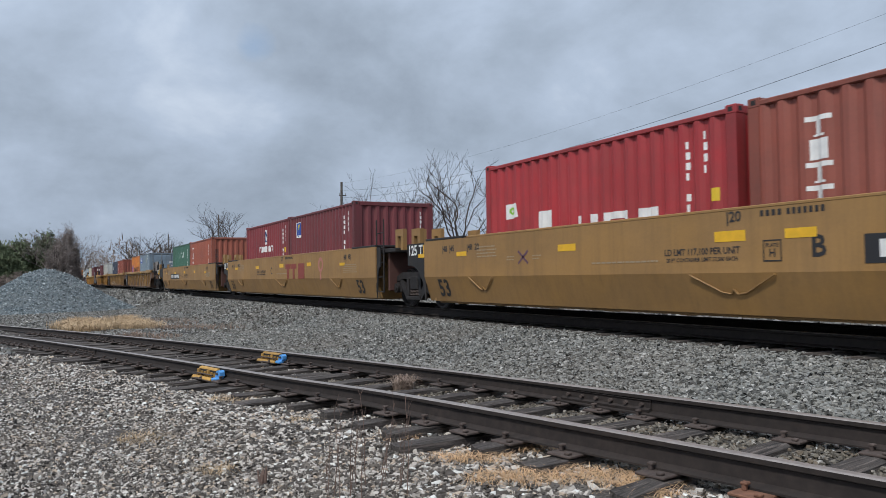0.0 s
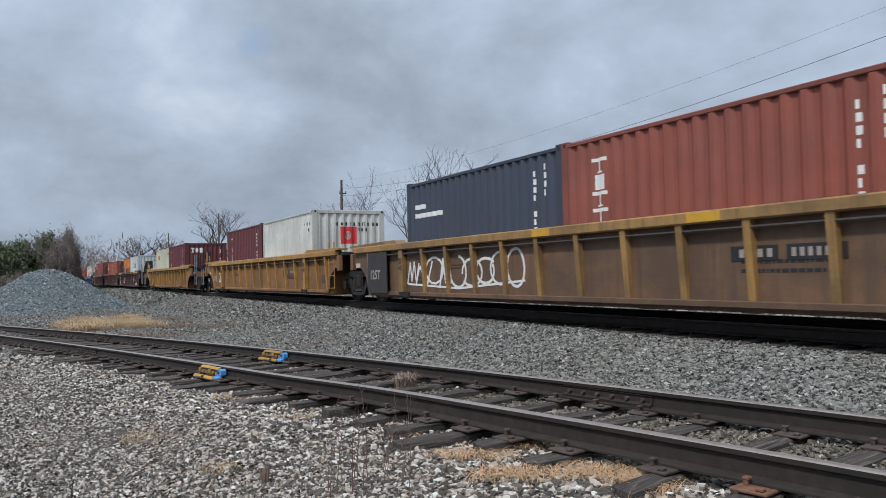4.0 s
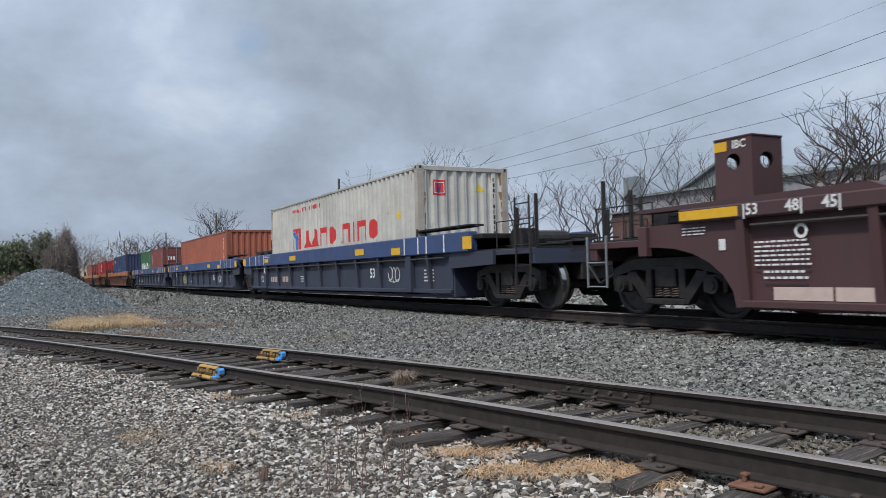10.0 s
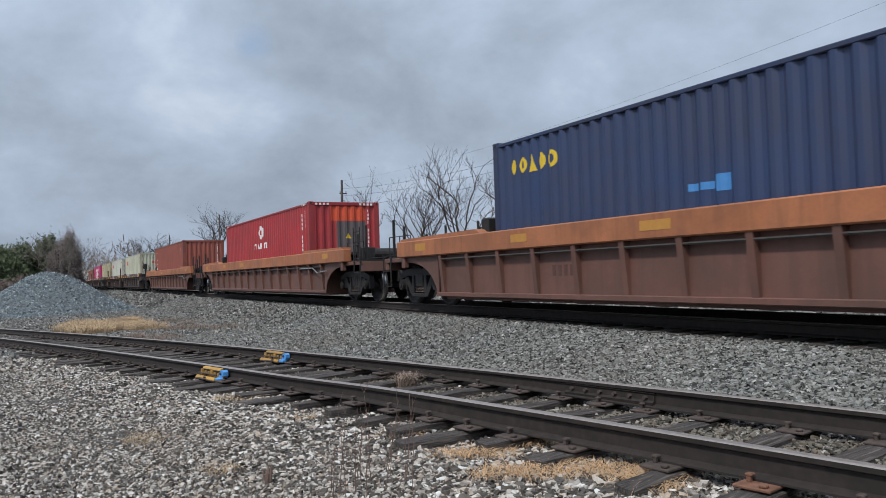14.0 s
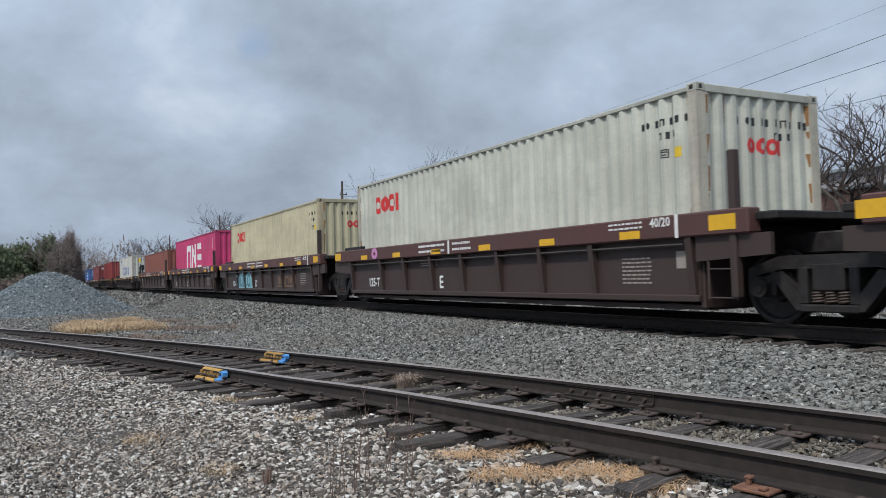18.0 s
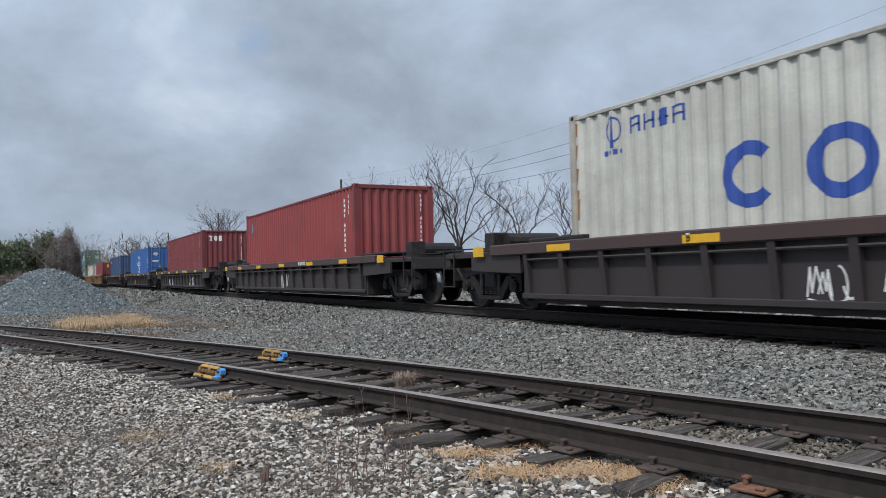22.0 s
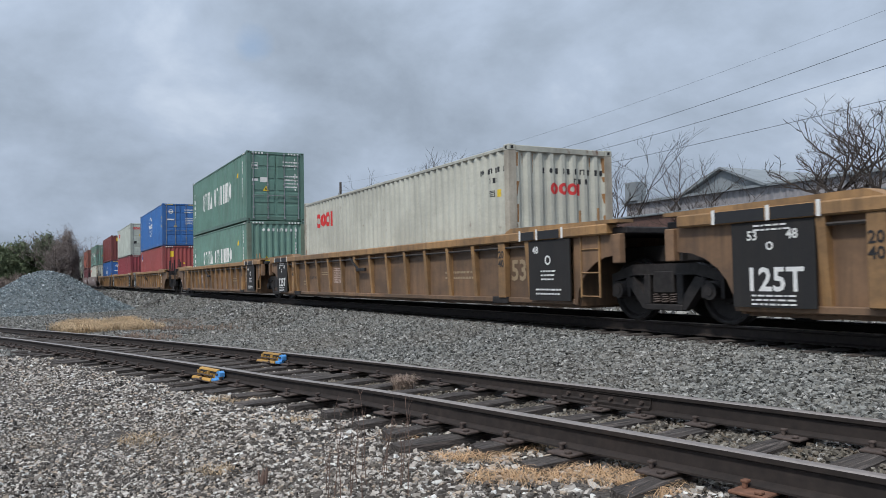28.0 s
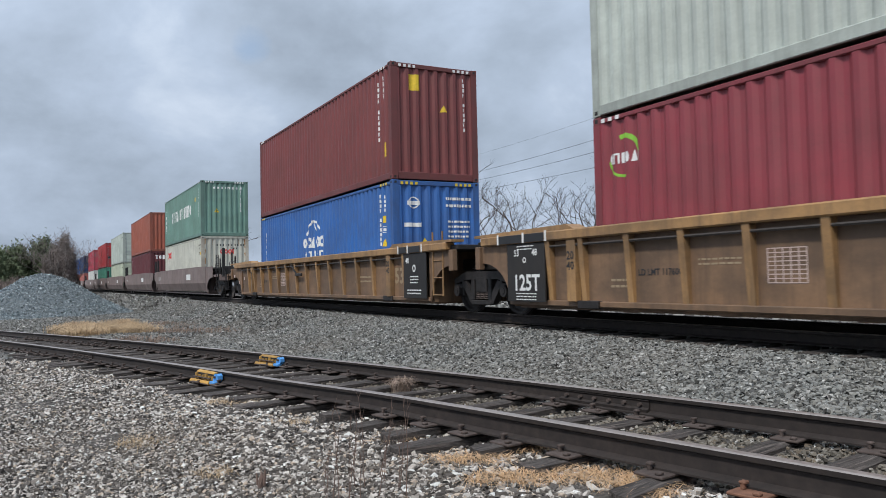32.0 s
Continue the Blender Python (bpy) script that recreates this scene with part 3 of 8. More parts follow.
def rail_along(name, pts, label, parent=None, tall=None):
    """A rail's section drawn along a line of (x, y, z of its top)."""
    b, k = Mesh(), len(RAIL)
    P = [Vector(p) for p in pts]
    for i, p in enumerate(P):
        d = (P[min(i + 1, len(P) - 1)] - P[max(i - 1, 0)]).normalized()
        s = Vector((-d.y, d.x, 0)).normalized()
        f = float(tall(p.x)) / 0.168 if tall else 1.0
        b.v += [tuple(p + s * a + Vector((0, 0, (h - 0.168) * f))) for a, h in RAIL]
    for i in range(len(P) - 1):
        for q in range(k):
            b.slot = 1 if 5 < q < 9 else 0
            j = (q + 1) % k
            b.face(i * k + q, (i + 1) * k + q, (i + 1) * k + j, i * k + j)
    return b.make(name, [RAIL_SIDE, RAIL_HEAD], parent, label)


def near_lift(x):
    """How much the near rail stands above the far one."""
    return 0.026 * float(step01(-8.4, -6.0, x))


def siding_side(x, off):
    dy = 0.15987 - 2 * 0.0049907 * x - 3 * 0.0000967 * x * x
    n = math.hypot(1, dy)
    return Vector((x - off * dy / n, siding_y(x) + off / n, siding_z(x) + near_lift(x) * (0.5 - off / 1.505))), math.atan(dy)


siding = thing("siding_track", Matrix(), "rusty siding track with dark weathered wooden ties in gravel", "railway track", kind="structure")
for off in (-0.7525, 0.7525):
    rail_along("rail", [tuple(siding_side(x, off)[0]) for x in np.arange(-34, 3.01, 0.5)], "rusty brown rail with a dull worn head", siding, rail_tall)
main_track = thing("main_track", Matrix(), "main line track on dark timber ties and grey ballast", "railway track", kind="structure")
for off in (-0.7525, 0.7525):
    rail_along("rail", [(x, TRACK_Y + off, 0.0) for x in (-900, -300, -100, -50, -20, 0, 40, 300, 900)], "dark rail with a polished head", main_track)

tie_shapes = []
for k in range(6):
    b = Mesh()
    tr = random.Random(40 + k)
    n = 9
    for i in range(n):
        x = -1.3 + 2.6 * i / (n - 1)
        j = lambda a: tr.uniform(-a, a)
        e = 0.02 if i in (0, n - 1) else 0.0
        b.v += [(x + j(0.02) * (e > 0), -0.115 + j(0.007), -0.16), (x + j(0.03) * (e > 0), -0.112 + j(0.008) + e * 0.3, -0.012 + j(0.006)), (x, -0.05 + j(0.02), 0.0 + j(0.006) - e),
                (x, 0.05 + j(0.02), 0.0 + j(0.006) - e), (x + j(0.03) * (e > 0), 0.112 + j(0.008), -0.012 + j(0.006)), (x, 0.115 + j(0.007), -0.16)]
    for i in range(n - 1):
        for q in range(6):
            b.face(i * 6 + q, i * 6 + (q + 1) % 6, (i + 1) * 6 + (q + 1) % 6, (i + 1) * 6 + q)
    b.face(*range(5, -1, -1))
    b.face(*range((n - 1) * 6, n * 6))
    tie_shapes.append(b.data("tie", [None]))

plate = Mesh().cbox(-0.10, 0.10, -0.19, 0.19, 0.0, 0.018, 0.005)
for sy in (-1, 1):
    plate.cbox(-0.055 - 0.012, -0.055 + 0.012, sy * 0.095 - 0.012, sy * 0.095 + 0.012, 0.018, 0.050, 0.003)
    plate.cbox(-0.055 - 0.02, -0.055 + 0.02, sy * 0.088 - 0.022, sy * 0.088 + 0.022, 0.045, 0.062, 0.005)
    plate.cbox(0.055 - 0.02, 0.055 + 0.02, sy * 0.155 - 0.02, sy * 0.155 + 0.02, 0.018, 0.036, 0.005)
plate_me = plate.data("tie_plate", [None])
RUST_FRESH = plain("fresh_rust", (0.19, 0.09, 0.055), 0.85, 0.0, 20.0, 0.4)
RUST = plain("rusted_plate", (0.075, 0.055, 0.047), 0.85, 0.0, 20.0, 0.4)
TIE_RNG = random.Random(5)
TIE_PLAN = [2.2, 1.65, 1.05, 0.45, -0.1, -0.7, -1.27, -1.83, -2.38, -2.93, -3.50, -4.18, -4.70, -5.15, -5.60]
while TIE_PLAN[-1] > -33.0:
    TIE_PLAN.append(TIE_PLAN[-1] - 0.50 - TIE_RNG.uniform(-0.08, 0.08))
for x in TIE_PLAN:
    c, a = siding_side(x, 0)
    j = TIE_RNG.uniform
    shared("tie", tie_shapes[TIE_RNG.randrange(6)], TIE_WOOD, siding, pose(c.x, c.y, c.z - 0.019 - float(rail_tall(x)) + j(-0.022, 0.004), j(-2.5, 2.5), math.degrees(near_lift(x) / 1.5) + j(-0.5, 0.5), 90 + math.degrees(a) + j(-3.0, 3.0)) @ pose(j(-0.22, 0.16), 0, 0) @ Matrix.Diagonal((j(0.88, 1.03), j(0.62, 0.92), 1, 1)))
    if x > -24:
        for off in (-0.7525, 0.7525):
            p, a2 = siding_side(x, off)
            shared("tie_plate", plate_me, RUST_FRESH if off < 0 and x == -2.93 else RUST, siding, pose(p.x, p.y, p.z - 0.019 - float(rail_tall(x)), 0, 0, math.degrees(a2) + j(-2, 2)))
for k in range(-75, 8):
    shared("tie", tie_shapes[k % 6], TIE_WOOD, main_track, pose(k * 0.52, TRACK_Y, -0.187, 0, 0, 90))

# ---- containers ----
def corrugated(length, z0, z1, pitch, depth, flat=0.072, slope=0.068):
    """A wall along x from 0 to length, whose outer ridges lie at y = 0 and whose hollows go in to y = depth."""
    n = max(1, round(length / pitch))
    p = length / n
    k = p / pitch
    xs = []
    for i in range(n):
        a = i * p
        xs += [(a, 0.0), (a + flat * k, 0.0), (a + (flat + slope) * k, depth), (a + (2 * flat + slope) * k, depth)]
    xs.append((length, 0.0))
    b = Mesh()
    b.v = [(x, y, z) for x, y in xs for z in (z0, z1)]
    for i in range(len(xs) - 1):
        b.face(2 * i, 2 * i + 2, 2 * i + 3, 2 * i + 1)
    return b


BOX_PARTS = {}
W2 = 1.219


def box_parts(length, height):
    """The shared meshes of a container: origin at the middle of its floor."""
    key = (length, height)
    if key in BOX_PARTS:
        return BOX_PARTS[key]
    h2 = length / 2
    d = {}
    ends = 0.16
    wall = corrugated(length - 2 * ends, 0.17, height - 0.10, 0.278, 0.044)
    wall.v = [(x - h2 + ends, y - W2 + 0.012, z) for x, y, z in wall.v]
    d["side_wall"] = wall.data("side_wall", [None])
    end = corrugated(2 * W2 - 0.32, 0.19, height - 0.12, 0.25, 0.045, 0.07, 0.05)
    end.v = [(h2 - 0.02 - y, x - W2 + 0.16, z) for x, y, z in end.v]
    d["end_wall"] = end.data("end_wall", [None])
    roof = Mesh()
    n = round(length / 0.42)
    for i in range(n):
        a0, a1 = -h2 + 0.08 + (length - 0.16) * i / n, -h2 + 0.08 + (length - 0.16) * (i + 0.55) / n
        roof.box(a0, a1, -W2 + 0.09, W2 - 0.09, height - 0.055, height - 0.035)
    roof.box(-h2 + 0.05, h2 - 0.05, -W2 + 0.04, W2 - 0.04, height - 0.075, height - 0.055)
    d["roof"] = roof.data("roof", [None])
    d["floor"] = Mesh().box(-h2 + 0.05, h2 - 0.05, -W2 + 0.06, W2 - 0.06, 0.10, 0.165).data("floor", [None])
    d["top_rail"] = Mesh().cbox(-h2 + 0.16, h2 - 0.16, -W2 + 0.004, -W2 + 0.064, height - 0.105, height - 0.035).data("top_rail", [None])
    d["bottom_rail"] = Mesh().cbox(-h2 + 0.16, h2 - 0.16, -W2 + 0.004, -W2 + 0.06, 0.015, 0.175).data("bottom_rail", [None])
    d["corner_post"] = Mesh().prism_x([(-W2 + 0.004, 0.11), (-W2 + 0.004, height - 0.11), (-W2 + 0.17, height - 0.11), (-W2 + 0.17, 0.11)], h2 - 0.165, h2 - 0.005).data("corner_post", [None])
    hd = Mesh().cbox(h2 - 0.07, h2 - 0.008, -W2 + 0.17, W2 - 0.17, height - 0.125, height - 0.01)
    d["end_header"] = hd.data("end_header", [None])
    d["end_sill"] = Mesh().cbox(h2 - 0.07, h2 - 0.008, -W2 + 0.17, W2 - 0.17, 0.01, 0.19).data("end_sill", [None])
    c = Mesh().cbox(h2 - 0.178, h2, -W2, -W2 + 0.162, 0.0, 0.118, 0.01)
    # no real openings: black boxes paint in the dark of the casting's holes
    c.slot = 1
    c.box(h2 - 0.125, h2 - 0.055, -W2 - 0.001, -W2 + 0.01, 0.03, 0.09)
    c.box(h2 - 0.01, h2 + 0.001, -W2 + 0.05, -W2 + 0.11, 0.03, 0.09)
    d["corner_casting"] = c.data("corner_casting", [None, BLACK])
    leaf = Mesh().box(h2 - 0.055, h2 - 0.03, -W2 + 0.17, -0.008, 0.19, height - 0.13)
    d["door_panel"] = Mesh().cbox(h2 - 0.032, h2 - 0.012, -W2 + 0.24, -0.07, 0.26, 0.16 + (height - 0.36) / 5, 0.01).data("door_panel", [None])
    d["door_leaf"] = leaf.data("door", [None])
    rod = Mesh().tube((h2 + 0.012, 0, 0.10), (h2 + 0.012, 0, height - 0.06), 0.018, n=8)
    for z in (0.12, 0.55, 1.0, 1.5, height - 0.6, height - 0.1):
        rod.cbox(h2 - 0.02, h2 + 0.03, -0.04, 0.04, z - 0.035, z + 0.035, 0.006)
    rod.tube((h2 + 0.03, 0, 1.05), (h2 + 0.03, 0.42, 1.05), 0.013, n=6)
    d["lock_rod"] = rod.data("lock_rod", [None])
    BOX_PARTS[key] = d
    return d


def container(length, height, col, label, doors=False, rust=0.2, dirt=0.3, rail_col=None, stripes=False, group="containers on the train"):
    """A steel shipping container at the origin: its leading end faces +x. Returns the thing."""
    d = box_parts(length, height)
    ob = thing("shipping_container", Matrix(), label, "shipping container", group)
    body = paint(col, 0.5, dirt, rust)
    frame_m = paint(rail_col or tuple(c * 0.8 for c in col), 0.55, dirt + 0.1, rust + 0.15)
    turn = pose(0, 0, 0, 0, 0, 180)
    for m in (Matrix(), turn):
        for key, mm in (("side_wall", body), ("top_rail", frame_m), ("bottom_rail", frame_m), ("end_header", frame_m), ("end_sill", frame_m)):
            shared(key, d[key], mm, ob, m)
    flip = Matrix.Diagonal((1, -1, 1, 1))
    post_m = paint(tuple(0.72 * c + 0.28 * g for c, g in zip(col, (0.26, 0.11, 0.03))), 0.75, 0.5, 0.7) if rust >= 0.33 else frame_m
    for m in (Matrix(), turn, flip, turn @ flip):
        shared("corner_post", d["corner_post"], post_m, ob, m)
        shared("corner_casting", d["corner_casting"], frame_m, ob, m)
        shared("corner_casting", d["corner_casting"], frame_m, ob, m @ pose(0, 0, height - 0.118))
    shared("roof", d["roof"], body, ob)
    shared("floor", d["floor"], frame_m, ob)
    shared("end_wall", d["end_wall"], body, ob, turn if doors else None)
    if doors:
        h2 = length / 2
        for s in (Matrix(), flip):
            leaf = shared("door", d["door_leaf"], body, ob, s)
            for k in range(5):
                shared("door_panel", d["door_panel"], body, leaf, pose(0, 0, (height - 0.36) * k / 5))
            for yy in (-0.95, -0.35):
                shared("lock_rod", d["lock_rod"], GALV, leaf, pose(0, yy, 0))
    if stripes:
        h2 = length / 2
        bars([(-h2 + 0.2 + k * 0.16, -h2 + 0.28 + k * 0.16, height - 0.1, height - 0.04) for k in range(3)] + [(h2 - 0.75 + k * 0.16, h2 - 0.67 + k * 0.16, height - 0.1, height - 0.04) for k in range(3)],
             ob, stripes, -W2 + 0.002)
        bars([(-W2 + 0.22 + k * 0.13, -W2 + 0.29 + k * 0.13, height - 0.11, height - 0.04) for k in range(4)] + [(W2 - 0.7 + k * 0.13, W2 - 0.63 + k * 0.13, height - 0.11, height - 0.04) for k in range(4)],
             ob, stripes, 0, "end", x=h2 - 0.006)
    return ob


GALV = plain("galvanised_rod", (0.30, 0.31, 0.32), 0.45, 0.6, 18.0, 0.2)
L20, L40, H86, H96 = 6.058, 12.192, 2.591, 2.896

# ---- trucks ----
WHEEL_R = 0.457


def truck_meshes():
    d = {}
    fr = Mesh()
    for s in (-1,):
        y0, y1 = sorted((s * 0.97, s * 1.11))
        fr.slot = 0
        # top member, two legs down to the spring seat, and the seat
        fr.prism([(-1.08, 0.70), (-0.62, 0.84), (0.62, 0.84), (1.08, 0.70), (1.08, 0.58), (0.60, 0.68), (-0.60, 0.68), (-1.08, 0.58)], y0, y1)
        fr.prism([(-0.78, 0.62), (-0.60, 0.66), (-0.30, 0.30), (-0.30, 0.20), (-0.42, 0.20)], y0, y1)
        fr.prism([(0.78, 0.62), (0.42, 0.20), (0.30, 0.20), (0.30, 0.30), (0.60, 0.66)], y0, y1)
        fr.cbox(-0.36, 0.36, y0 - 0.02, y1 + 0.02, 0.18, 0.27, 0.015)
        fr.cbox(-0.38, -0.26, y0 - 0.01, y1 + 0.01, 0.27, 0.70, 0.012)
        fr.cbox(0.26, 0.38, y0 - 0.01, y1 + 0.01, 0.27, 0.70, 0.012)
        # pedestals over the axle boxes
        for sx in (-1, 1):
            fr.cbox(sx * 0.89 - 0.20, sx * 0.89 - 0.13, y0, y1, 0.36, 0.66, 0.01)
            fr.cbox(sx * 0.89 + 0.13, sx * 0.89 + 0.20, y0, y1, 0.36, 0.66, 0.01)
            fr.cbox(sx * 0.89 - 0.13, sx * 0.89 + 0.13, y0, y1, 0.50, 0.60, 0.01)
            fr.tube((sx * 0.89, s * 0.94, WHEEL_R), (sx * 0.89, s * 1.17, WHEEL_R), 0.115, n=14)
            fr.tube((sx * 0.89, s * 1.17, WHEEL_R), (sx * 0.89, s * 1.185, WHEEL_R), 0.06, n=10)
    d["frame"] = fr.data("side_frame", [None])
    bo = Mesh().cbox(-0.20, 0.20, -1.12, 1.12, 0.42, 0.74, 0.02)
    bo.cbox(-0.25, 0.25, -0.4, 0.4, 0.6, 0.86, 0.02)
    for s in (-1, 1):
        bo.cbox(s * 0.32 - 0.05, s * 0.32 + 0.05, -0.95, 0.95, 0.34, 0.46, 0.02)
    d["bolster"] = bo.data("bolster", [None])
    sp = Mesh()
    turns_n, seg, r0, r1 = 4.5, 10, 0.062, 0.016
    N = int(turns_n * seg)
    for k in range(N + 1):
        a = 6.2832 * k / seg
        zc = 0.275 + 0.15 * k / N
        for q in range(4):
            e = 1.5708 * q
            rr = r0 + r1 * math.cos(e)
            sp.v.append((rr * math.cos(a), rr * math.sin(a), zc + r1 * math.sin(e)))
    for k in range(N):
        for q in range(4):
            j = (q + 1) % 4
            sp.face(k * 4 + q, (k + 1) * 4 + q, (k + 1) * 4 + j, k * 4 + j)
    d["spring"] = sp.data("coil_spring", [None])
    w = Mesh()
    for s in (-1, 1):
        prof = [(0.06, 0.60), (0.15, 0.60), (0.17, 0.66), (0.36, 0.70), (0.40, 0.69), (0.485, 0.69), (0.487, 0.715), (0.462, 0.735), (0.457, 0.82), (0.43, 0.828), (0.40, 0.82), (0.37, 0.775), (0.19, 0.735), (0.16, 0.80), (0.06, 0.80)]
        w.slot = 0
        w.lathe_y([(r, s * y) for r, y in prof], 26)
    w.tube((0, -0.95, 0), (0, 0.95, 0), 0.085, n=12)
    me = w.data("wheelset", [None, TREAD])
    for p in me.polygons:
        c = p.center
        r = math.hypot(c.x, c.z)
        if 0.452 < r < 0.470 and abs(c.y) < 0.824:
            p.material_index = 1
    d["wheelset"] = me
    return d


TRUCK = truck_meshes()
FRONT_WHEELS, REAR_WHEELS = [], []


def truck(parent, x, z=0.0):
    """A two-axle truck under a car: bolster > side frame, springs, wheelsets."""
    t = shared("truck", TRUCK["bolster"], STEEL, parent, pose(x, 0, z), "dark cast-steel truck with coil springs")
    for turn in (Matrix(), pose(0, 0, 0, 0, 0, 180)):
        shared("side_frame", TRUCK["frame"], STEEL, t, turn)
    for s in (-1, 1):
        for xx in (-0.165, 0.0, 0.165):
            shared("coil_spring", TRUCK["spring"], RUST_DARK, t, pose(xx, s * 1.05, 0))
    for sx, keep in ((0.89, FRONT_WHEELS), (-0.89, REAR_WHEELS)):
        keep.append(shared("wheelset", TRUCK["wheelset"], STEEL, t, pose(sx, 0, WHEEL_R), "dark wheels with bright worn rims"))
    return t


RUST_DARK = plain("dark_rust", (0.075, 0.055, 0.047), 0.8, 0.1, 16.0, 0.4)

# ---- well cars ----
# kind: colours of chord and web, chord z, foot z, rib step and width, form of side
KINDS = {
    "smooth": dict(arch=1, chord=(0.34, 0.185, 0.056), web=(0.34, 0.185, 0.056), c0=1.30, c1=1.48, foot=0.21, step=0, dirt=0.28, rust=0.05, what="tan smooth-sided"),
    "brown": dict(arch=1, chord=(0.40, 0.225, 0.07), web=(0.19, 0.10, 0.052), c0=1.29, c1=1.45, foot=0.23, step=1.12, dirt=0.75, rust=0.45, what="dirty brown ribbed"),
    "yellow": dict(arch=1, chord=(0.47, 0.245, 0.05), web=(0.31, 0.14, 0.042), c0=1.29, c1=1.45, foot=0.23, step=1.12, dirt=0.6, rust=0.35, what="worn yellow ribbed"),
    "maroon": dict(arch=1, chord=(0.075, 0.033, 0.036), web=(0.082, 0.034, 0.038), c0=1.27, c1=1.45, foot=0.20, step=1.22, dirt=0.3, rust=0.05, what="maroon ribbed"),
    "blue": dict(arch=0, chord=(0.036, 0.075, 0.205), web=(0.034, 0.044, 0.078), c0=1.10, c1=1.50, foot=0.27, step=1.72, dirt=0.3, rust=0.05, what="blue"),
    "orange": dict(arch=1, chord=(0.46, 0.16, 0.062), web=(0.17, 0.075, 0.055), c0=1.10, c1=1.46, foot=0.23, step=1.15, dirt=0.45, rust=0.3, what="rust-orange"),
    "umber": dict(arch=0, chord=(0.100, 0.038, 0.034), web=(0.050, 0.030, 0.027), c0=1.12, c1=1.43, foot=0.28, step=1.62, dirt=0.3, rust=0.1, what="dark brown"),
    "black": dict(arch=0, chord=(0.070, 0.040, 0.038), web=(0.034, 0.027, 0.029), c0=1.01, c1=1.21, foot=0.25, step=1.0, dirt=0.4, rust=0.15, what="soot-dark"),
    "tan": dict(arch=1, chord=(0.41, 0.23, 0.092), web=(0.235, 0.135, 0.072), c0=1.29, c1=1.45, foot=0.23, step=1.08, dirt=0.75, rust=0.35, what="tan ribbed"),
    "grey": dict(arch=1, chord=(0.22, 0.165, 0.15), web=(0.24, 0.18, 0.165), c0=1.30, c1=1.52, foot=0.30, step=0, dirt=0.4, rust=0.1, what="grey-brown smooth-sided"),
}
BLACK_PAINT = paint((0.013, 0.013, 0.014), 0.75, 0.3, 0.05)
YELLOW = plain("reflector_yellow", (0.75, 0.42, 0.02), 0.5, 0.0, 9.0, 0.12)
PIPE = plain("air_pipe", (0.050, 0.042, 0.038), 0.65, 0.0, 12.0, 0.3)


def end_arch(x0, x1, top, foot):
    """Outline of the side plate over a truck: from the well's end x0 out to x1, its foot cut away in a curve."""
    s = 1 if x1 > x0 else -1
    pts = [(x0, foot), (x0, top), (x1, top), (x1, 0.98)]
    for k in range(7):
        a = math.pi / 2 * k / 6
        pts.append((x1 - s * abs(x1 - x0) * (0.15 + 0.8 * math.sin(a)), 0.98 - (0.98 - foot) * (1 - math.cos(a))))
    return pts


def thing_ladder(car, material, xo, s, low, high):
    """A corner ladder: two stiles and rungs."""
    lad = Mesh()
    for xx in (xo - s * 0.02, xo - s * 0.46):
        lad.tube((xx, -1.44, low), (xx, -1.44, high), 0.02, n=6)
    z = low + 0.02
    while z < high - 0.1:
        lad.tube((xo - s * 0.02, -1.44, z), (xo - s * 0.46, -1.44, z), 0.013, n=6)
        z += 0.36
    return lad.make("ladder", material, car)


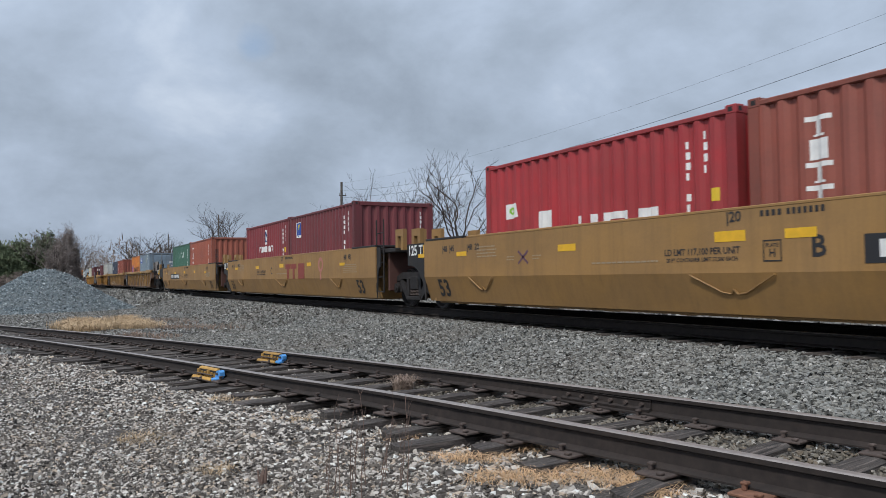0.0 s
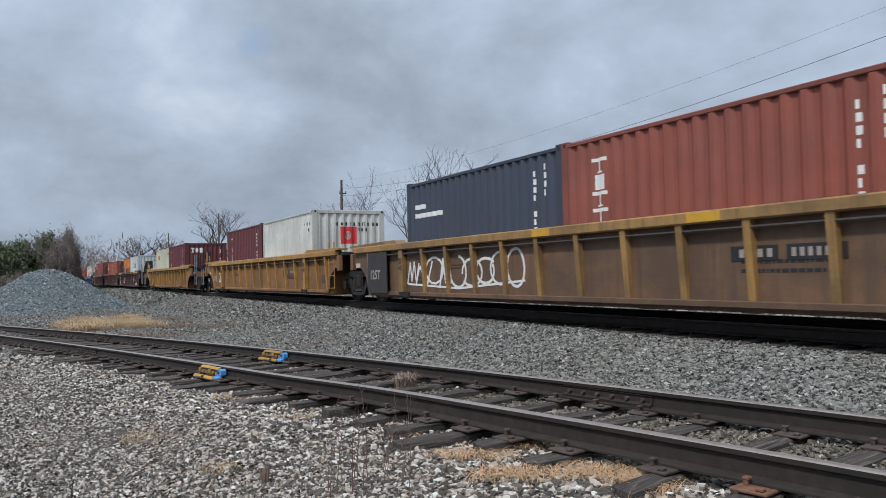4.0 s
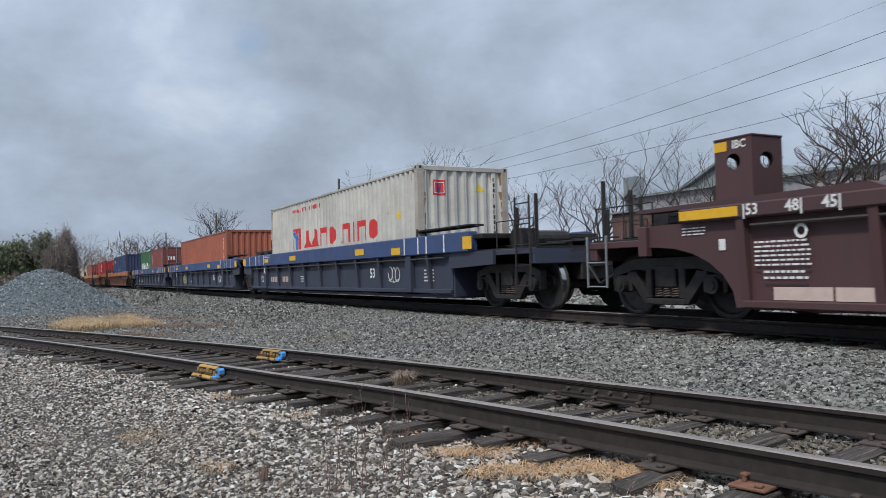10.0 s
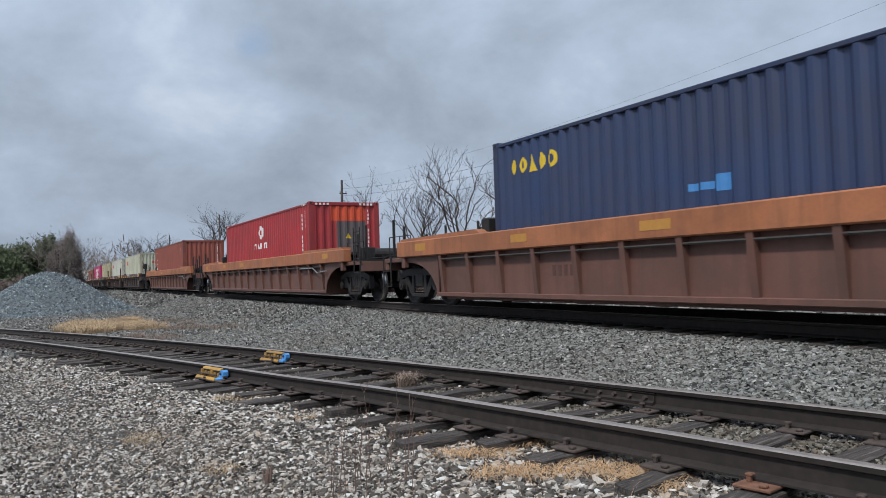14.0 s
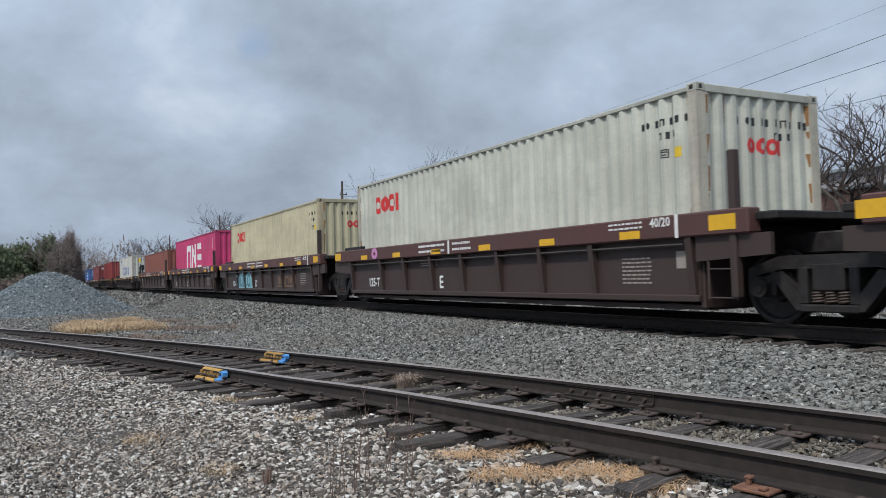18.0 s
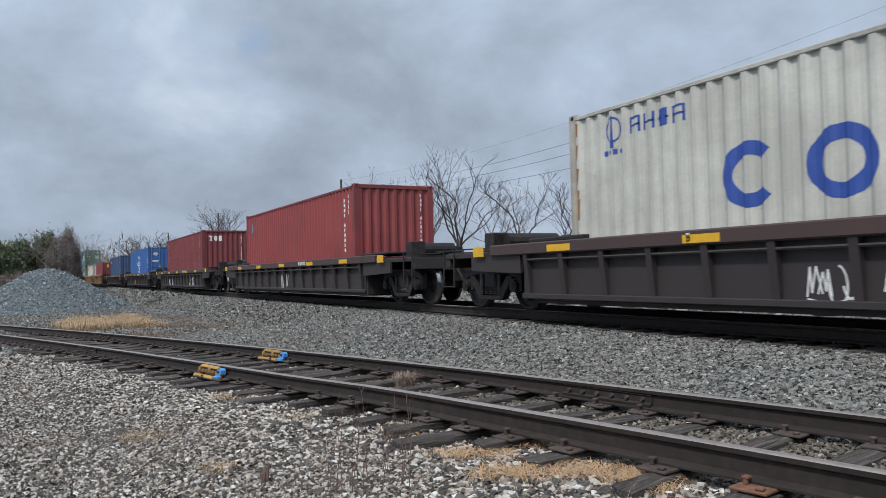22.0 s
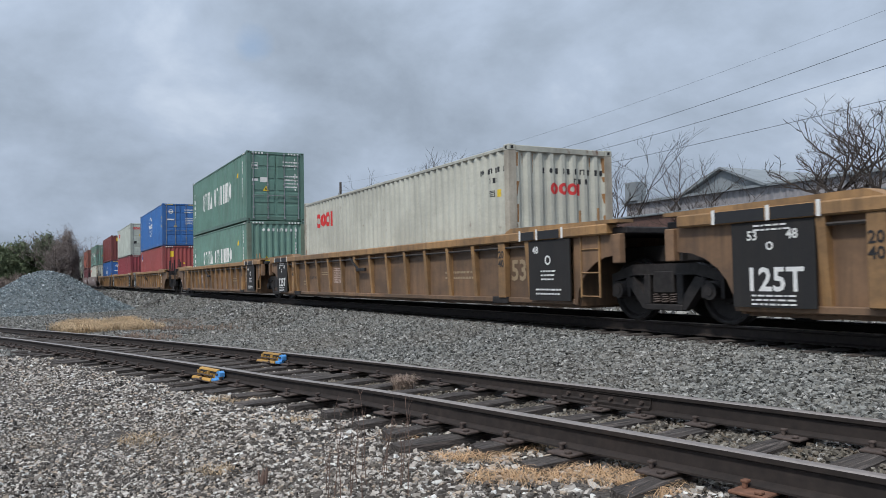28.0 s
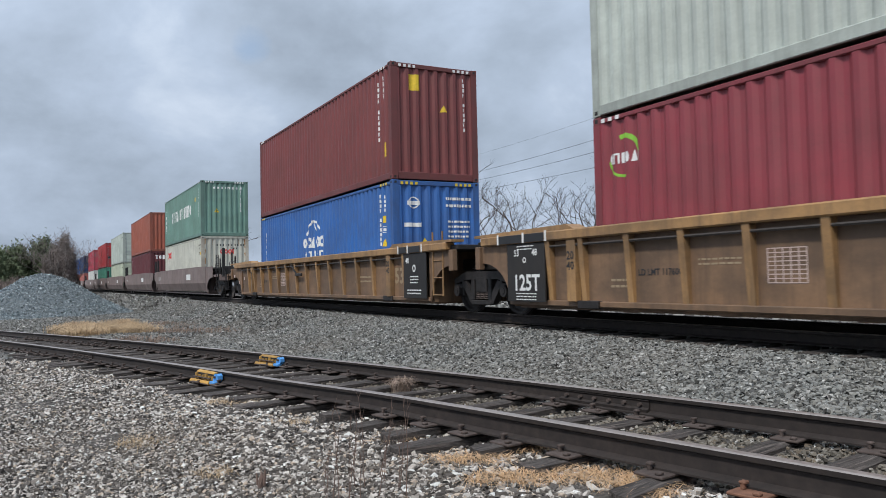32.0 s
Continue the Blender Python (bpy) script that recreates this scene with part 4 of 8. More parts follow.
def end_gear(car, kind, xo, xw, s):
    """Handrails, air tank, brake gear and pipes on the open end over the truck."""
    mid = (xo + xw) / 2
    for xx, yy, top in () if kind == "black" else ((xo - s * 0.15, -1.2, 2.05), (xo - s * 0.75, -1.2, 1.85), (xo - s * 0.15, 1.2, 2.05), (xo - s * 0.75, 0.9, 1.85)):
        Mesh().cbox(xx - 0.024, xx + 0.024, yy - 0.03, yy + 0.03, 1.1, top, 0.006).make("guide_post", paint(KINDS["yellow"]["chord"], 0.55, 0.3, 0.2) if kind == "yellow" and s < 0 else STEEL, car)
    for yy in () if kind == "black" else (-1.3, 1.3):
        rail = Mesh()
        rail.tube((xo - s * 0.1, yy, 1.62), (xo - s * 1.3, yy, 1.62), 0.011, n=6)
        for xx in (xo - s * 0.1, xo - s * 0.7, xo - s * 1.3):
            rail.tube((xx, yy, 1.1), (xx, yy, 1.62), 0.013, n=6)
        rail.make("handrail", STEEL, car)
    Mesh().tube((mid - 0.1, -0.75, 1.32), (mid - 0.1, 0.45, 1.32), 0.17, n=14).make("air_tank", STEEL, car)
    Mesh().cbox(mid + s * 0.35 - 0.16, mid + s * 0.35 + 0.16, -1.0, -0.62, 1.12, 1.5, 0.02).make("brake_valve", STEEL, car)
    Mesh().cbox(mid - s * 0.5 - 0.1, mid - s * 0.5 + 0.1, 0.2, 0.9, 1.12, 1.42, 0.02).make("brake_cylinder", STEEL, car)
    pp = Mesh()
    for k in range(3):
        pp.tube((xo, -0.7 + k * 0.6, 1.18 + 0.05 * k), (xw, -0.8 + k * 0.7, 1.2 + 0.06 * k), 0.018, n=5)
    pp.tube((xo + s * 0.1, -0.35, 0.85), (xo + s * 0.42, -0.3, 0.45), 0.024, n=6)
    pp.tube((xo + s * 0.42, -0.3, 0.45), (xo + s * 0.72, -0.2, 0.62), 0.024, n=6)
    pp.make("air_hose", BLACK, car)
    if kind in ("umber", "yellow") and (s > 0 or kind == "umber"):
        bw = Mesh()
        n, r0, cz = 18, 0.25, 2.03
        cx, cy = (xo - 0.55, -0.9) if kind == "yellow" else (xw + 0.94, -1.2) if s > 0 else (xo - 0.05, -1.1)
        pts = [(cx + r0 * math.cos(6.2832 * q / n), cy, cz + r0 * math.sin(6.2832 * q / n)) for q in range(n)]
        for q in range(n):
            bw.tube(pts[q], pts[(q + 1) % n], 0.018, n=5, caps=False)
        for q in range(0, n, 3):
            bw.tube((cx, cy, cz), pts[q], 0.013, n=5)
        bw.make("brake_wheel", BLACK, car, "round spoked hand-brake wheel")
        Mesh().cbox(cx - 0.02, cx + 0.24, cy + 0.05, cy + 0.27, 1.75, 2.2, 0.03).cbox(cx + 0.0, cx + 0.12, cy + 0.1, cy + 0.2, 1.1, 1.8, 0.01).make("brake_stand", BLACK, car)


CROSS_BEAM = Mesh().box(-0.12, 0.12, -1.20, 1.20, 0.155, 0.246).data("cross_beam", [None])


def well_car(kind, back, lead, back_end, lead_end, reach, label):
    """One unit of a well car. back, lead: where it meets its neighbours (x from the middle of its load); ends 'a' (shared truck) or 'c' (coupler)."""
    k = KINDS[kind]
    car = thing("well_car", Matrix(), label, "well car", "well cars of the train")
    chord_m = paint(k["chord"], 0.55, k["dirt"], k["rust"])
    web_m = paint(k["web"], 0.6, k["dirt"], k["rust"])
    eb, el = reach[back_end], reach[lead_end]
    x0, x1 = back + eb, lead - el
    c0, c1, foot = k["c0"], k["c1"], k["foot"]
    smooth = k["step"] == 0
    for s in (-1, 1):
        if smooth:
            w = Mesh().prism_x([(s * 1.50, c1), (s * 1.46, c1), (s * 1.46, 0.74), (s * 1.30, foot), (s * 1.34, foot), (s * 1.50, 0.72)], x0 - 0.25, x1 + 0.25)
            w.make("side_panel", web_m, car)
            Mesh().cbox(x0 + 1.6, x1 - 1.6, *sorted((s * 1.505, s * 1.36)), c1 - 0.01, c1 + 0.03, 0.008).make("top_chord", chord_m, car)
        else:
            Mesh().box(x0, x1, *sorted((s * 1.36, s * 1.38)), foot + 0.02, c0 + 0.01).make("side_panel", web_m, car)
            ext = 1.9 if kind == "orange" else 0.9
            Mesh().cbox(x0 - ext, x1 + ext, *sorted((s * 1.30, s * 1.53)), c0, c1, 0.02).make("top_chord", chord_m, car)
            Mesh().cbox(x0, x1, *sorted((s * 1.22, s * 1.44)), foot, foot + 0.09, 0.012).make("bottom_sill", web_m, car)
            n = max(2, round((x1 - x0 - 0.4) / k["step"]))
            rib = Mesh()
            rw = 0.055
            o0, o1, i0 = s * 1.505, s * 1.425, s * 1.381
            rib.v = [(-rw, i0, 0), (rw, i0, 0), (-rw, o1, 0), (rw, o1, 0), (-rw, i0, c0 - foot - 0.05), (rw, i0, c0 - foot - 0.05), (-rw, o0, c0 - foot - 0.05), (rw, o0, c0 - foot - 0.05)]
            for q in ((0, 2, 3, 1), (4, 5, 7, 6), (0, 1, 5, 4), (2, 6, 7, 3), (0, 4, 6, 2), (1, 3, 7, 5)):
                rib.face(*q)
            rib_me = rib.data("rib", [None])
            at = [x0 + 0.2 + (x1 - x0 - 0.4) * i / n for i in range(n + 1)]
            if kind in ("tan", "yellow", "brown"):
                n = round((x1 - x0 - 4.06) / k["step"])
                at = [x0 + 2.03 + (x1 - x0 - 4.06) * i / n for i in range(n + 1)] + ([x0 + 1.17, x1 - 1.22] if kind == "tan" else [x0 + 0.92, x1 - 0.92, x0 + 0.06, x1 - 0.06])
            if kind == "blue":
                at = [x0 + 0.95, x1 - 0.95] + [x0 + 3.62 + (x1 - x0 - 7.24) * q / 6 for q in range(7)]
            if kind == "umber":
                at = [x0 + 0.1, x1 - 0.1] + [x0 + 2.10 + (x1 - x0 - 4.2) * q / 6 for q in range(7)]
            if kind == "maroon":
                n = round((x1 - x0 - 3.6) / 1.2)
                at = [x0 + 1.72 + (x1 - x0 - 3.62) * i / n for i in range(n + 1)] + [x1 - 0.74, x1 - 0.06, x0 + 0.06]
            for xx in at:
                shared("rib", rib_me, web_m if kind not in ("tan", "yellow", "brown") else chord_m, car, pose(xx, 0, foot + 0.05))
            if s < 0:
                Mesh().tube((x0 + 0.2, -1.47, c0 - 0.09), (x1 - 0.2, -1.47, c0 - 0.09), 0.022, n=6).make("air_pipe", PIPE, car)
        for xa, xb in ((x0, x0 - (1.15 if back_end == "a" else 1.7)), (x1, x1 + (1.15 if lead_end == "a" else 1.7))):
            if smooth:
                q = 0.25 if xb > xa else -0.25
                outer = xb if xb < xa or kind == "grey" else xa + q + 0.22
                Mesh().prism(end_arch(xa + q, outer, c1 - 0.02, foot), *sorted((s * 1.44, s * 1.47))).make("end_panel", BLACK_PAINT if kind == "smooth" else web_m, car, "black-painted end panel" if kind == "smooth" else "")
            elif k["arch"]:
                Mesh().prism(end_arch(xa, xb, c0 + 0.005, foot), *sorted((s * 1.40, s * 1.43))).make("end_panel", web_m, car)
            else:
                Mesh().prism([(xa, c0), (xb, c0), (xb, c0 - 0.26), (xa, c0 - 0.32)], *sorted((s * 1.40, s * 1.46))).make("end_panel", web_m, car)
            if kind in ("brown", "yellow", "tan", "maroon", "orange"):
                q = -1 if xb > xa else 1
                cap = Mesh().prism([(xa + q * 1.9, c1), (xa + q * 1.7, c1 + 0.085), (xb, c1 + 0.05), (xb, c1)], *sorted((s * 1.22, s * 1.51)))
                cap.make("deck_cap", chord_m, car)
                post = Mesh().cbox(*sorted((xb, xb + q * 0.16)), *sorted((s * 1.38, s * 1.50)), 0.86, c0, 0.012)
                post.make("end_post", web_m, car)
    floor = Mesh().box(x0, x1, -1.25, 1.25, 0.17, 0.235)
    nf = 9
    for i in range(nf):
        xx = x0 + (x1 - x0) * (i + 0.5) / nf
        shared("cross_beam", CROSS_BEAM, web_m, car, pose(xx, 0, 0))
    floor.make("well_floor", web_m, car)
    for xx, s in ((x0, -1), (x1, 1)):
        Mesh().cbox(xx - 0.04, xx + 0.04, -1.36, 1.36, 0.20, c1 - 0.06, 0.01).make("end_bulkhead", web_m, car)
    for end, xe, xw, s in ((back_end, back, x0, -1), (lead_end, lead, x1, 1)):
        deck = Mesh()
        xo = xe - s * (0.12 if end == "a" else 0.75)
        a, b = sorted((xw, xo))
        deck.cbox(a, b, -0.62, 0.62, 0.86, 1.12, 0.02)
        deck.cbox(*sorted((xw, xw + s * 1.2)), -1.40, 1.40, c1 - 0.16, c1 - 0.06, 0.015)
        deck.make("end_platform", STEEL, car)
        if end == "c":
            xt = xe - s * 2.05
            truck(car, xt)
            cp = Mesh().cbox(*sorted((xo, xe + s * 0.12)), -0.12, 0.12, 0.74, 0.96, 0.02)
            cp.cbox(*sorted((xe - s * 0.18, xe + s * 0.18)), -0.17, 0.17, 0.70, 1.0, 0.03)
            cp.make("coupler", STEEL, car)
            # dark sill block added to stand in for shade between the trucks
            Mesh().cbox(*sorted((xo, xw)), -0.36, 0.36, 0.52, 0.86, 0.02).make("draft_sill", STEEL, car)
            sill = Mesh().cbox(*sorted((xo, xo - s * 0.16)), -1.38, 1.38, 0.82, 1.10, 0.015)
            sill.cbox(*sorted((xo, xw)), -1.40, -1.32, 1.0, 1.10, 0.01).cbox(*sorted((xo, xw)), 1.32, 1.40, 1.0, 1.10, 0.01)
            sill.make("end_sill", web_m, car)
            Mesh().box(*sorted((xo, xw)), -1.32, 1.32, 1.10, 1.13).make("walkway", STEEL, car)
            thing_ladder(car, GALV if kind in ("maroon", "yellow") else STEEL, xo, s, 0.42, 2.0 if s > 0 and kind not in ("black", "umber") else 1.2)
            end_gear(car, kind, xo, xw, s)
        elif s > 0:
            truck(car, xe)
            Mesh().cbox(xe - 0.5, xe + 0.5, -0.5, 0.5, 0.84, 1.10, 0.05).make("joint", STEEL, car)
    return car


# ---- the train: what passes, from the front to the back ----
RUST_RED, MAROON, BRICK, RED = (0.30, 0.075, 0.048), (0.125, 0.022, 0.029), (0.36, 0.095, 0.055), (0.42, 0.028, 0.034)
GREEN, PALE_GREEN, NAVY, SKY_BLUE = (0.035, 0.145, 0.058), (0.16, 0.30, 0.245), (0.022, 0.046, 0.125), (0.028, 0.135, 0.42)
CREAM, WHITE_BOX, ORANGE, GREY_BLUE, PINK = (0.56, 0.57, 0.44), (0.66, 0.68, 0.64), (0.62, 0.20, 0.035), (0.20, 0.27, 0.33), (0.62, 0.045, 0.17)
# each unit: kind, joint to the unit ahead, and its boxes: (mark, length, height, trailing end at 0 s, level, colour, words, doors, rust)
TRAIN = [
    ("smooth", "c", [("line", L20, H86, -12.78, 0, RED, "bright red", 0, 0.1), ("tall", L20, H86, -6.55, 0, RUST_RED, "faded brick-red", 0, 0.2)]),
    ("smooth", "a", [("mag", L20, H86, -31.95, 0, (0.24, 0.030, 0.036), "crimson", 0, 0.1), ("flo", L20, H86, -25.83, 0, (0.185, 0.030, 0.036), "dark maroon", 0, 0.15)]),
    ("smooth", "a", [("cap", L20, H86, -51.26, 0, (0.05, 0.15, 0.10), "deep green", 0, 0.1), ("tall", L20, H86, -45.16, 0, BRICK, "brick-red", 0, 0.2)]),
    ("brown", "c", [("hap", L20, H86, -74.80, 0, ORANGE, "bright orange", 0, 0.1), ("mol", L20, H86, -68.67, 0, GREY_BLUE, "grey-blue", 1, 0.15)]),
    ("brown", "a", [("nav", L20, H86, -94.32, 0, (0.045, 0.06, 0.095), "dark slate-blue", 0, 0.1), ("tall", L20, H86, -88.28, 0, RUST_RED, "brick-red", 0, 0.2)]),
    ("yellow", "a", [("texv", L20, H86, -113.59, 0, MAROON, "maroon", 0, 0.1), ("redend", L20, H86, -107.30, 0, WHITE_BOX, "off-white", 0, 0.1)]),
    ("yellow", "c", [("orc", L20, H86, -136.98, 0, CREAM, "cream", 0, 0.35), ("texe", L20, H86, -131.00, 0, MAROON, "maroon", 0, 0.1)]),
    ("maroon", "c", [("hap", L20, H86, -160.44, 0, ORANGE, "bright orange", 0, 0.1), ("crane", L20, H86, -154.33, 0, (0.62, 0.68, 0.69), "pale blue-white", 0, 0.05)]),
    ("maroon", "a", [("bea", L20, H86, -179.77, 0, BRICK, "brick-red", 0, 0.2), ("tall", L20, H86, -173.73, 0, BRICK, "brick-red", 0, 0.2)]),
    ("maroon", "a", [("bea", L40, H96, -199.50, 0, (0.25, 0.060, 0.052), "brown-red", 0, 0.15)]),
    ("blue", "c", [("yang", L40, H96, -222.70, 0, (0.62, 0.60, 0.54), "dingy white", 0, 0.5)]),
    ("blue", "a", [("none", L40, H86, -242.24, 0, (0.42, 0.115, 0.06), "orange-brown", 0, 0.15)]),
    ("blue", "a", [("uas", L20, H86, -261.66, 0, GREEN, "green", 0, 0.1), ("texd", L20, H86, -255.50, 0, (0.24, 0.060, 0.050), "maroon", 1, 0.1)]),
    ("orange", "c", [("seaco", L40, H96, -285.28, 0, NAVY, "navy blue", 0, 0.15)]),
    ("orange", "c", [("krd", L40, H96, -308.76, 0, RED, "red", 0, 0.15)]),
    ("orange", "c", [("tall", L40, H96, -333.00, 0, RUST_RED, "brick-brown", 0, 0.2)]),
    ("umber", "c", [("oc", L40, H96, -354.65, 0, CREAM, "cream", 0, 0.4)]),
    ("umber", "a", [("oc", L40, H96, -370.28, 0, (0.62, 0.63, 0.54), "pale grey-cream", 0, 0.35)]),
    ("umber", "a", [("oc", L40, H96, -385.78, 0, (0.62, 0.57, 0.38), "yellowed cream", 0, 0.45)]),
    ("umber", "a", [("one", L40, H96, -401.41, 0, PINK, "bright magenta pink", 0, 0.05)]),
    ("umber", "a", [("none", L40, H86, -417.06, 0, (0.27, 0.085, 0.060), "red-brown", 0, 0.2)]),
    ("black", "c", [("cosw", L40, H96, -438.77, 0, (0.62, 0.62, 0.56), "off-white rust-streaked", 0, 0.55)]),
    ("black", "c", [("dab", L40, H96, -460.60, 0, (0.31, 0.048, 0.048), "red", 0, 0.15)]),
    ("black", "c", [("texb", L40, H96, -482.37, 0, (0.22, 0.038, 0.042), "maroon", 0, 0.1)]),
    ("black", "c", [("globe", L40, H96, -504.48, 0, SKY_BLUE, "bright blue", 1, 0.05)]),
    ("black", "c", [("seaco", L40, H96, -526.21, 0, (0.045, 0.09, 0.20), "dusty blue", 0, 0.15)]),
    ("tan", "c", [("flo", L40, H96, -549.99, 0, (0.26, 0.045, 0.048), "dark red", 0, 0.1)]),
    ("tan", "a", [("oc", L40, H96, -569.68, 0, (0.58, 0.58, 0.50), "grey-cream rust-streaked", 0, 0.6)]),
    ("tan", "a", [("ship", L40, H96, -589.42, 0, PALE_GREEN, "pale green", 0, 0.35), ("ship", L40, H96, -589.42, 1, (0.13, 0.26, 0.21), "grey-green", 1, 0.3)]),
    ("tan", "c", [("flo", L40, H96, -613.17, 0, (0.35, 0.070, 0.067), "red", 0, 0.1), ("globe", L40, H96, -613.17, 1, (0.03, 0.165, 0.48), "blue", 1, 0.1)]),
    ("tan", "a", [("glob", L40, H96, -632.73, 0, (0.28, 0.040, 0.054), "dark crimson", 0, 0.05), ("ocd", L40, H96, -632.73, 1, (0.55, 0.60, 0.54), "pale grey-green", 1, 0.05)]),
    ("tan", "a", [("globe", L40, H96, -652.69, 0, SKY_BLUE, "bright blue", 0, 0.1), ("stick", L40, H96, -652.69, 1, (0.20, 0.042, 0.040), "dark brown-red", 0, 0.1)]),
    ("grey", "c", [("oc", L40, H96, -676.60, 0, (0.58, 0.58, 0.50), "grey-cream", 0, 0.4), ("ship", L40, H96, -676.60, 1, PALE_GREEN, "pale green", 0, 0.2)]),
    ("grey", "a", [("texe", L40, H96, -696.00, 0, MAROON, "maroon", 0, 0.1), ("none", L40, H96, -696.00, 1, BRICK, "brick-red", 0, 0.15)]),
    ("grey", "a", [("none", L40, H86, -715.40, 0, (0.50, 0.55, 0.42), "pale green-cream", 1, 0.2), ("none", L40, H96, -715.40, 1, (0.50, 0.56, 0.50), "grey-green white", 1, 0.1)]),
    ("grey", "a", [("none", L40, H86, -734.90, 0, (0.06, 0.24, 0.17), "sea-green", 0, 0.1), ("ocd", L40, H96, -734.90, 1, (0.40, 0.035, 0.040), "red", 1, 0.1)]),
    ("grey", "a", [("none", L40, H86, -754.40, 0, WHITE_BOX, "off-white", 0, 0.2), ("none", L40, H96, -754.40, 1, (0.50, 0.045, 0.08), "rose-red", 0, 0.1)]),
    ("grey", "c", [("none", L40, H86, -778.40, 0, (0.42, 0.12, 0.10), "salmon-red", 0, 0.2), ("none", L40, H96, -778.40, 1, NAVY, "navy blue", 0, 0.1)]),
    ("grey", "a", [("none", L40, H86, -797.90, 0, BRICK, "brick-red", 0, 0.2), ("none", L40, H96, -797.90, 1, SKY_BLUE, "blue", 0, 0.1)]),
    ("grey", "a", [("none", L40, H86, -817.40, 0, WHITE_BOX, "off-white", 0, 0.2), ("none", L40, H96, -817.40, 1, GREEN, "green", 0, 0.1)]),
    ("grey", "a", [("none", L40, H86, -836.90, 0, MAROON, "maroon", 0, 0.2), ("none", L40, H96, -836.90, 1, NAVY, "dark blue", 0, 0.1)]),
]
SPEED = 19.485
SIT = {"black": 0.09, "umber": 0.045, "blue": 0.04}      # how much higher these wells carry their boxes
NUDGE = {30: -0.20, 24: 0.12}
MOVING = []      # (thing, x at 0 s, z)


def build_train():
    spans = [(min(b[3] for b in boxes), max(b[3] + b[1] for b in boxes)) for _, _, boxes in TRAIN]
    for i, (kind, joint, boxes) in enumerate(TRAIN):
        lo, hi = spans[i]
        mid = (lo + hi) / 2
        gap_l = (spans[i - 1][0] - hi) if i else 7.0
        gap_b = (lo - spans[i + 1][1]) if i + 1 < len(TRAIN) else 7.0
        back_end = TRAIN[i + 1][1] if i + 1 < len(TRAIN) else "c"
        car = well_car(kind, lo - mid - gap_b / 2, hi - mid + gap_l / 2, back_end, joint, {"a": 1.6, "c": 3.65},
                       KINDS[kind]["what"] + " container well car on the main track")
        MOVING.append((car, mid, 0.0))
        dress_car(car, kind, lo - mid - gap_b / 2, hi - mid + gap_l / 2, back_end, joint, i)
        for mark, length, height, tail, level, col, words, doors, rust in boxes:
            z = 0.25 if level == 0 else 0.25 + [b for b in boxes if b[4] == 0][0][2] + 0.012
            where = "stacked on another container" if level else "sitting in a well car"
            ob = container(length, height, col, f"{words} corrugated steel shipping container {where}", bool(doors), rust, 0.28, stripes=BOX_STRIPES.get(mark) if length > 7 else None)
            BOX_OF[ob.name] = (length, bool(doors))
            dress_box(ob, mark, length, height, col, bool(doors))
            MOVING.append((ob, tail + length / 2 + NUDGE.get(i, 0.0), z + SIT.get(kind, 0.0)))


# ---- painted marks on containers and cars ----
def flat(name, col, rough=0.55):
    return plain(name, col, rough, 0.0, 9.0, 0.12, 0.04)


INK_WHITE, INK_RED, INK_BLUE, INK_BLACK = flat("ink_white", (0.74, 0.74, 0.72)), flat("ink_red", (0.60, 0.035, 0.035)), flat("ink_blue", (0.03, 0.08, 0.34)), flat("ink_black", (0.02, 0.02, 0.022))
INK_YELLOW, INK_GREEN, INK_CYAN, INK_BUFF = flat("ink_yellow", (0.72, 0.50, 0.03)), flat("ink_green", (0.24, 0.52, 0.05)), flat("ink_cyan", (0.30, 0.60, 0.66)), flat("ink_buff", (0.58, 0.45, 0.40))
INK_DULL, INK_TAN = flat("ink_dull", (0.34, 0.30, 0.27)), flat("ink_tan", (0.32, 0.24, 0.15))
RUST_STREAK = paint((0.34, 0.17, 0.06), 0.8, 0.4, 0.6)
BOX_STRIPES = {"globe": INK_YELLOW, "krd": INK_WHITE, "flo": INK_WHITE, "ship": INK_WHITE, "none": None, "glob": INK_WHITE, "stick": INK_WHITE}


def poly_marks(polys, parent, material, y, face="near", x=0.0, name="marking", label=""):
    """Thin painted polygons: lists of (x, z) on the near side, or of (y, z) on the leading end."""
    if parent.name in BOX_OF:
        return draped([list(q) for q in polys], parent, material, y, face, x, name, label)
    b = Mesh()
    for q in polys:
        if face == "near":
            b.prism(q, y - 0.003, y)
        else:
            b.prism_x(q, x, x + 0.003)
    ob = b.make(name, material, parent, label)
    if len(polys) > 1:
        ob["kind"] = "stuff"
    return ob


def ring(cx, cz, r0, r1, n=20, a0=0.0, a1=6.2832, sq=1.0):
    out = []
    for k in range(n):
        a, b = a0 + (a1 - a0) * k / n, a0 + (a1 - a0) * (k + 1) / n
        out.append([(cx + r0 * math.cos(a) * sq, cz + r0 * math.sin(a)), (cx + r1 * math.cos(a) * sq, cz + r1 * math.sin(a)), (cx + r1 * math.cos(b) * sq, cz + r1 * math.sin(b)), (cx + r0 * math.cos(b) * sq, cz + r0 * math.sin(b))])
    return out


def stroke(pts, w):
    out = []
    for (x0, z0), (x1, z1) in zip(pts, pts[1:]):
        d = math.hypot(x1 - x0, z1 - z0) or 1.0
        nx, nz = -(z1 - z0) / d * w / 2, (x1 - x0) / d * w / 2
        out.append([(x0 - nx, z0 - nz), (x1 - nx, z1 - nz), (x1 + nx, z1 + nz), (x0 + nx, z0 + nz)])
    return out


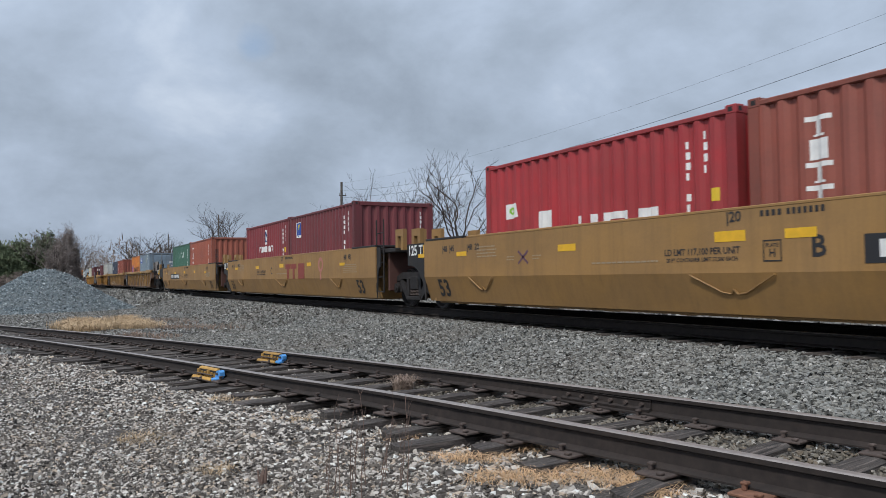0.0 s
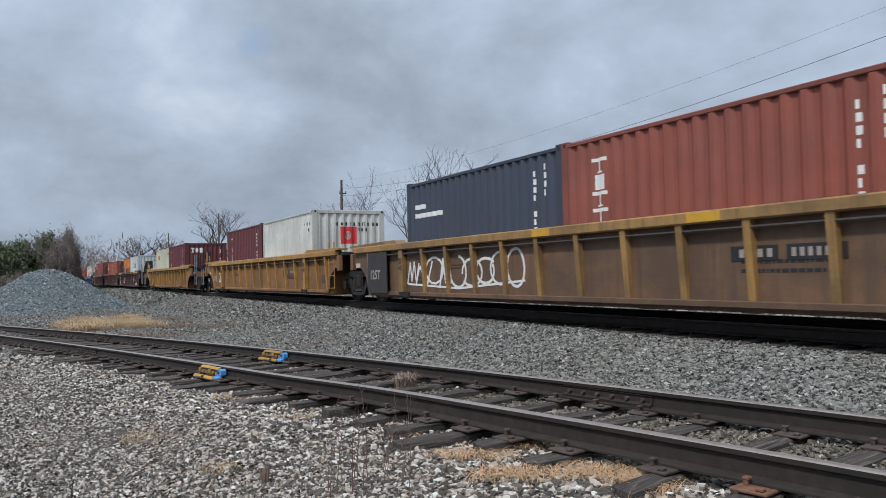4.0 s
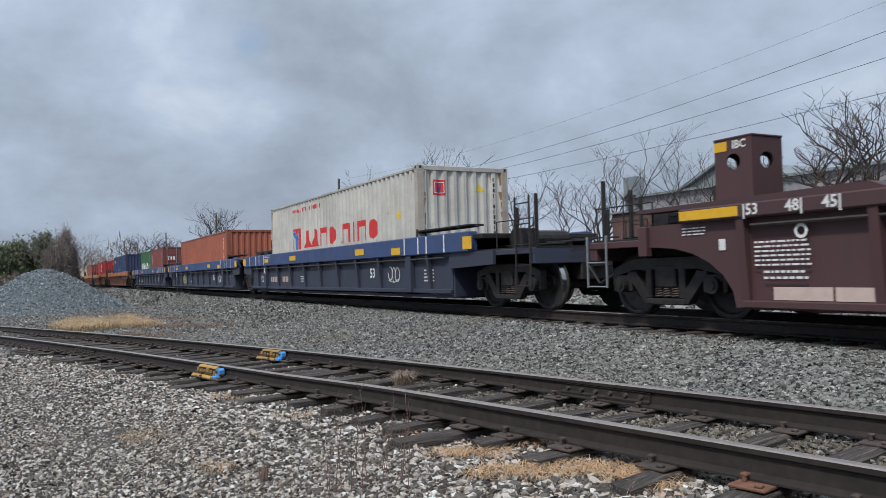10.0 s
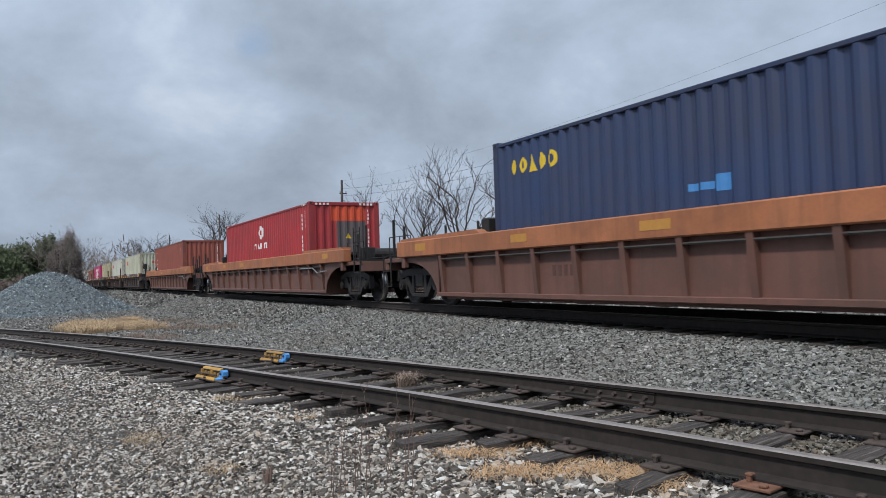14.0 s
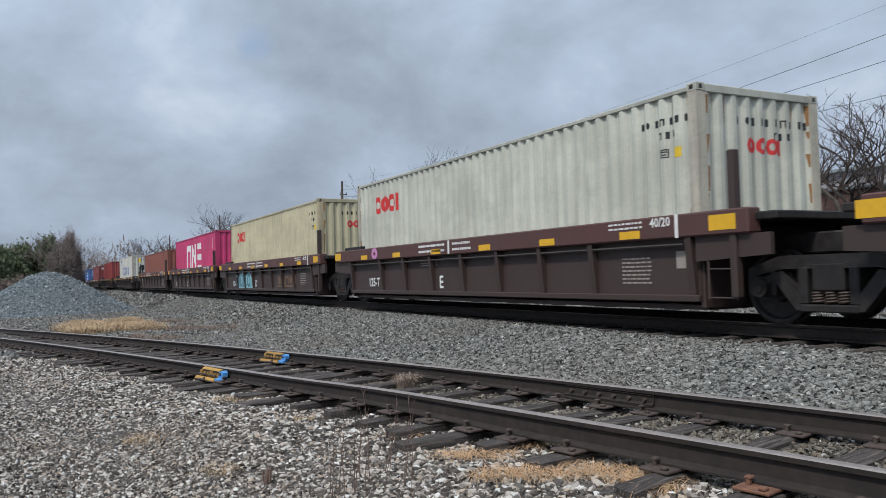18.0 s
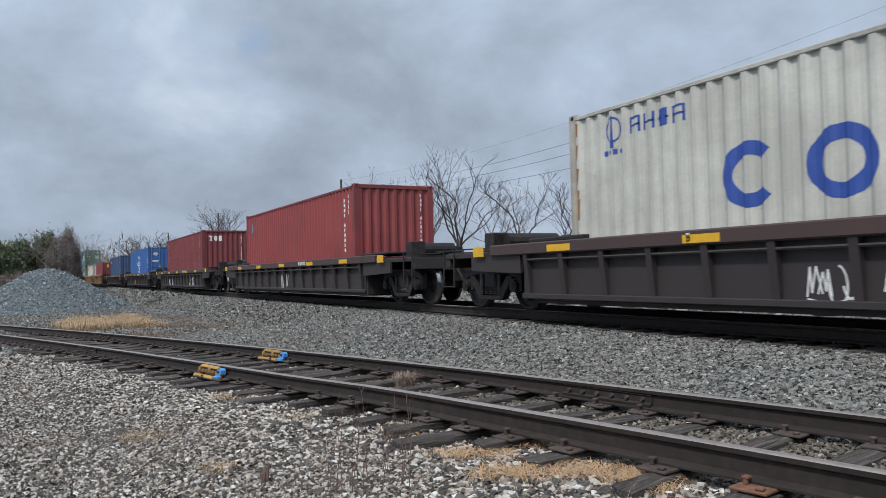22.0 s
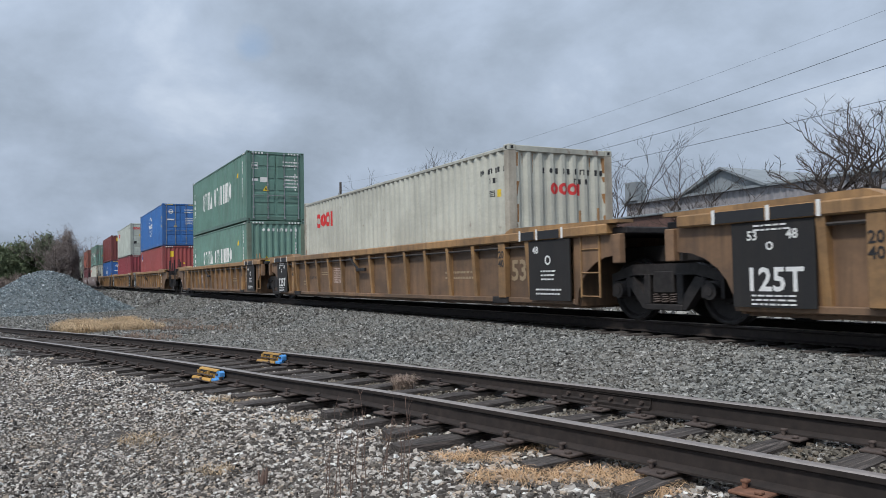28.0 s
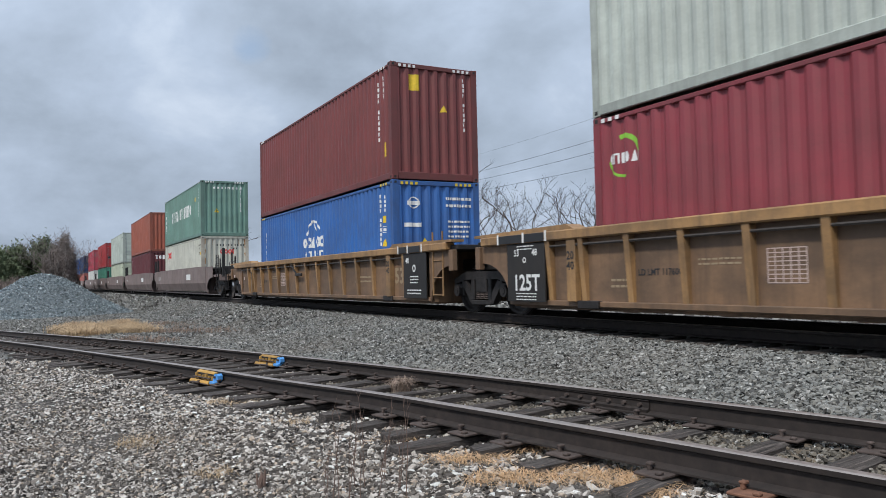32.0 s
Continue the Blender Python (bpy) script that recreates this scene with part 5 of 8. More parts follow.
def scrawl(seed, x0, x1, z0, z1, loops, w):
    """Sprayed line-work: overlapping loops, hooks and spikes, with a swung underline."""
    r = random.Random(seed)
    out = []
    for k in range(loops):
        cx = x0 + (x1 - x0) * (k + 0.5) / loops
        rx, rz = (x1 - x0) / loops * r.uniform(0.45, 0.8), (z1 - z0) * r.uniform(0.34, 0.5)
        cz = (z0 + z1) / 2 + r.uniform(-0.06, 0.06) * (z1 - z0)
        kind = r.random()
        if kind < 0.55:
            a, span, q0 = r.uniform(0, 6), r.uniform(4.0, 7.5), r.uniform(0.0, 0.35)
            pts = [(cx + rx * math.cos(a + span * q / 14) * (1 - q0 * q / 14), cz + rz * math.sin(a + span * q / 14)) for q in range(15)]
        else:
            n = r.choice((4, 5, 6))
            pts = [(cx - rx + 2 * rx * q / (n - 1) + r.uniform(-0.2, 0.2) * rx, cz + rz * (1 if q % 2 else -1) * r.uniform(0.6, 1.0)) for q in range(n)]
        out += stroke(pts, w * r.uniform(0.8, 1.1))
    out += stroke([(x0, z0 + (z1 - z0) * 0.12), (x0 + (x1 - x0) * 0.5, z0), (x1, z0 + (z1 - z0) * 0.22)], w * 0.7)
    return out


def text_lines(x0, x1, z0, z1, rows, seed=1):
    """Small writing that cannot be read: rows of short bars."""
    r = random.Random(seed)
    out, h = [], (z1 - z0) / rows
    for k in range(rows):
        x = x0
        while x < x1 - 0.04:
            w = min(r.uniform(0.03, 0.11), x1 - x)
            out.append((x, x + w, z0 + k * h + h * 0.34, z0 + k * h + h * 0.74))
            x += w + 0.022
    return out


def column(x, w, z1, z0, n):
    """A column of small upright bars, as of a serial number."""
    h = (z1 - z0) / n
    return [(x, x + w * (1.0 if k % 3 else 0.55), z1 - (k + 1) * h + h * 0.3, z1 - k * h) for k in range(n) if k != 4]


def streaks(edge, way, z0, z1, seed):
    """Ragged rust runs beside a corner post, from edge inwards."""
    r = random.Random(seed)
    out, z = [], z1
    while z > z0:
        h, w = r.uniform(0.10, 0.35), r.uniform(0.008, 0.07)
        q = [(edge, z), (edge + way * w, z), (edge + way * w * r.uniform(0.2, 0.9), max(z0, z - h)), (edge, max(z0, z - h))]
        out.append(q if way > 0 else q[::-1])
        z -= h + r.uniform(0.0, 0.3)
    for k in range(2):
        a, b = edge + way * r.uniform(0.1, 0.4), r.uniform(0.15, 0.4)
        out.append([(a, z1), (a + 0.014, z1), (a + 0.008, z1 - b), (a + 0.003, z1 - b)])
    return out


def triangle(cx, z, s):
    return [[(cx - s, z), (cx + s, z), (cx, z + 1.7 * s)]]


def dress_box(ob, mark, length, height, col, doors):
    h2 = length / 2
    y, xe = -W2 + 0.009, h2 - 0.017
    tail = -h2
    top = height - 0.15
    side = lambda rects, m, label="": bars(rects, ob, m, y, label=label)
    end = lambda rects, m, label="": bars(rects, ob, m, 0, "end", x=xe, label=label)
    dark_box = sum(col) > 1.1
    ink = INK_BLACK if dark_box else INK_WHITE
    # serial numbers near the leading corner and on the leading end
    if mark not in ("yang", "globe"):
        if dark_box:
            side(row("eseneee", h2 - 1.12, h2 - 0.2, top - 0.33, top - 0.23, 0.7) + row("nee", h2 - 0.75, h2 - 0.42, top - 0.52, top - 0.42, 0.7), ink)
            end(row("eseieeneee", -0.45, 1.02, top - 0.36, top - 0.25, 1.0) + row("nee", 0.28, 0.62, top - 0.54, top - 0.44, 0.7), ink)
        else:
            side(column(h2 - 0.88, 0.06, top - 0.2, max(0.5, top - 1.75), 11) + column(h2 - 0.58, 0.06, top - 0.1, top - 0.7, 4), ink)
            end(column(0.80, 0.05, top - 0.1, top - 1.5, 11), ink)
    if mark in ("oc", "ocd"):
        side(row("oooi", tail + 1.14, tail + 2.62, height - 0.88, height - 0.45, 0.04, 0.30), INK_RED, "red painted emblem")
        if mark == "oc":
            end(row("oooi", -0.27, 0.45, top - 0.76, top - 0.53, 0.04, 0.30), INK_RED)
            side(ring_box(h2 - 0.64, top - 0.72, 0.06) + text_lines(h2 - 0.69, h2 - 0.59, top - 0.76, top - 0.68, 2, 5), INK_BLACK)
            side([(h2 - 0.44, h2 - 0.33, top - 0.8, top - 0.66)], INK_YELLOW)
            poly_marks(streaks(h2 - 0.165, -1, 0.2, top, 3) + streaks(tail + 0.165, 1, 0.3, top, 4), ob, RUST_STREAK, y, label="rust streak")
            poly_marks(streaks(-W2 + 0.172, 1, 0.3, top, 5) + streaks(W2 - 0.172, -1, 0.9, top, 6), ob, RUST_STREAK, 0, "end", xe, label="rust streak")
        else:
            end(row("oooi", -1.02, -0.25, top - 0.42, top - 0.2, 0.04, 0.30), INK_RED)
            end([(-0.45, -0.2, top - 1.05, top - 0.8), ], INK_YELLOW)
            end([(-0.95, -0.68, 1.0, 1.28)], INK_BLACK)
            end(text_lines(0.25, 0.95, top - 0.55, top - 0.25, 2, 3) + text_lines(0.4, 0.8, top - 1.7, top - 0.9, 5, 4), INK_DULL)
    elif mark == "line":
        side(row("e", tail + 1.62, tail + 2.2, 1.08, 1.58) + row("iine", tail + 2.75, tail + 4.7, 1.0, 1.42, 0.25), INK_WHITE)
        side([[(tail + 0.68, 1.50), (tail + 1.08, 1.54), (tail + 1.04, 1.80), (tail + 0.66, 1.78)]], INK_WHITE, "white sticker")
        poly_marks(ring(tail + 0.87, 1.66, 0.03, 0.07, 12), ob, INK_GREEN, y - 0.004)
        side([(h2 - 0.44, h2 - 0.32, 1.40, 1.57)], INK_YELLOW)
    elif mark == "tall":
        side([r for k, ch in enumerate("yeyyon") for r in glyphs(ch, tail + 0.78, top - 0.45 - k * 0.262, 0.32, 0.235, 0.2, 0.0, 0.27)], INK_WHITE)
    elif mark == "mag":
        poly_marks([[(tail + 2.96 + 0.22 * math.cos(0.3142 * k), 2.05 + 0.28 * math.sin(0.3142 * k)) for k in range(20)]], ob, INK_WHITE, y)
        poly_marks(stroke([(tail + 2.80, 1.90), (tail + 2.95, 2.27), (tail + 3.10, 1.90)], 0.05) + stroke([(tail + 2.95, 2.27), (tail + 2.97, 1.86)], 0.03) + stroke([(tail + 2.80, 1.90), (tail + 3.10, 1.90)], 0.04), ob, flat("emblem_navy", (0.02, 0.05, 0.16)), y - 0.004)
        side(row("naseiian", tail + 2.07, tail + 3.88, 1.49, 1.71, 0.24), INK_WHITE)
        side([(h2 - 0.62, h2 - 0.50, 1.40, 1.58)], INK_YELLOW)
    elif mark == "flo":
        side([(tail + 0.79, tail + 1.13, top - 0.54, top - 0.13)], INK_BLUE)
        poly_marks([[(tail + 0.84, top - 0.50), (tail + 0.89, top - 0.47), (tail + 0.93, top - 0.36), (tail + 1.04, top - 0.35), (tail + 1.09, top - 0.18), (tail + 0.92, top - 0.22), (tail + 0.87, top - 0.30)]], ob, INK_YELLOW, y - 0.004)
        poly_marks([[(tail + 0.93, top - 0.30), (tail + 1.06, top - 0.27), (tail + 1.05, top - 0.31), (tail + 0.93, top - 0.34)]], ob, INK_GREEN, y - 0.006)
        bars([(tail + 0.77, tail + 0.79, top - 0.62, top - 0.11), (tail + 1.13, tail + 1.15, top - 0.62, top - 0.11), (tail + 0.79, tail + 1.13, top - 0.13, top - 0.11), (tail + 0.79, tail + 1.13, top - 0.62, top - 0.54)], ob, INK_WHITE, y - 0.002)
        bars(text_lines(tail + 0.82, tail + 1.11, top - 0.61, top - 0.55, 1, 2), ob, INK_BLUE, y - 0.006)
        if length > 7:
            end([(-0.72, -0.48, top - 0.6, top - 0.22)], INK_YELLOW)
            poly_marks(triangle(0.2, top - 1.1, 0.09), ob, INK_YELLOW, 0, "end", xe)
    elif mark == "cap":
        side(row("saeyyai", tail + 2.2, tail + 3.85, 1.80, 2.11, 0.18), flat("ink_faded_white", (0.52, 0.56, 0.53)))
        side([(tail + 0.25, tail + 0.35, 0.9, 1.05)], INK_WHITE)
    elif mark == "hap":
        poly_marks([[(tail + a, b + 0.16) for a, b in q] for q in ([(0.35, 0.95), (0.66, 0.95), (0.86, 1.70), (0.56, 1.70)], [(0.76, 0.95), (1.26, 0.95), (1.30, 1.18), (1.08, 1.18), (1.22, 1.70), (0.95, 1.70)])], ob, flat("emblem_blue", (0.02, 0.06, 0.36)), y)
        side(row("nsese", tail + 1.84, tail + 3.6, 1.22, 1.62, 0.16) + row("iisne", tail + 4.0, tail + 5.5, 1.22, 1.66, 0.16), INK_BLACK)
        side(row("aee", tail + 4.3, tail + 5.5, 1.86, 2.06, 1.6), flat("ink_pale_orange", (0.70, 0.34, 0.10)))
    elif mark == "mol":
        for k, m in enumerate((INK_BLUE, INK_WHITE, INK_BLUE)):
            side([(tail + 0.49 + k * 0.37, tail + 0.86 + k * 0.37, 1.84, 2.30)], m)
        for k, m in enumerate((INK_WHITE, INK_BLUE, INK_WHITE)):
            bars(glyphs("noi"[k], tail + (0.56, 0.93, 1.36)[k], 1.93, 0.23, 0.28, 0.2, 0.0, 0.28), ob, m, y - 0.004)
        side([[(tail + 3.78, 1.85), (tail + 4.5, 1.85), (tail + 4.5, 2.28), (tail + 3.78, 2.28)]], flat("patch_buff", (0.24, 0.28, 0.27)), "faded buff painted-over patch")
        side(row("eee", tail + 4.70, tail + 5.05, 2.33, 2.43, 1.0) + row("ee", tail + 4.84, tail + 5.05, 2.12, 2.22, 1.0) + ring_box(tail + 4.92, 1.62, 0.07), INK_WHITE)
        poly_marks([[(-0.95, 1.1), (-0.5, 1.15), (-0.35, 1.5), (-0.6, 1.95), (-0.95, 1.8)]], ob, INK_DULL, 0, "end", xe + 0.02)
        end([(0.25 + k * 0.13, 0.34 + k * 0.13, 1.8, 1.95) for k in range(4)] + [(0.35 + k * 0.13, 0.44 + k * 0.13, 1.55, 1.66) for k in range(4)], INK_WHITE)
    elif mark == "nav":
        side([(tail + 0.4, tail + 1.7, 1.75, 1.85), (tail + 0.4, tail + 0.9, 1.95, 2.05)], INK_WHITE)
    elif mark in ("texv", "texe", "texd", "texb"):
        if mark != "texd":
            for k, ch in enumerate("yse"):
                side(glyphs(ch, tail + (0.80 if length < 7 else 0.54), top - 0.52 - k * 0.37, 0.25, 0.31, 0.2, 0.0, 0.28), INK_WHITE)
        if mark in ("texe", "texb"):
            end(row("yse", -0.86, -0.16, top - 0.42, top - 0.14, 0.12, 0.3), INK_WHITE)
        if mark == "texd":
            side(glyphs("yse", tail + 0.5, 1.5, 0.12, 0.6, 0.2), INK_WHITE)
            bars(row("yse", -0.95, -0.42, 1.70, 1.96, 0.12), ob, INK_WHITE, 0, "end", x=h2 - 0.008)
            bars(row("eseeneee", 0.2, 0.98, 1.80, 1.93, 0.5) + text_lines(0.3, 0.9, 1.0, 1.35, 3, 6), ob, INK_WHITE, 0, "end", x=h2 - 0.008)
    elif mark == "dab":
        side([[(tail + 0.81, top - 0.58), (tail + 0.98, top - 0.62), (tail + 1.06, top - 0.42), (tail + 1.03, top - 0.25), (tail + 0.84, top - 0.22)]], flat("spray_sky", (0.10, 0.38, 0.62)), "blue sprayed dab")
    elif mark == "redend":
        end([(-0.3, 0.25, 1.5, 2.05)], INK_RED)
        end(glyphs("s", -0.15, 1.62, 0.22, 0.3), INK_WHITE)
        side(row("nsiese", tail + 1.4, tail + 3.7, 0.75, 1.17), INK_RED)
    elif mark == "orc":
        side(row("oss", tail + 0.81, tail + 1.85, 1.83, 2.16, 0.08), flat("emblem_orange", (0.62, 0.12, 0.04)))
    elif mark == "crane":
        side(row("e", tail + 2.05, tail + 2.45, 1.56, 2.08) + [(tail + 2.5, tail + 2.62, 1.72, 1.80)] + row("seane", tail + 2.7, tail + 4.2, 1.56, 1.92, 0.16), INK_BLACK)
    elif mark == "bea":
        a, c, lo, hi = (tail + 0.55, tail + 1.80, 1.73, 2.32) if length < 7 else (tail + 0.84, tail + 2.10, 2.08, 2.66)
        side([(a, c, lo, hi)], INK_WHITE, "printed sticker with a yellow sweep")
        bars([(a + 0.04, c - 0.04, lo + 0.04, hi - 0.04)], ob, flat("emblem_violet", (0.055, 0.055, 0.24)) if length < 7 else INK_BLACK, y - 0.002)
        poly_marks([[(a + 0.3, hi - 0.22), (c - 0.04, hi - 0.06), (c - 0.04, hi - 0.26)]], ob, INK_YELLOW, y - 0.004)
        bars(row("nases", a + 0.22, c - 0.1, lo + 0.08, lo + 0.26, 0.2), ob, INK_WHITE, y - 0.004)
        poly_marks(triangle(0.35, top - 1.15, 0.11), ob, INK_YELLOW, 0, "end", xe)
        side([(h2 - 0.60, h2 - 0.48, top - 0.9, top - 0.72)], INK_YELLOW)
    elif mark == "yang":
        side(row("aans", tail + 3.80, tail + 6.75, 1.32, 1.86, 0.14, 0.30) + row("nins", tail + 7.2, tail + 9.83, 1.32, 1.86, 0.16, 0.30), INK_RED, "large red painted emblem marks")
        side([(tail + 2.51, tail + 2.60, 1.29, 1.98), (tail + 3.27, tail + 3.36, 1.29, 1.98), (tail + 2.60, tail + 3.27, 1.90, 1.98)], INK_RED)
        poly_marks([[(tail + 2.62, 1.30), (tail + 2.72, 1.30), (tail + 2.62, 1.75)], [(tail + 3.25, 1.30), (tail + 3.25, 1.75), (tail + 3.12, 1.30)], [(tail + 2.78, 1.90), (tail + 3.10, 1.90), (tail + 2.94, 1.72)]], ob, INK_RED, y - 0.002)
        poly_marks([[(tail + 2.60, 1.88), (tail + 2.76, 1.88), (tail + 2.94, 1.70), (tail + 3.12, 1.88), (tail + 3.27, 1.88), (tail + 3.04, 1.58), (tail + 3.04, 1.29), (tail + 2.84, 1.29), (tail + 2.84, 1.58)]], ob, flat("emblem_sky", (0.03, 0.18, 0.55)), y - 0.004)
        side(row("uuu", tail + 2.5, tail + 3.08, 2.52, 2.62, 0.2) + row("aasnseinsesn", tail + 3.16, tail + 5.4, 2.50, 2.63, 0.3), INK_RED)
        end([(-0.81, -0.49, 2.20, 2.56)], INK_RED)
        bars(ring_box(-0.65, 2.38, 0.13), ob, INK_WHITE, 0, "end", x=xe + 0.004)
        poly_marks([[(-0.73, 2.50), (-0.65, 2.38), (-0.57, 2.50), (-0.62, 2.36), (-0.62, 2.26), (-0.68, 2.26), (-0.68, 2.36)]], ob, INK_BLUE, 0, "end", xe + 0.006)
        poly_marks(triangle(0.44, 2.30, 0.12), ob, INK_YELLOW, 0, "end", xe)
        poly_marks(triangle(h2 - 1.09, 1.75, 0.15), ob, INK_YELLOW, y)
        end(column(0.8, 0.05, top - 0.1, top - 1.5, 11), INK_BLACK)
        poly_marks(streaks(h2 - 0.165, -1, 0.3, top, 7) + streaks(tail + 0.165, 1, 0.4, top, 8), ob, RUST_STREAK, y, label="rust streak")
        poly_marks(streaks(-W2 + 0.172, 1, 0.2, top, 9) + streaks(W2 - 0.172, -1, 0.9, top, 19), ob, RUST_STREAK, 0, "end", xe, label="rust streak")
    elif mark == "uas":
        side(glyphs("u", tail + 0.99, 1.0, 0.75, 0.70) + row("aso", tail + 1.95, tail + 4.5, 1.0, 1.72, 0.2, 0.3), INK_WHITE)
        side([(tail + 0.35, tail + 0.45, 1.55, 1.66)], INK_WHITE)
    elif mark == "seaco":
        side(row("soaso", tail + 0.54, tail + 1.98, top - 0.53, top - 0.23, 0.10), INK_YELLOW)
        if col[2] < 0.15:
            side([(tail + 4.92, tail + 5.08, 1.46, 1.56), (tail + 5.14, tail + 5.36, 1.46, 1.56), (tail + 5.40, tail + 5.61, 1.42, 1.64)], flat("faded_blue", (0.06, 0.24, 0.55)))
    elif mark == "krd":
        poly_marks(ring(tail + 6.1, 2.25, 0.10, 0.26, 18, sq=1.3), ob, INK_WHITE, y)
        side(row("naein", tail + 5.1, tail + 6.9, 1.62, 1.84, 0.25), INK_WHITE)
        end([(-0.28, 0.75, 1.2, 2.26)], flat("patch_grey", (0.10, 0.085, 0.085)))
        end([(-0.48, 0.72, 2.28, 2.74)], flat("patch_orange", (0.60, 0.08, 0.03)))
        poly_marks(triangle(0.12, 1.7, 0.11), ob, INK_YELLOW, 0, "end", xe + 0.004)
    elif mark == "one":
        side(glyphs("n", tail + 4.04, 0.95, 1.31, 1.49, 0.2, 0.0, 0.25), INK_WHITE, "huge white painted marks")
        poly_marks([[(tail + a, b) for a, b in q] for q in ([(5.55, 0.95), (5.88, 0.95), (5.88, 2.46), (5.55, 2.46)], [(6.54, 0.95), (6.87, 0.95), (6.87, 2.46), (6.54, 2.46)], [(5.88, 2.46), (5.88, 1.98), (6.54, 1.15), (6.54, 1.60)])], ob, INK_WHITE, y)
        side([(tail + 7.2, tail + 8.4, 0.95 + q * 0.59, 1.27 + q * 0.59) for q in range(3)], INK_WHITE)
        poly_marks(triangle(0.4, 1.5, 0.1), ob, INK_YELLOW, 0, "end", xe)
    elif mark == "cosw":
        for k in range(5):
            cx = tail + 3.53 + k * 1.24
            poly_marks(ring(cx, 1.52, 0.24, 0.415, 24, 0.75 if k in (0, 3) else 0, 5.55 if k in (0, 3) else 6.2832, 1.04), ob, INK_BLUE, y, label="large blue painted ring")
        poly_marks(ring(tail + 1.03, 2.50, 0.17, 0.20, 16, sq=0.85) + [[(tail + 0.99, 2.22), (tail + 1.07, 2.22), (tail + 1.04, 2.72), (tail + 1.02, 2.72)]], ob, INK_BLUE, y)
        side(row("eses", tail + 0.82, tail + 1.24, 2.12, 2.20, 0.3) + row("nhen", tail + 1.40, tail + 2.50, 2.38, 2.62, 0.18, 0.14) + [(tail + 1.42 + k * 0.28, tail + 1.64 + k * 0.28, 2.48, 2.51) for k in range(4)], INK_BLUE)
        end([(-0.70, -0.45, 2.25, 2.55)], INK_YELLOW)
        poly_marks(triangle(0.18, 1.75, 0.11), ob, INK_YELLOW, 0, "end", xe)
        poly_marks(streaks(h2 - 0.165, -1, 0.2, top, 10) + streaks(tail + 0.165, 1, 0.2, top, 11), ob, RUST_STREAK, y, label="rust streak")
        poly_marks(streaks(-W2 + 0.172, 1, 0.2, top, 12) + streaks(W2 - 0.172, -1, 0.6, top, 13), ob, RUST_STREAK, 0, "end", xe, label="rust streak")
    elif mark == "globe":
        cx, cz = tail + 6.12, 1.63
        poly_marks(ring(cx, cz, 0.66, 0.73, 24, 0.42, 2.72) + ring(cx, cz, 0.66, 0.73, 24, 3.86, 5.56) + ring(cx, cz, 0.66, 0.72, 20, 0.6, 2.54, 0.42) + ring(cx, cz, 0.66, 0.72, 20, 3.94, 5.48, 0.42), ob, INK_WHITE, y)
        side(row("ooaoo", tail + 5.15, tail + 7.10, 1.50, 1.84, 0.10, 0.30) + row("snieiin", tail + 5.22, tail + 7.06, 1.20, 1.40, 0.22, 0.3), INK_WHITE)
        side([r for k in range(6) for r in glyphs("nesenn"[k], tail + 0.62, 2.12 - k * 0.22, 0.14, 0.16)], INK_WHITE)
        side(column(h2 - 0.88, 0.065, 2.60, 1.28, 11) + column(h2 - 0.60, 0.065, 2.56, 2.12, 4) + ring_box(h2 - 0.58, 1.71, 0.08) + [(h2 - 0.63, h2 - 0.53, 1.67, 1.74)], INK_WHITE)
        side([(h2 - 0.64, h2 - 0.54, 1.88, 2.05)], INK_YELLOW)
        poly_marks(triangle(h2 - 0.59, 1.29, 0.11), ob, INK_YELLOW, y)
        bars(text_lines(0.25, 1.0, top - 0.55, top - 0.2, 2, 7) + text_lines(0.3, 0.95, top - 1.3, top - 0.8, 4, 8) + [(-0.9, -0.45, top - 1.0, top - 0.9)], ob, INK_WHITE, 0, "end", x=h2 - 0.008)
        poly_marks(ring(-0.65, top - 0.4, 0.12, 0.15, 14) + [[(-0.82, top - 0.46), (-0.48, top - 0.46), (-0.48, top - 0.36), (-0.82, top - 0.36)]], ob, INK_WHITE, 0, "end", h2 - 0.008)
        poly_marks(triangle(-0.35, 1.3, 0.11), ob, INK_YELLOW, 0, "end", h2 - 0.008)
    elif mark == "ship":
        lo, hi = (1.10, 1.98) if doors else (1.28, 1.92)
        side(row("onina", tail + 2.85, tail + 5.05, lo, hi, 0.18, 0.34) + row("snieeins", tail + 5.6, tail + 9.2, lo, hi, 0.18, 0.34), INK_WHITE, "large white painted marks")
        side([r for k in range(5) for r in glyphs("nesen"[k], tail + 0.45, 2.0 - k * 0.3, 0.16, 0.2)], INK_WHITE)
        poly_marks(triangle(h2 - 1.7, 1.95, 0.13), ob, INK_YELLOW, y)
        xx = h2 - 0.008
        if doors:
            bars(ring_box(-0.88, top - 0.46, 0.13) + [(-0.98, -0.78, top - 0.50, top - 0.42)] + [(-1.0, -0.75, top - 1.10, top - 1.00), (-0.66, -0.36, top - 1.14, top - 0.94)] + text_lines(0.3, 1.0, top - 0.5, top - 0.2, 2, 9) + text_lines(0.35, 0.95, top - 1.4, top - 0.8, 4, 10), ob, INK_WHITE, 0, "end", x=xx)
        else:
            bars(row("sseineee", -0.6, 0.9, top - 0.28, top - 0.16, 0.6), ob, INK_WHITE, 0, "end", x=xx)
        poly_marks(triangle(-0.42, 1.24, 0.13), ob, INK_YELLOW, 0, "end", xx)
        poly_marks(ring(-0.42, 1.33, 0.02, 0.05, 8), ob, INK_BLACK, 0, "end", xx + 0.003)
    elif mark == "glob":
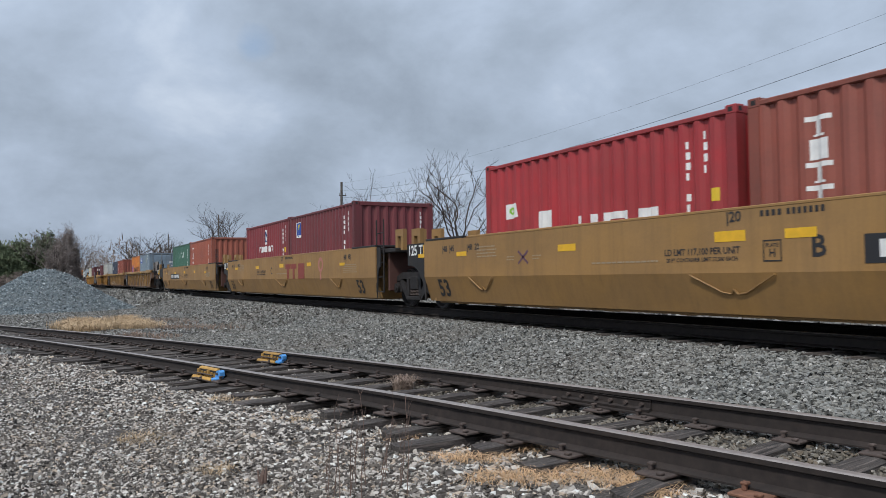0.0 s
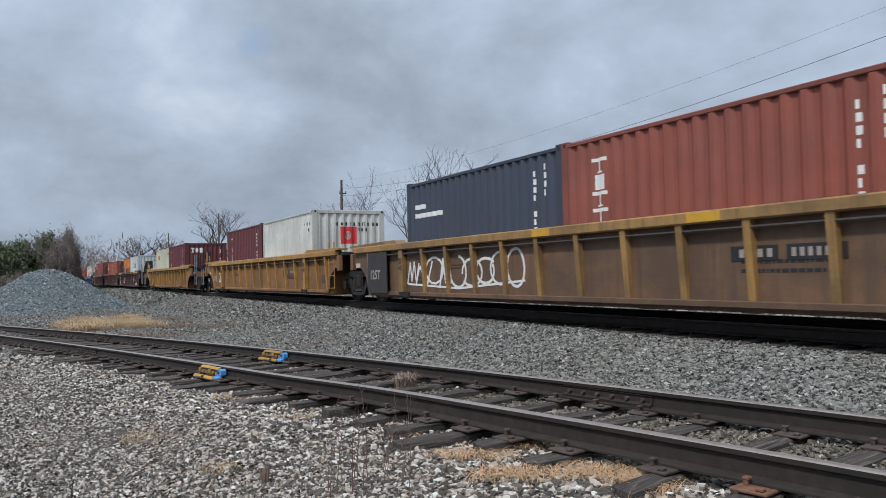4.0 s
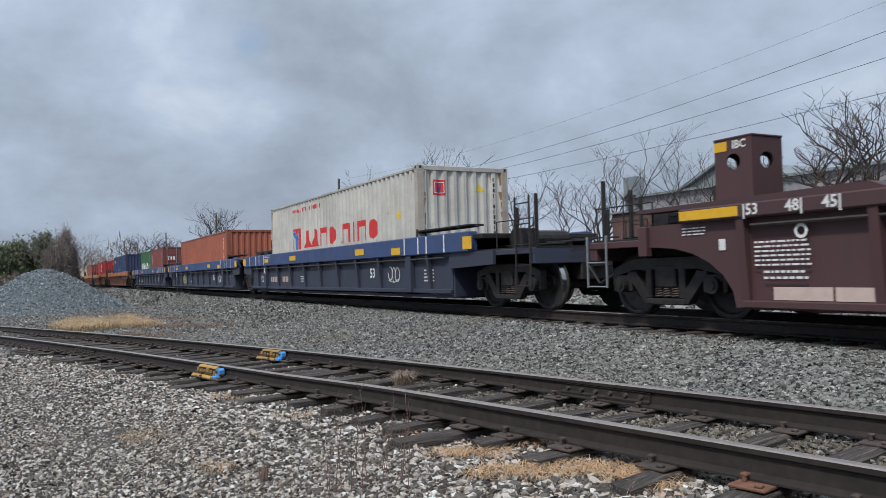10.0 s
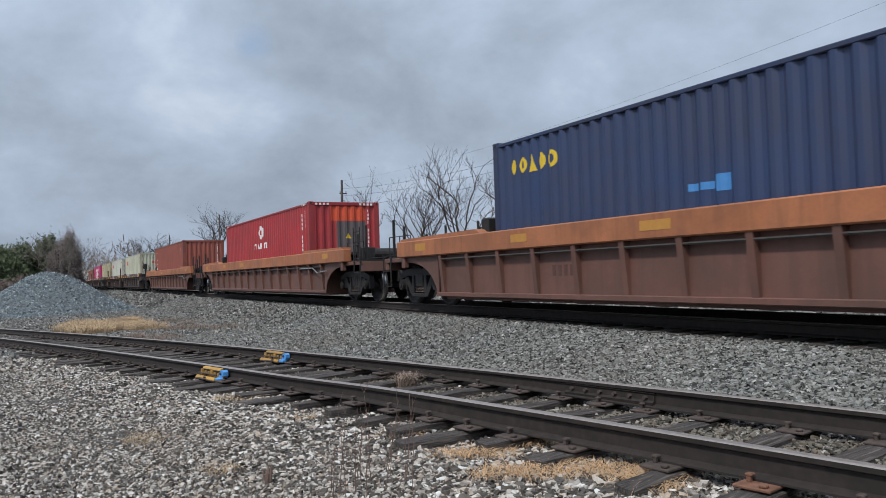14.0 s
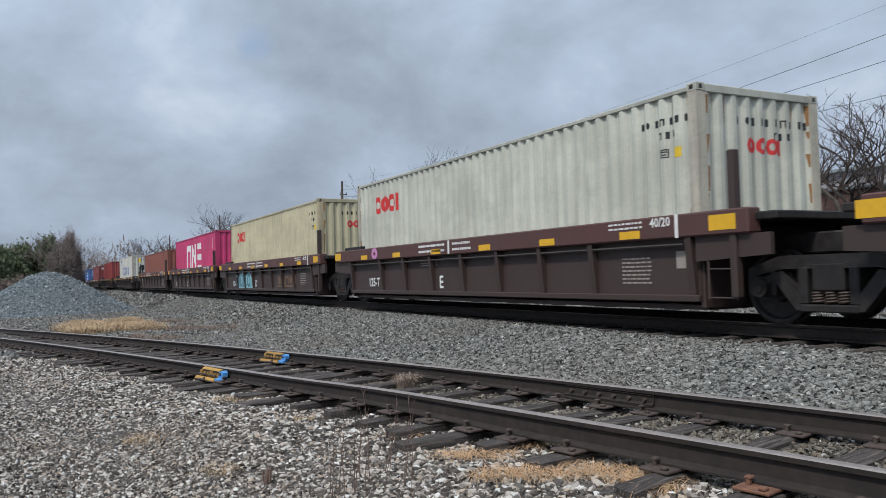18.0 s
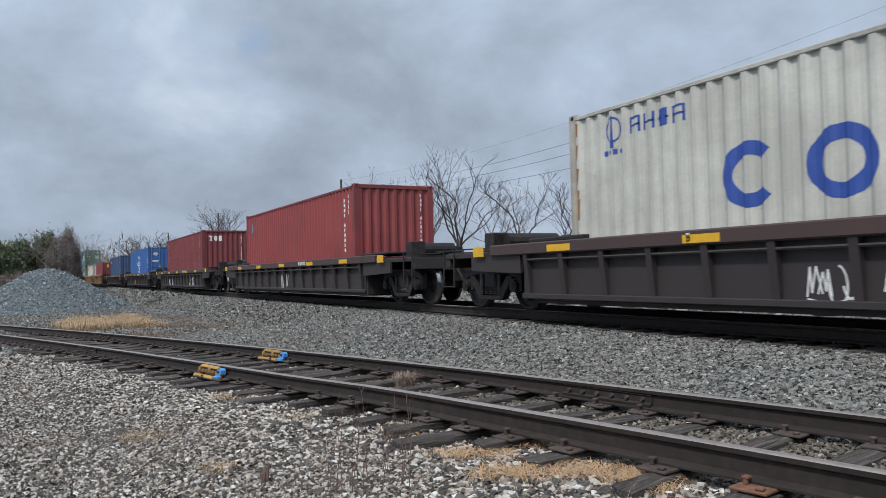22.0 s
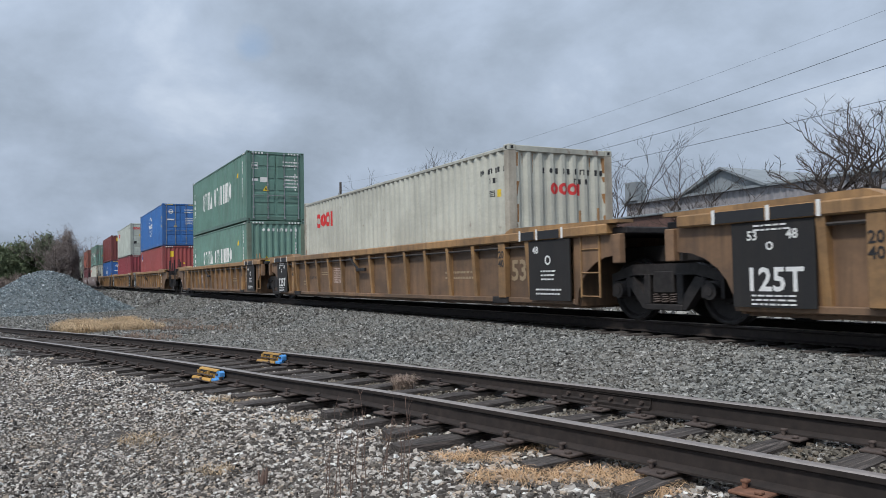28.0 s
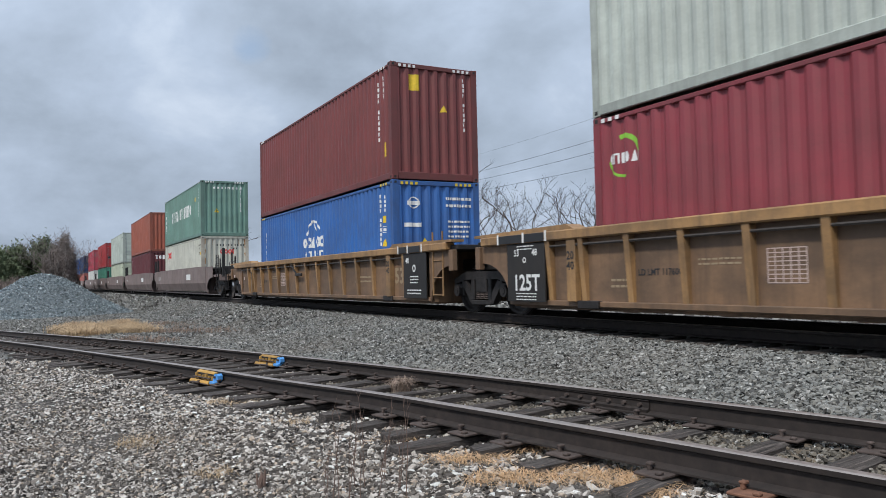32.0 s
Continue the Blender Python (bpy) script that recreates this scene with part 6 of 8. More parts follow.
        side(row("snesai", tail + 0.32, tail + 0.98, top - 0.62, top - 0.46, 0.10), INK_WHITE)
        poly_marks(ring(tail + 0.66, top - 0.52, 0.27, 0.34, 14, 0.1, 1.9, 1.0) + ring(tail + 0.64, top - 0.52, 0.27, 0.31, 14, 3.3, 4.9, 1.1), ob, INK_GREEN, y)
        end([(-0.35, -0.15, 0.9, 1.1)], INK_YELLOW)
    elif mark == "stick":
        end([(-0.72, -0.42, top - 0.52, top - 0.12)], INK_YELLOW)
        poly_marks(triangle(0.25, top - 1.0, 0.1), ob, INK_YELLOW, 0, "end", xe)
        side([(h2 - 0.55, h2 - 0.36, 0.60, 0.95)], INK_YELLOW)


def holed_plate(x, z, w, h, hx, hz, up):
    """Corners of a plate with an oval hole: pairs (inner, outer) round the hole."""
    n, cz = 20, z + h * up
    out = []
    for q in range(n):
        c, s = math.cos(6.2832 * q / n), math.sin(6.2832 * q / n)
        t = min(w / 2 / max(abs(c), 1e-6), (z + h - cz if s > 0 else cz - z) / max(abs(s), 1e-6))
        out.append(((x + hx * c, cz + hz * s), (x + c * t, cz + s * t)))
    corners = [(x + a * w / 2, b) for a, b in ((1, z + h), (-1, z + h), (-1, z), (1, z))]
    for k, p in enumerate(corners):
        j = min(range(n), key=lambda q: (out[q][1][0] - p[0]) ** 2 + (out[q][1][1] - p[1]) ** 2)
        out[j] = (out[j][0], p)
    return out


def plate_mesh(pairs, lo, hi, along_y=True):
    """One connected plate from holed_plate's corners, between lo and hi across it."""
    b, n = Mesh(), len(pairs)
    for (i, o) in pairs:
        for p in (i, o):
            for d in (lo, hi):
                b.v.append((p[0], d, p[1]) if along_y else (d, p[0], p[1]))
    for q in range(n):
        a, c = q * 4, (q + 1) % n * 4
        b.face(a, a + 2, c + 2, c)
        b.face(a + 3, a + 1, c + 1, c + 3)
        b.face(a + 1, a, c, c + 1)
        b.face(a + 2, a + 3, c + 3, c + 2)
    return b


def bracket(car, material, x, yy, w, h, z, holes):
    """A hollow stacking bracket on a car's end: plates with oval holes, or an open portal."""
    if holes:
        ob = plate_mesh(holed_plate(x, z, w, h, w * 0.19, h * 0.13, 0.64), yy - 0.272, yy - 0.25).make("stacking_bracket", material, car)
        plate_mesh(holed_plate(x, z, w, h, w * 0.19, h * 0.13, 0.64), yy + 0.25, yy + 0.272).make("back_plate", material, ob)
        plate_mesh(holed_plate(yy, z, 0.498, h, 0.12, h * 0.13, 0.64), x + w / 2 - 0.024, x + w / 2 - 0.002, False).make("end_plate", material, ob)
        plate_mesh(holed_plate(yy, z, 0.498, h, 0.12, h * 0.13, 0.64), x - w / 2 + 0.002, x - w / 2 + 0.024, False).make("end_plate", material, ob)
        Mesh().cbox(x - w / 2 - 0.01, x + w / 2 + 0.01, yy - 0.282, yy + 0.282, z + h, z + h + 0.025, 0.006).make("cap", material, ob)
        bars([(x - w / 2, x - w / 2 + 0.2, z + h - 0.14, z + h - 0.02)], ob, YELLOW, yy - 0.274, name="reflector")
        lettering("IBC", 0.10, INK_WHITE, ob, x + 0.10, z + h - 0.08, yy - 0.277)
        return
    for py in (yy - 0.26, yy + 0.26):
        a, c = x - w / 2, x + w / 2
        b = Mesh().prism([(a, z), (a + 0.13, z), (a + 0.13, z + h - 0.17), (c - 0.13, z + h - 0.17), (c - 0.13, z), (c, z), (c, z + h), (a, z + h)], py - 0.05, py + 0.05)
        b.make("stacking_bracket", material, car)


def dress_car(car, kind, back, lead, back_end, lead_end, i):
    k = KINDS[kind]
    eb, el = {"a": 1.6, "c": 3.65}[back_end], {"a": 1.6, "c": 3.65}[lead_end]
    x0, x1 = back + eb, lead - el
    c0, c1, foot = k["c0"], k["c1"], k["foot"]
    yc = -1.531            # face of the chord
    yw = -1.381            # face of the web
    chord_m, web_m = paint(k["chord"], 0.55, k["dirt"], k["rust"]), paint(k["web"], 0.6, k["dirt"], k["rust"])
    on_chord = lambda rects, m: bars(rects, car, m, yc)
    on_web = lambda rects, m, label="": bars(rects, car, m, yw, label=label)
    if kind == "smooth":
        ys = -1.501
        bars([(x1 - 2.3, x1 - 1.9, 1.06, 1.14), (x0 + 1.2, x0 + 1.6, 1.12, 1.21), (x0 + 4.58, x0 + 5.04, 1.10, 1.21), (x0 + 7.82, x0 + 8.29, 1.10, 1.23), (x1 - 5.2, x1 - 4.8, 1.10, 1.21)], car, YELLOW, ys, name="reflector")
        bars(text_lines(x1 - 2.0, x1 - 1.0, 0.85, 1.10, 5, i) + text_lines(x0 + 2.0, x0 + 2.7, 1.06, 1.30, 4, i + 1) + text_lines(x1 - 8.6, x1 - 7.2, 0.86, 0.92, 1, i + 5), car, INK_TAN, ys)
        for xx in (x0 + 0.55, x1 - 0.9):
            lettering("53", 0.36, INK_BLACK, car, xx, 0.47, -1.428).rotation_euler.rotate_axis("X", radians(17.4))
        lettering("|48  |45", 0.12, INK_BLACK, car, x0 + 0.85, 1.28, ys - 0.002)
        lettering("|40  20", 0.12, INK_BLACK, car, x0 + 1.85, 1.28, ys - 0.002)
        lettering("48|  45|", 0.13, INK_BLACK, car, x1 - 1.7, 1.28, ys - 0.002)
        lettering("|20", 0.13, INK_BLACK, car, x0 + 8.12, 1.39, ys - 0.002)
        lm = x0 + (7.58, 5.40, 8.50)[i]
        lettering("LD LMT 117,100 PER UNIT", 0.085, INK_BLACK, car, lm, 0.99, ys - 0.002, squeeze=0.92)
        lettering("20 FT CONTAINER LIMIT 57,500 EACH", 0.05, INK_BLACK, car, lm, 0.89, ys - 0.002)
        lettering({0: "B", 1: "C", 2: "A"}[i], 0.24, INK_BLACK, car, x0 + (9.25, 6.80, 6.88)[i], 0.99, ys - 0.002)
        if i != 1:
            xb = x0 + (8.66, 7.51)[i // 2]
            bars(ring_box(xb, 0.97, 0.125), car, INK_BLACK, ys)
            lettering("PLATE", 0.045, INK_BLACK, car, xb, 1.03, ys - 0.002)
            lettering("H", 0.09, INK_BLACK, car, xb, 0.94, ys - 0.002)
        bars(row("eeee", x0 + 8.50, x0 + 8.80, 1.37, 1.44, 0.35) + row("eeeeeee", x0 + 8.86, x0 + 9.34, 1.37, 1.44, 0.35), car, INK_BLACK, ys)
        if i == 1:
            bars([(x0 + 8.53, x0 + 9.13, 1.04, 1.20), (x0 + 8.74, x0 + 8.93, 0.72, 1.04), (x0 + 9.17, x0 + 9.77, 1.04, 1.20), (x0 + 9.37, x0 + 9.56, 0.72, 1.04), (x0 + 9.95, x0 + 10.6, 0.72, 1.20)], car, flat("faded_red", (0.24, 0.045, 0.03)), ys - 0.002)
        else:
            xp = x0 + (9.77, 3.12)[i // 2]
            bars([(xp, xp + 3.22, 0.80, 1.10)], car, INK_BLACK, ys)
            bars(row("eeee", xp + 0.14, xp + 1.06, 0.86, 1.04, 0.3) + row("eeeeee", xp + 1.45, xp + 2.98, 0.86, 1.04, 0.3), car, INK_WHITE, ys - 0.004)
        if i == 1:
            poly_marks(ring(x1 - 3.9, 1.12, 0.12, 0.22, 18) + stroke([(x1 - 3.9, 0.92), (x1 - 3.9, 0.68)], 0.1), car, flat("faded_rose", (0.42, 0.16, 0.12)), ys, label="faded red round emblem")
        if i == 0:
            poly_marks(stroke([(x0 + 3.42, 0.93), (x0 + 3.72, 1.15)], 0.04) + stroke([(x0 + 3.42, 1.15), (x0 + 3.72, 0.93)], 0.04), car, flat("faded_purple", (0.11, 0.05, 0.08)), ys)
            bars(text_lines(x0 + 3.05, x0 + 3.3, 0.98, 1.08, 2, 3) + text_lines(x0 + 3.85, x0 + 4.1, 0.98, 1.08, 2, 4), car, INK_TAN, ys)
        # lever rods welded to the sloping foot
        for xa, wide in ((x0 + 7.4, 1.3), (x0 + 1.7, 0.85), (x1 - 3.0, 0.85)):
            rod = Mesh()
            for q in (0, 1):
                pts = [(0.0, 0.70), (0.36, 0.48), (0.46, 0.46), (0.5, 0.52)]
                pts = [(xa + (a if q == 0 else 1 - a) * wide, -1.525 + (0.72 - b) * 0.36, b) for a, b in pts]
                for p0, p1 in zip(pts, pts[1:]):
                    rod.tube(p0, p1, 0.012, n=5)
            rod.make("lever_rod", web_m, car)
        # black ends
        ye = -1.471
        lettering("125 T", 0.22, INK_WHITE, car, back + 0.85, 1.30, ye - 0.002)
        bars([(back + 1.25, back + 1.6, 1.22, 1.42), (back + 1.0, back + 1.6, 1.14, 1.22)], car, YELLOW, ye, name="reflector")
        bars([(back + 1.4, back + 1.6, 0.84, 1.04)], car, INK_WHITE, ye)
        bars([(lead - 1.68, lead - 1.48, 1.15, 1.33), (lead - 1.68, lead - 1.48, 0.88, 1.06)], car, YELLOW, ye, name="reflector")
        thing_ladder(car, STEEL, lead - 0.95, 1, 0.35, 2.15)
        Mesh().cbox(lead - 1.05, lead - 0.95, -1.30, 1.30, 0.40, 1.42, 0.01).make("end_wall", paint((0.12, 0.045, 0.035), 0.65, 0.4, 0.3), car, "red-brown end wall")
        for yy in (-1.0, 1.0):
            bracket(car, web_m, back + 0.55, yy, 0.44, 0.34, c1 + 0.0, False)
            bracket(car, web_m, lead - 0.35, yy, 0.44, 0.50, 1.36, False)
        Mesh().cbox(*sorted((x0 - 0.2, x0 + 1.4)), -1.49, 1.49, c1, c1 + 0.05, 0.01).make("deck_plate", BLACK_PAINT, car)
        Mesh().cbox(*sorted((x1 - 1.4, x1 + 0.2)), -1.49, 1.49, c1, c1 + 0.05, 0.01).make("deck_plate", BLACK_PAINT, car)
    elif kind == "maroon":
        tail_c = back_end == "c"
        on_chord([(x0 - 0.87, x0 + 0.07, c0 + 0.03, c1 - 0.03) if tail_c else (x0 + 0.40, x0 + 0.86, c0 + 0.03, c1 - 0.03), (x0 + 2.0, x0 + 3.2, c0 + 0.03, c1 - 0.03), (x0 + 7.2, x0 + 7.7, c0 + 0.03, c1 - 0.05), (x1 - 0.55, x1 - 0.15, c0 + 0.03, c1 - 0.03), (x1 - 1.9, x1 - 1.1, c0 + 0.03, c1 - 0.03), (x1 - 5.0, x1 - 4.4, c0 + 0.03, c1 - 0.05)], YELLOW)
        for words, at in (("|53", 0.25), ("48|", 0.84), ("45|", 1.30)) if tail_c else (("|53", 0.24), ("|48", 1.06), ("|45", 1.52)):
            lettering(words, 0.13, INK_WHITE, car, x0 + at, (c0 + c1) / 2, yc - 0.003)
        lettering("45|  48", 0.13, INK_WHITE, car, x1 - 2.3, (c0 + c1) / 2, yc - 0.003)
        lettering("53|", 0.13, INK_WHITE, car, x1 - 0.8, (c0 + c1) / 2, yc - 0.003)
        if tail_c:
            bars(text_lines(x0 + 0.22, x0 + 0.97, 0.68, 1.0, 6, i) + text_lines(x0 + 0.34, x0 + 0.92, 0.52, 0.66, 2, i + 7) + text_lines(x0 - 0.92, x0 - 0.52, 1.10, 1.22, 3, i + 2) + [(x0 - 0.31, x0 - 0.21, 0.90, 1.04)], car, INK_WHITE, yw - 0.06)
            poly_marks(ring(x0 + 0.85, 1.08, 0.05, 0.085, 14), car, INK_WHITE, yw - 0.06)
        else:
            lettering("125T", 0.28, INK_WHITE, car, x0 + 0.63, 0.60, yw - 0.004, squeeze=0.95)
            bars(text_lines(x0 + 0.26, x0 + 0.66, 0.98, 1.2, 4, i) + text_lines(x0 + 0.24, x0 + 1.08, 0.84, 0.92, 1, i + 2), car, INK_WHITE, yw - 0.003)
            poly_marks(ring(x0 + 0.86, 1.1, 0.06, 0.10, 14), car, INK_WHITE, yw - 0.003)
        lettering("53", 0.32, INK_WHITE, car, x1 - 1.20, 0.78, yw - 0.004)
        bars([(x0 + 0.42, x0 + 1.17, 0.30, 0.45), (x0 + 1.20, x0 + 1.9, 0.30, 0.45), (x1 - 2.7, x1 - 2.3, 0.32, 0.5), (x1 - 2.1, x1 - 1.3, 0.32, 0.5), (x1 - 1.15, x1 - 0.4, 0.32, 0.5)], car, INK_BUFF, yw - 0.003)
        bars(text_lines(x1 - 0.95, x1 - 0.35, 0.55, 0.95, 6, i + 3), car, INK_WHITE, yw - 0.003)
        poly_marks(ring(x1 - 0.33, 1.08, 0.04, 0.075, 14) + ring(x1 - 0.66, 1.08, 0.04, 0.075, 14), car, INK_WHITE, yw - 0.003)
        for q in range(4):
            xm = x1 - 2.25 - 0.98 * q
            lean = lambda poly: [(a + (b - 0.8) * 0.3, b) for a, b in poly]
            poly_marks([lean([(p[0], p[2]), (p[1], p[2]), (p[1], p[3]), (p[0], p[3])]) if not isinstance(p, list) else lean(p) for p in glyphs("esne"[q], xm - 0.24, 0.84, 0.46, 0.25, 0.2, 0.0, 0.3)] + [lean([(xm - 0.36, 0.70), (xm + 0.32, 0.70), (xm + 0.32, 0.78), (xm - 0.36, 0.78)])], car, INK_WHITE, yw - 0.003)
        bars(text_lines(x1 - 2.85, x1 - 2.4, 0.6, 0.84, 2, i + 9), car, INK_WHITE, yw - 0.003)
        lettering({7: "A", 8: "C", 9: "B"}[i], 0.26, INK_WHITE, car, x0 + 8.75, 0.92, yw - 0.003)
        bars([(x0 + 5.5, x0 + 5.98, 0.78, 0.94)] + text_lines(x0 + 2.6, x0 + 3.1, 0.6, 1.0, 4, i + 4), car, INK_WHITE, yw)
        if i == 7:
            poly_marks(scrawl(5, x0 + 3.2, x0 + 5.6, 0.5, 0.95, 6, 0.045), car, INK_WHITE, yw - 0.004, label="white sprayed scrawl")
        if back_end == "a":
            for yy in (-0.95, 0.95):
                bracket(car, web_m, back + 0.33, yy, 0.31, 1.20, 1.40, True)
        else:
            bracket(car, web_m, x0 - 0.24, -0.95, 0.58, 0.80, c1 + 0.04, True)
        if lead_end == "a":
            thing_ladder(car, GALV, lead - 0.85, 1, 0.3, 1.75)
            for yy in (-0.95, 0.95):
                bracket(car, web_m, lead - 0.45, yy, 0.29, 1.12, 1.40, True)
        else:
            bracket(car, STEEL, lead - 1.15, -0.9, 0.42, 1.05, 1.14, True)
    elif kind in ("tan", "yellow", "brown"):
        old = kind != "tan"
        yp = yw - 0.126
        if not old:
            for a, b in ((x0 - 0.02, x0 + 1.1),) * (back_end == "a") + ((x1 - 1.15, x1 - 0.02),) * (lead_end == "a"):
                Mesh().box(a, b, yw - 0.122, yw - 0.10, foot + 0.06, c0 - 0.01).make("black_panel", BLACK_PAINT, car, "black-painted panel with white stencils")
            if back_end == "a":
                lettering("125T", 0.27, INK_WHITE, car, x0 + 0.56, 0.60, yp)
                lettering("53         48", 0.11, INK_WHITE, car, x0 + 0.55, 1.12, yp)
                bars(text_lines(x0 + 0.3, x0 + 0.8, 1.16, 1.26, 2, i), car, INK_WHITE, yp)
                poly_marks(ring(x0 + 0.52, 1.0, 0.03, 0.05, 12), car, INK_WHITE, yp)
            lettering("48", 0.12, INK_WHITE, car, x1 - 0.95, 1.12, yp)
            bars((text_lines(x0 + 0.25, x0 + 0.85, 0.30, 0.45, 3, i) if back_end == "a" else []) + text_lines(x1 - 0.95, x1 - 0.25, 0.36, 0.5, 2, i + 1) + text_lines(x1 - 0.8, x1 - 0.4, 0.6, 0.8, 3, i + 2), car, INK_WHITE, yp)
            poly_marks(ring(x1 - 0.6, 0.95, 0.05, 0.08, 12), car, INK_WHITE, yp)
            on_chord([(x0 + q, x0 + q + 0.05, c0, c1 + 0.02) for q in (-0.3, 0.5, 1.15) if back_end == "a"] + [(x1 - q, x1 - q + 0.05, c0, c1 + 0.02) for q in (0.2, 0.9, 1.4) if lead_end == "a"], INK_WHITE)
            on_chord([(x0 - 0.25, x0 + 0.48, c0 + 0.01, c1 - 0.01), (x0 + 0.56, x0 + 1.13, c0 + 0.01, c1 - 0.01)] * (back_end == "a") + [(x1 - 1.34, x1 - 0.95, c0 + 0.01, c1 - 0.01), (x1 - 0.84, x1 - 0.25, c0 + 0.01, c1 - 0.01)] * (lead_end == "a"), INK_BLACK)
            if back_end == "c":
                bars([(x0 - 1.32, x0 - 1.12, 0.92, 1.03), (x0 + 0.41, x0 + 0.53, 0.81, 0.92), (x0 - 0.44, x0 - 0.34, 0.66, 0.78)], car, INK_BUFF, yw - 0.06)
                bars(ring_box(x0 + 1.1, 0.66, 0.13), car, INK_BLACK, yw - 0.004)
        else:
            lettering("125T", 0.22, INK_DULL, car, x0 + 0.55, 0.72, yp)
            on_chord([(x0 + 7.45, x0 + 7.95, c0 + 0.02, c1 - 0.02), (x0 + 10.95, x0 + 11.5, c0 + 0.02, c1 - 0.02)] if kind == "brown" else [(x0 + 0.1, x0 + 0.5, c0 + 0.03, c1 - 0.03)], flat("worn_yellow", (0.56, 0.31, 0.03)))
            if kind == "brown" and back_end == "a":
                Mesh().box(x0 + 0.08, x0 + 1.25, yw - 0.122, yw - 0.10, foot + 0.06, c0 - 0.01).make("black_panel", paint((0.035, 0.034, 0.038), 0.7, 0.5, 0.3), car, "sooty black panel with a faint white stencil")
            a = x1 - 4.70 if kind == "yellow" else x1 - 4.55
            bars([(a, a + 1.62, 0.72, 0.98)] if kind == "yellow" else [(a, a + 0.68, 0.80, 0.98), (a + 0.80, a + 1.55, 0.80, 0.98)], car, flat("stencil_brown", (0.085, 0.048, 0.030)) if kind == "yellow" else INK_BLACK, yw - 0.006)
            if kind == "yellow":
                bars([(x1 - 0.62, x1 - 0.26, 0.52, 0.76)], car, flat("stencil_brown", (0.085, 0.048, 0.030)), yw - 0.006)
            bars(row("eeee", a + 0.12, a + 0.62, 0.84, 0.94, 0.4) + row("eeeeee", a + 0.86, a + 1.46, 0.84, 0.94, 0.4), car, INK_DULL if kind == "brown" else INK_TAN, yw - 0.01)
            bars([(x0 - 0.9, x0 - 0.6, 0.92, 1.04)], car, INK_BUFF, -1.433)
        near_post = 2.03 if old else 1.79
        lettering("20", 0.13, INK_BLACK, car, x0 + near_post, 1.03, yp)
        lettering("40", 0.13, INK_BLACK, car, x0 + near_post, 0.87, yp)
        lettering("20", 0.13, INK_BLACK, car, x1 - 2.03, 1.08, yp)
        lettering("40", 0.13, INK_BLACK, car, x1 - 2.03, 0.92, yp)
        lettering("53", 0.36, INK_TAN if not old else INK_BLACK, car, x1 - 1.63 if not old else x1 - 2.36, 0.78, yw - 0.006)
        Mesh().cbox(x0 + near_post - 0.11, x0 + near_post + 0.11, yw - 0.122, yw, foot + 0.08, c0, 0.01).make("jack_post", chord_m, car)
        Mesh().cbox(x1 - 2.14, x1 - 1.92, yw - 0.122, yw, foot + 0.08, c0, 0.01).make("jack_post", chord_m, car)
        Mesh().cbox(x0 + 1.9, x0 + 2.4, -1.48, -1.38, foot - 0.02, foot + 0.1, 0.01).make("jack_pad", STEEL, car)
        Mesh().cbox(x1 - 2.4, x1 - 1.9, -1.48, -1.38, foot - 0.02, foot + 0.1, 0.01).make("jack_pad", STEEL, car)
        grid = [(x0 + 5.35, x0 + 5.88, 0.58 + q * 0.05, 0.592 + q * 0.05) for q in range(9)] + [(x0 + 5.35 + q * 0.104, x0 + 5.364 + q * 0.104, 0.58, 0.99) for q in range(6)]
        if not old:
            on_web(grid, INK_BUFF, "pale printed grid label")
            lettering("LD LMT 117600", 0.09, INK_BLACK, car, x0 + 3.6, 0.74, yw - 0.003)
            Mesh().tube((x0 + 6.95, -1.5, 1.24), (x0 + 7.5, -1.5, 0.95), 0.03, n=6).cbox(x0 + 7.4, x0 + 8.0, -1.53, -1.46, 0.88, 0.97, 0.015).make("release_lever", STEEL, car)
        on_web(text_lines(x0 + 2.6, x0 + 3.1, 0.5, 0.68, 2, i + 3) + text_lines(x0 + 4.3, x0 + 5.0, 0.8, 0.92, 2, i + 6) + text_lines(x1 - 4.4, x1 - 3.2, 0.62, 0.84, 2, i + 8), INK_TAN if not old else INK_BLACK)
        if kind == "brown" and i == 4:
            poly_marks(scrawl(3, x0 + 2.2, x0 + 7.0, 0.42, 1.12, 9, 0.06), car, INK_WHITE, yw - 0.004, label="white sprayed scrawl")
        if i == 5:
            poly_marks(scrawl(4, x0 + 0.4, x0 + 1.9, 0.55, 0.95, 5, 0.05), car, INK_WHITE, yw - 0.004, label="white sprayed scrawl")
        if i == 3:
            poly_marks(scrawl(6, x0 + 5.3, x0 + 13.1, 0.98, 1.17, 11, 0.022), car, INK_BUFF, yw - 0.008, label="pale chalk scrawl")
        if lead_end == "a":
            thing_ladder(car, chord_m, lead - 0.95, 1, 0.35, 1.7)
    elif kind == "blue":
        on_chord([(x0 - 1.0, x0 - 0.55, c0 + 0.06, c1 - 0.08), (x0 + 2.22, x0 + 2.72, c0 + 0.11, c0 + 0.25), (x0 + 5.3, x0 + 5.95, c0 + 0.11, c0 + 0.26), (x1 - 5.0, x1 - 4.4, c0 + 0.1, c1 - 0.14), (x1 - 2.7, x1 - 2.2, c0 + 0.04, c0 + 0.2), (x1 + 0.7, x1 + 1.05, c0 + 0.05, c1 - 0.1)], YELLOW)
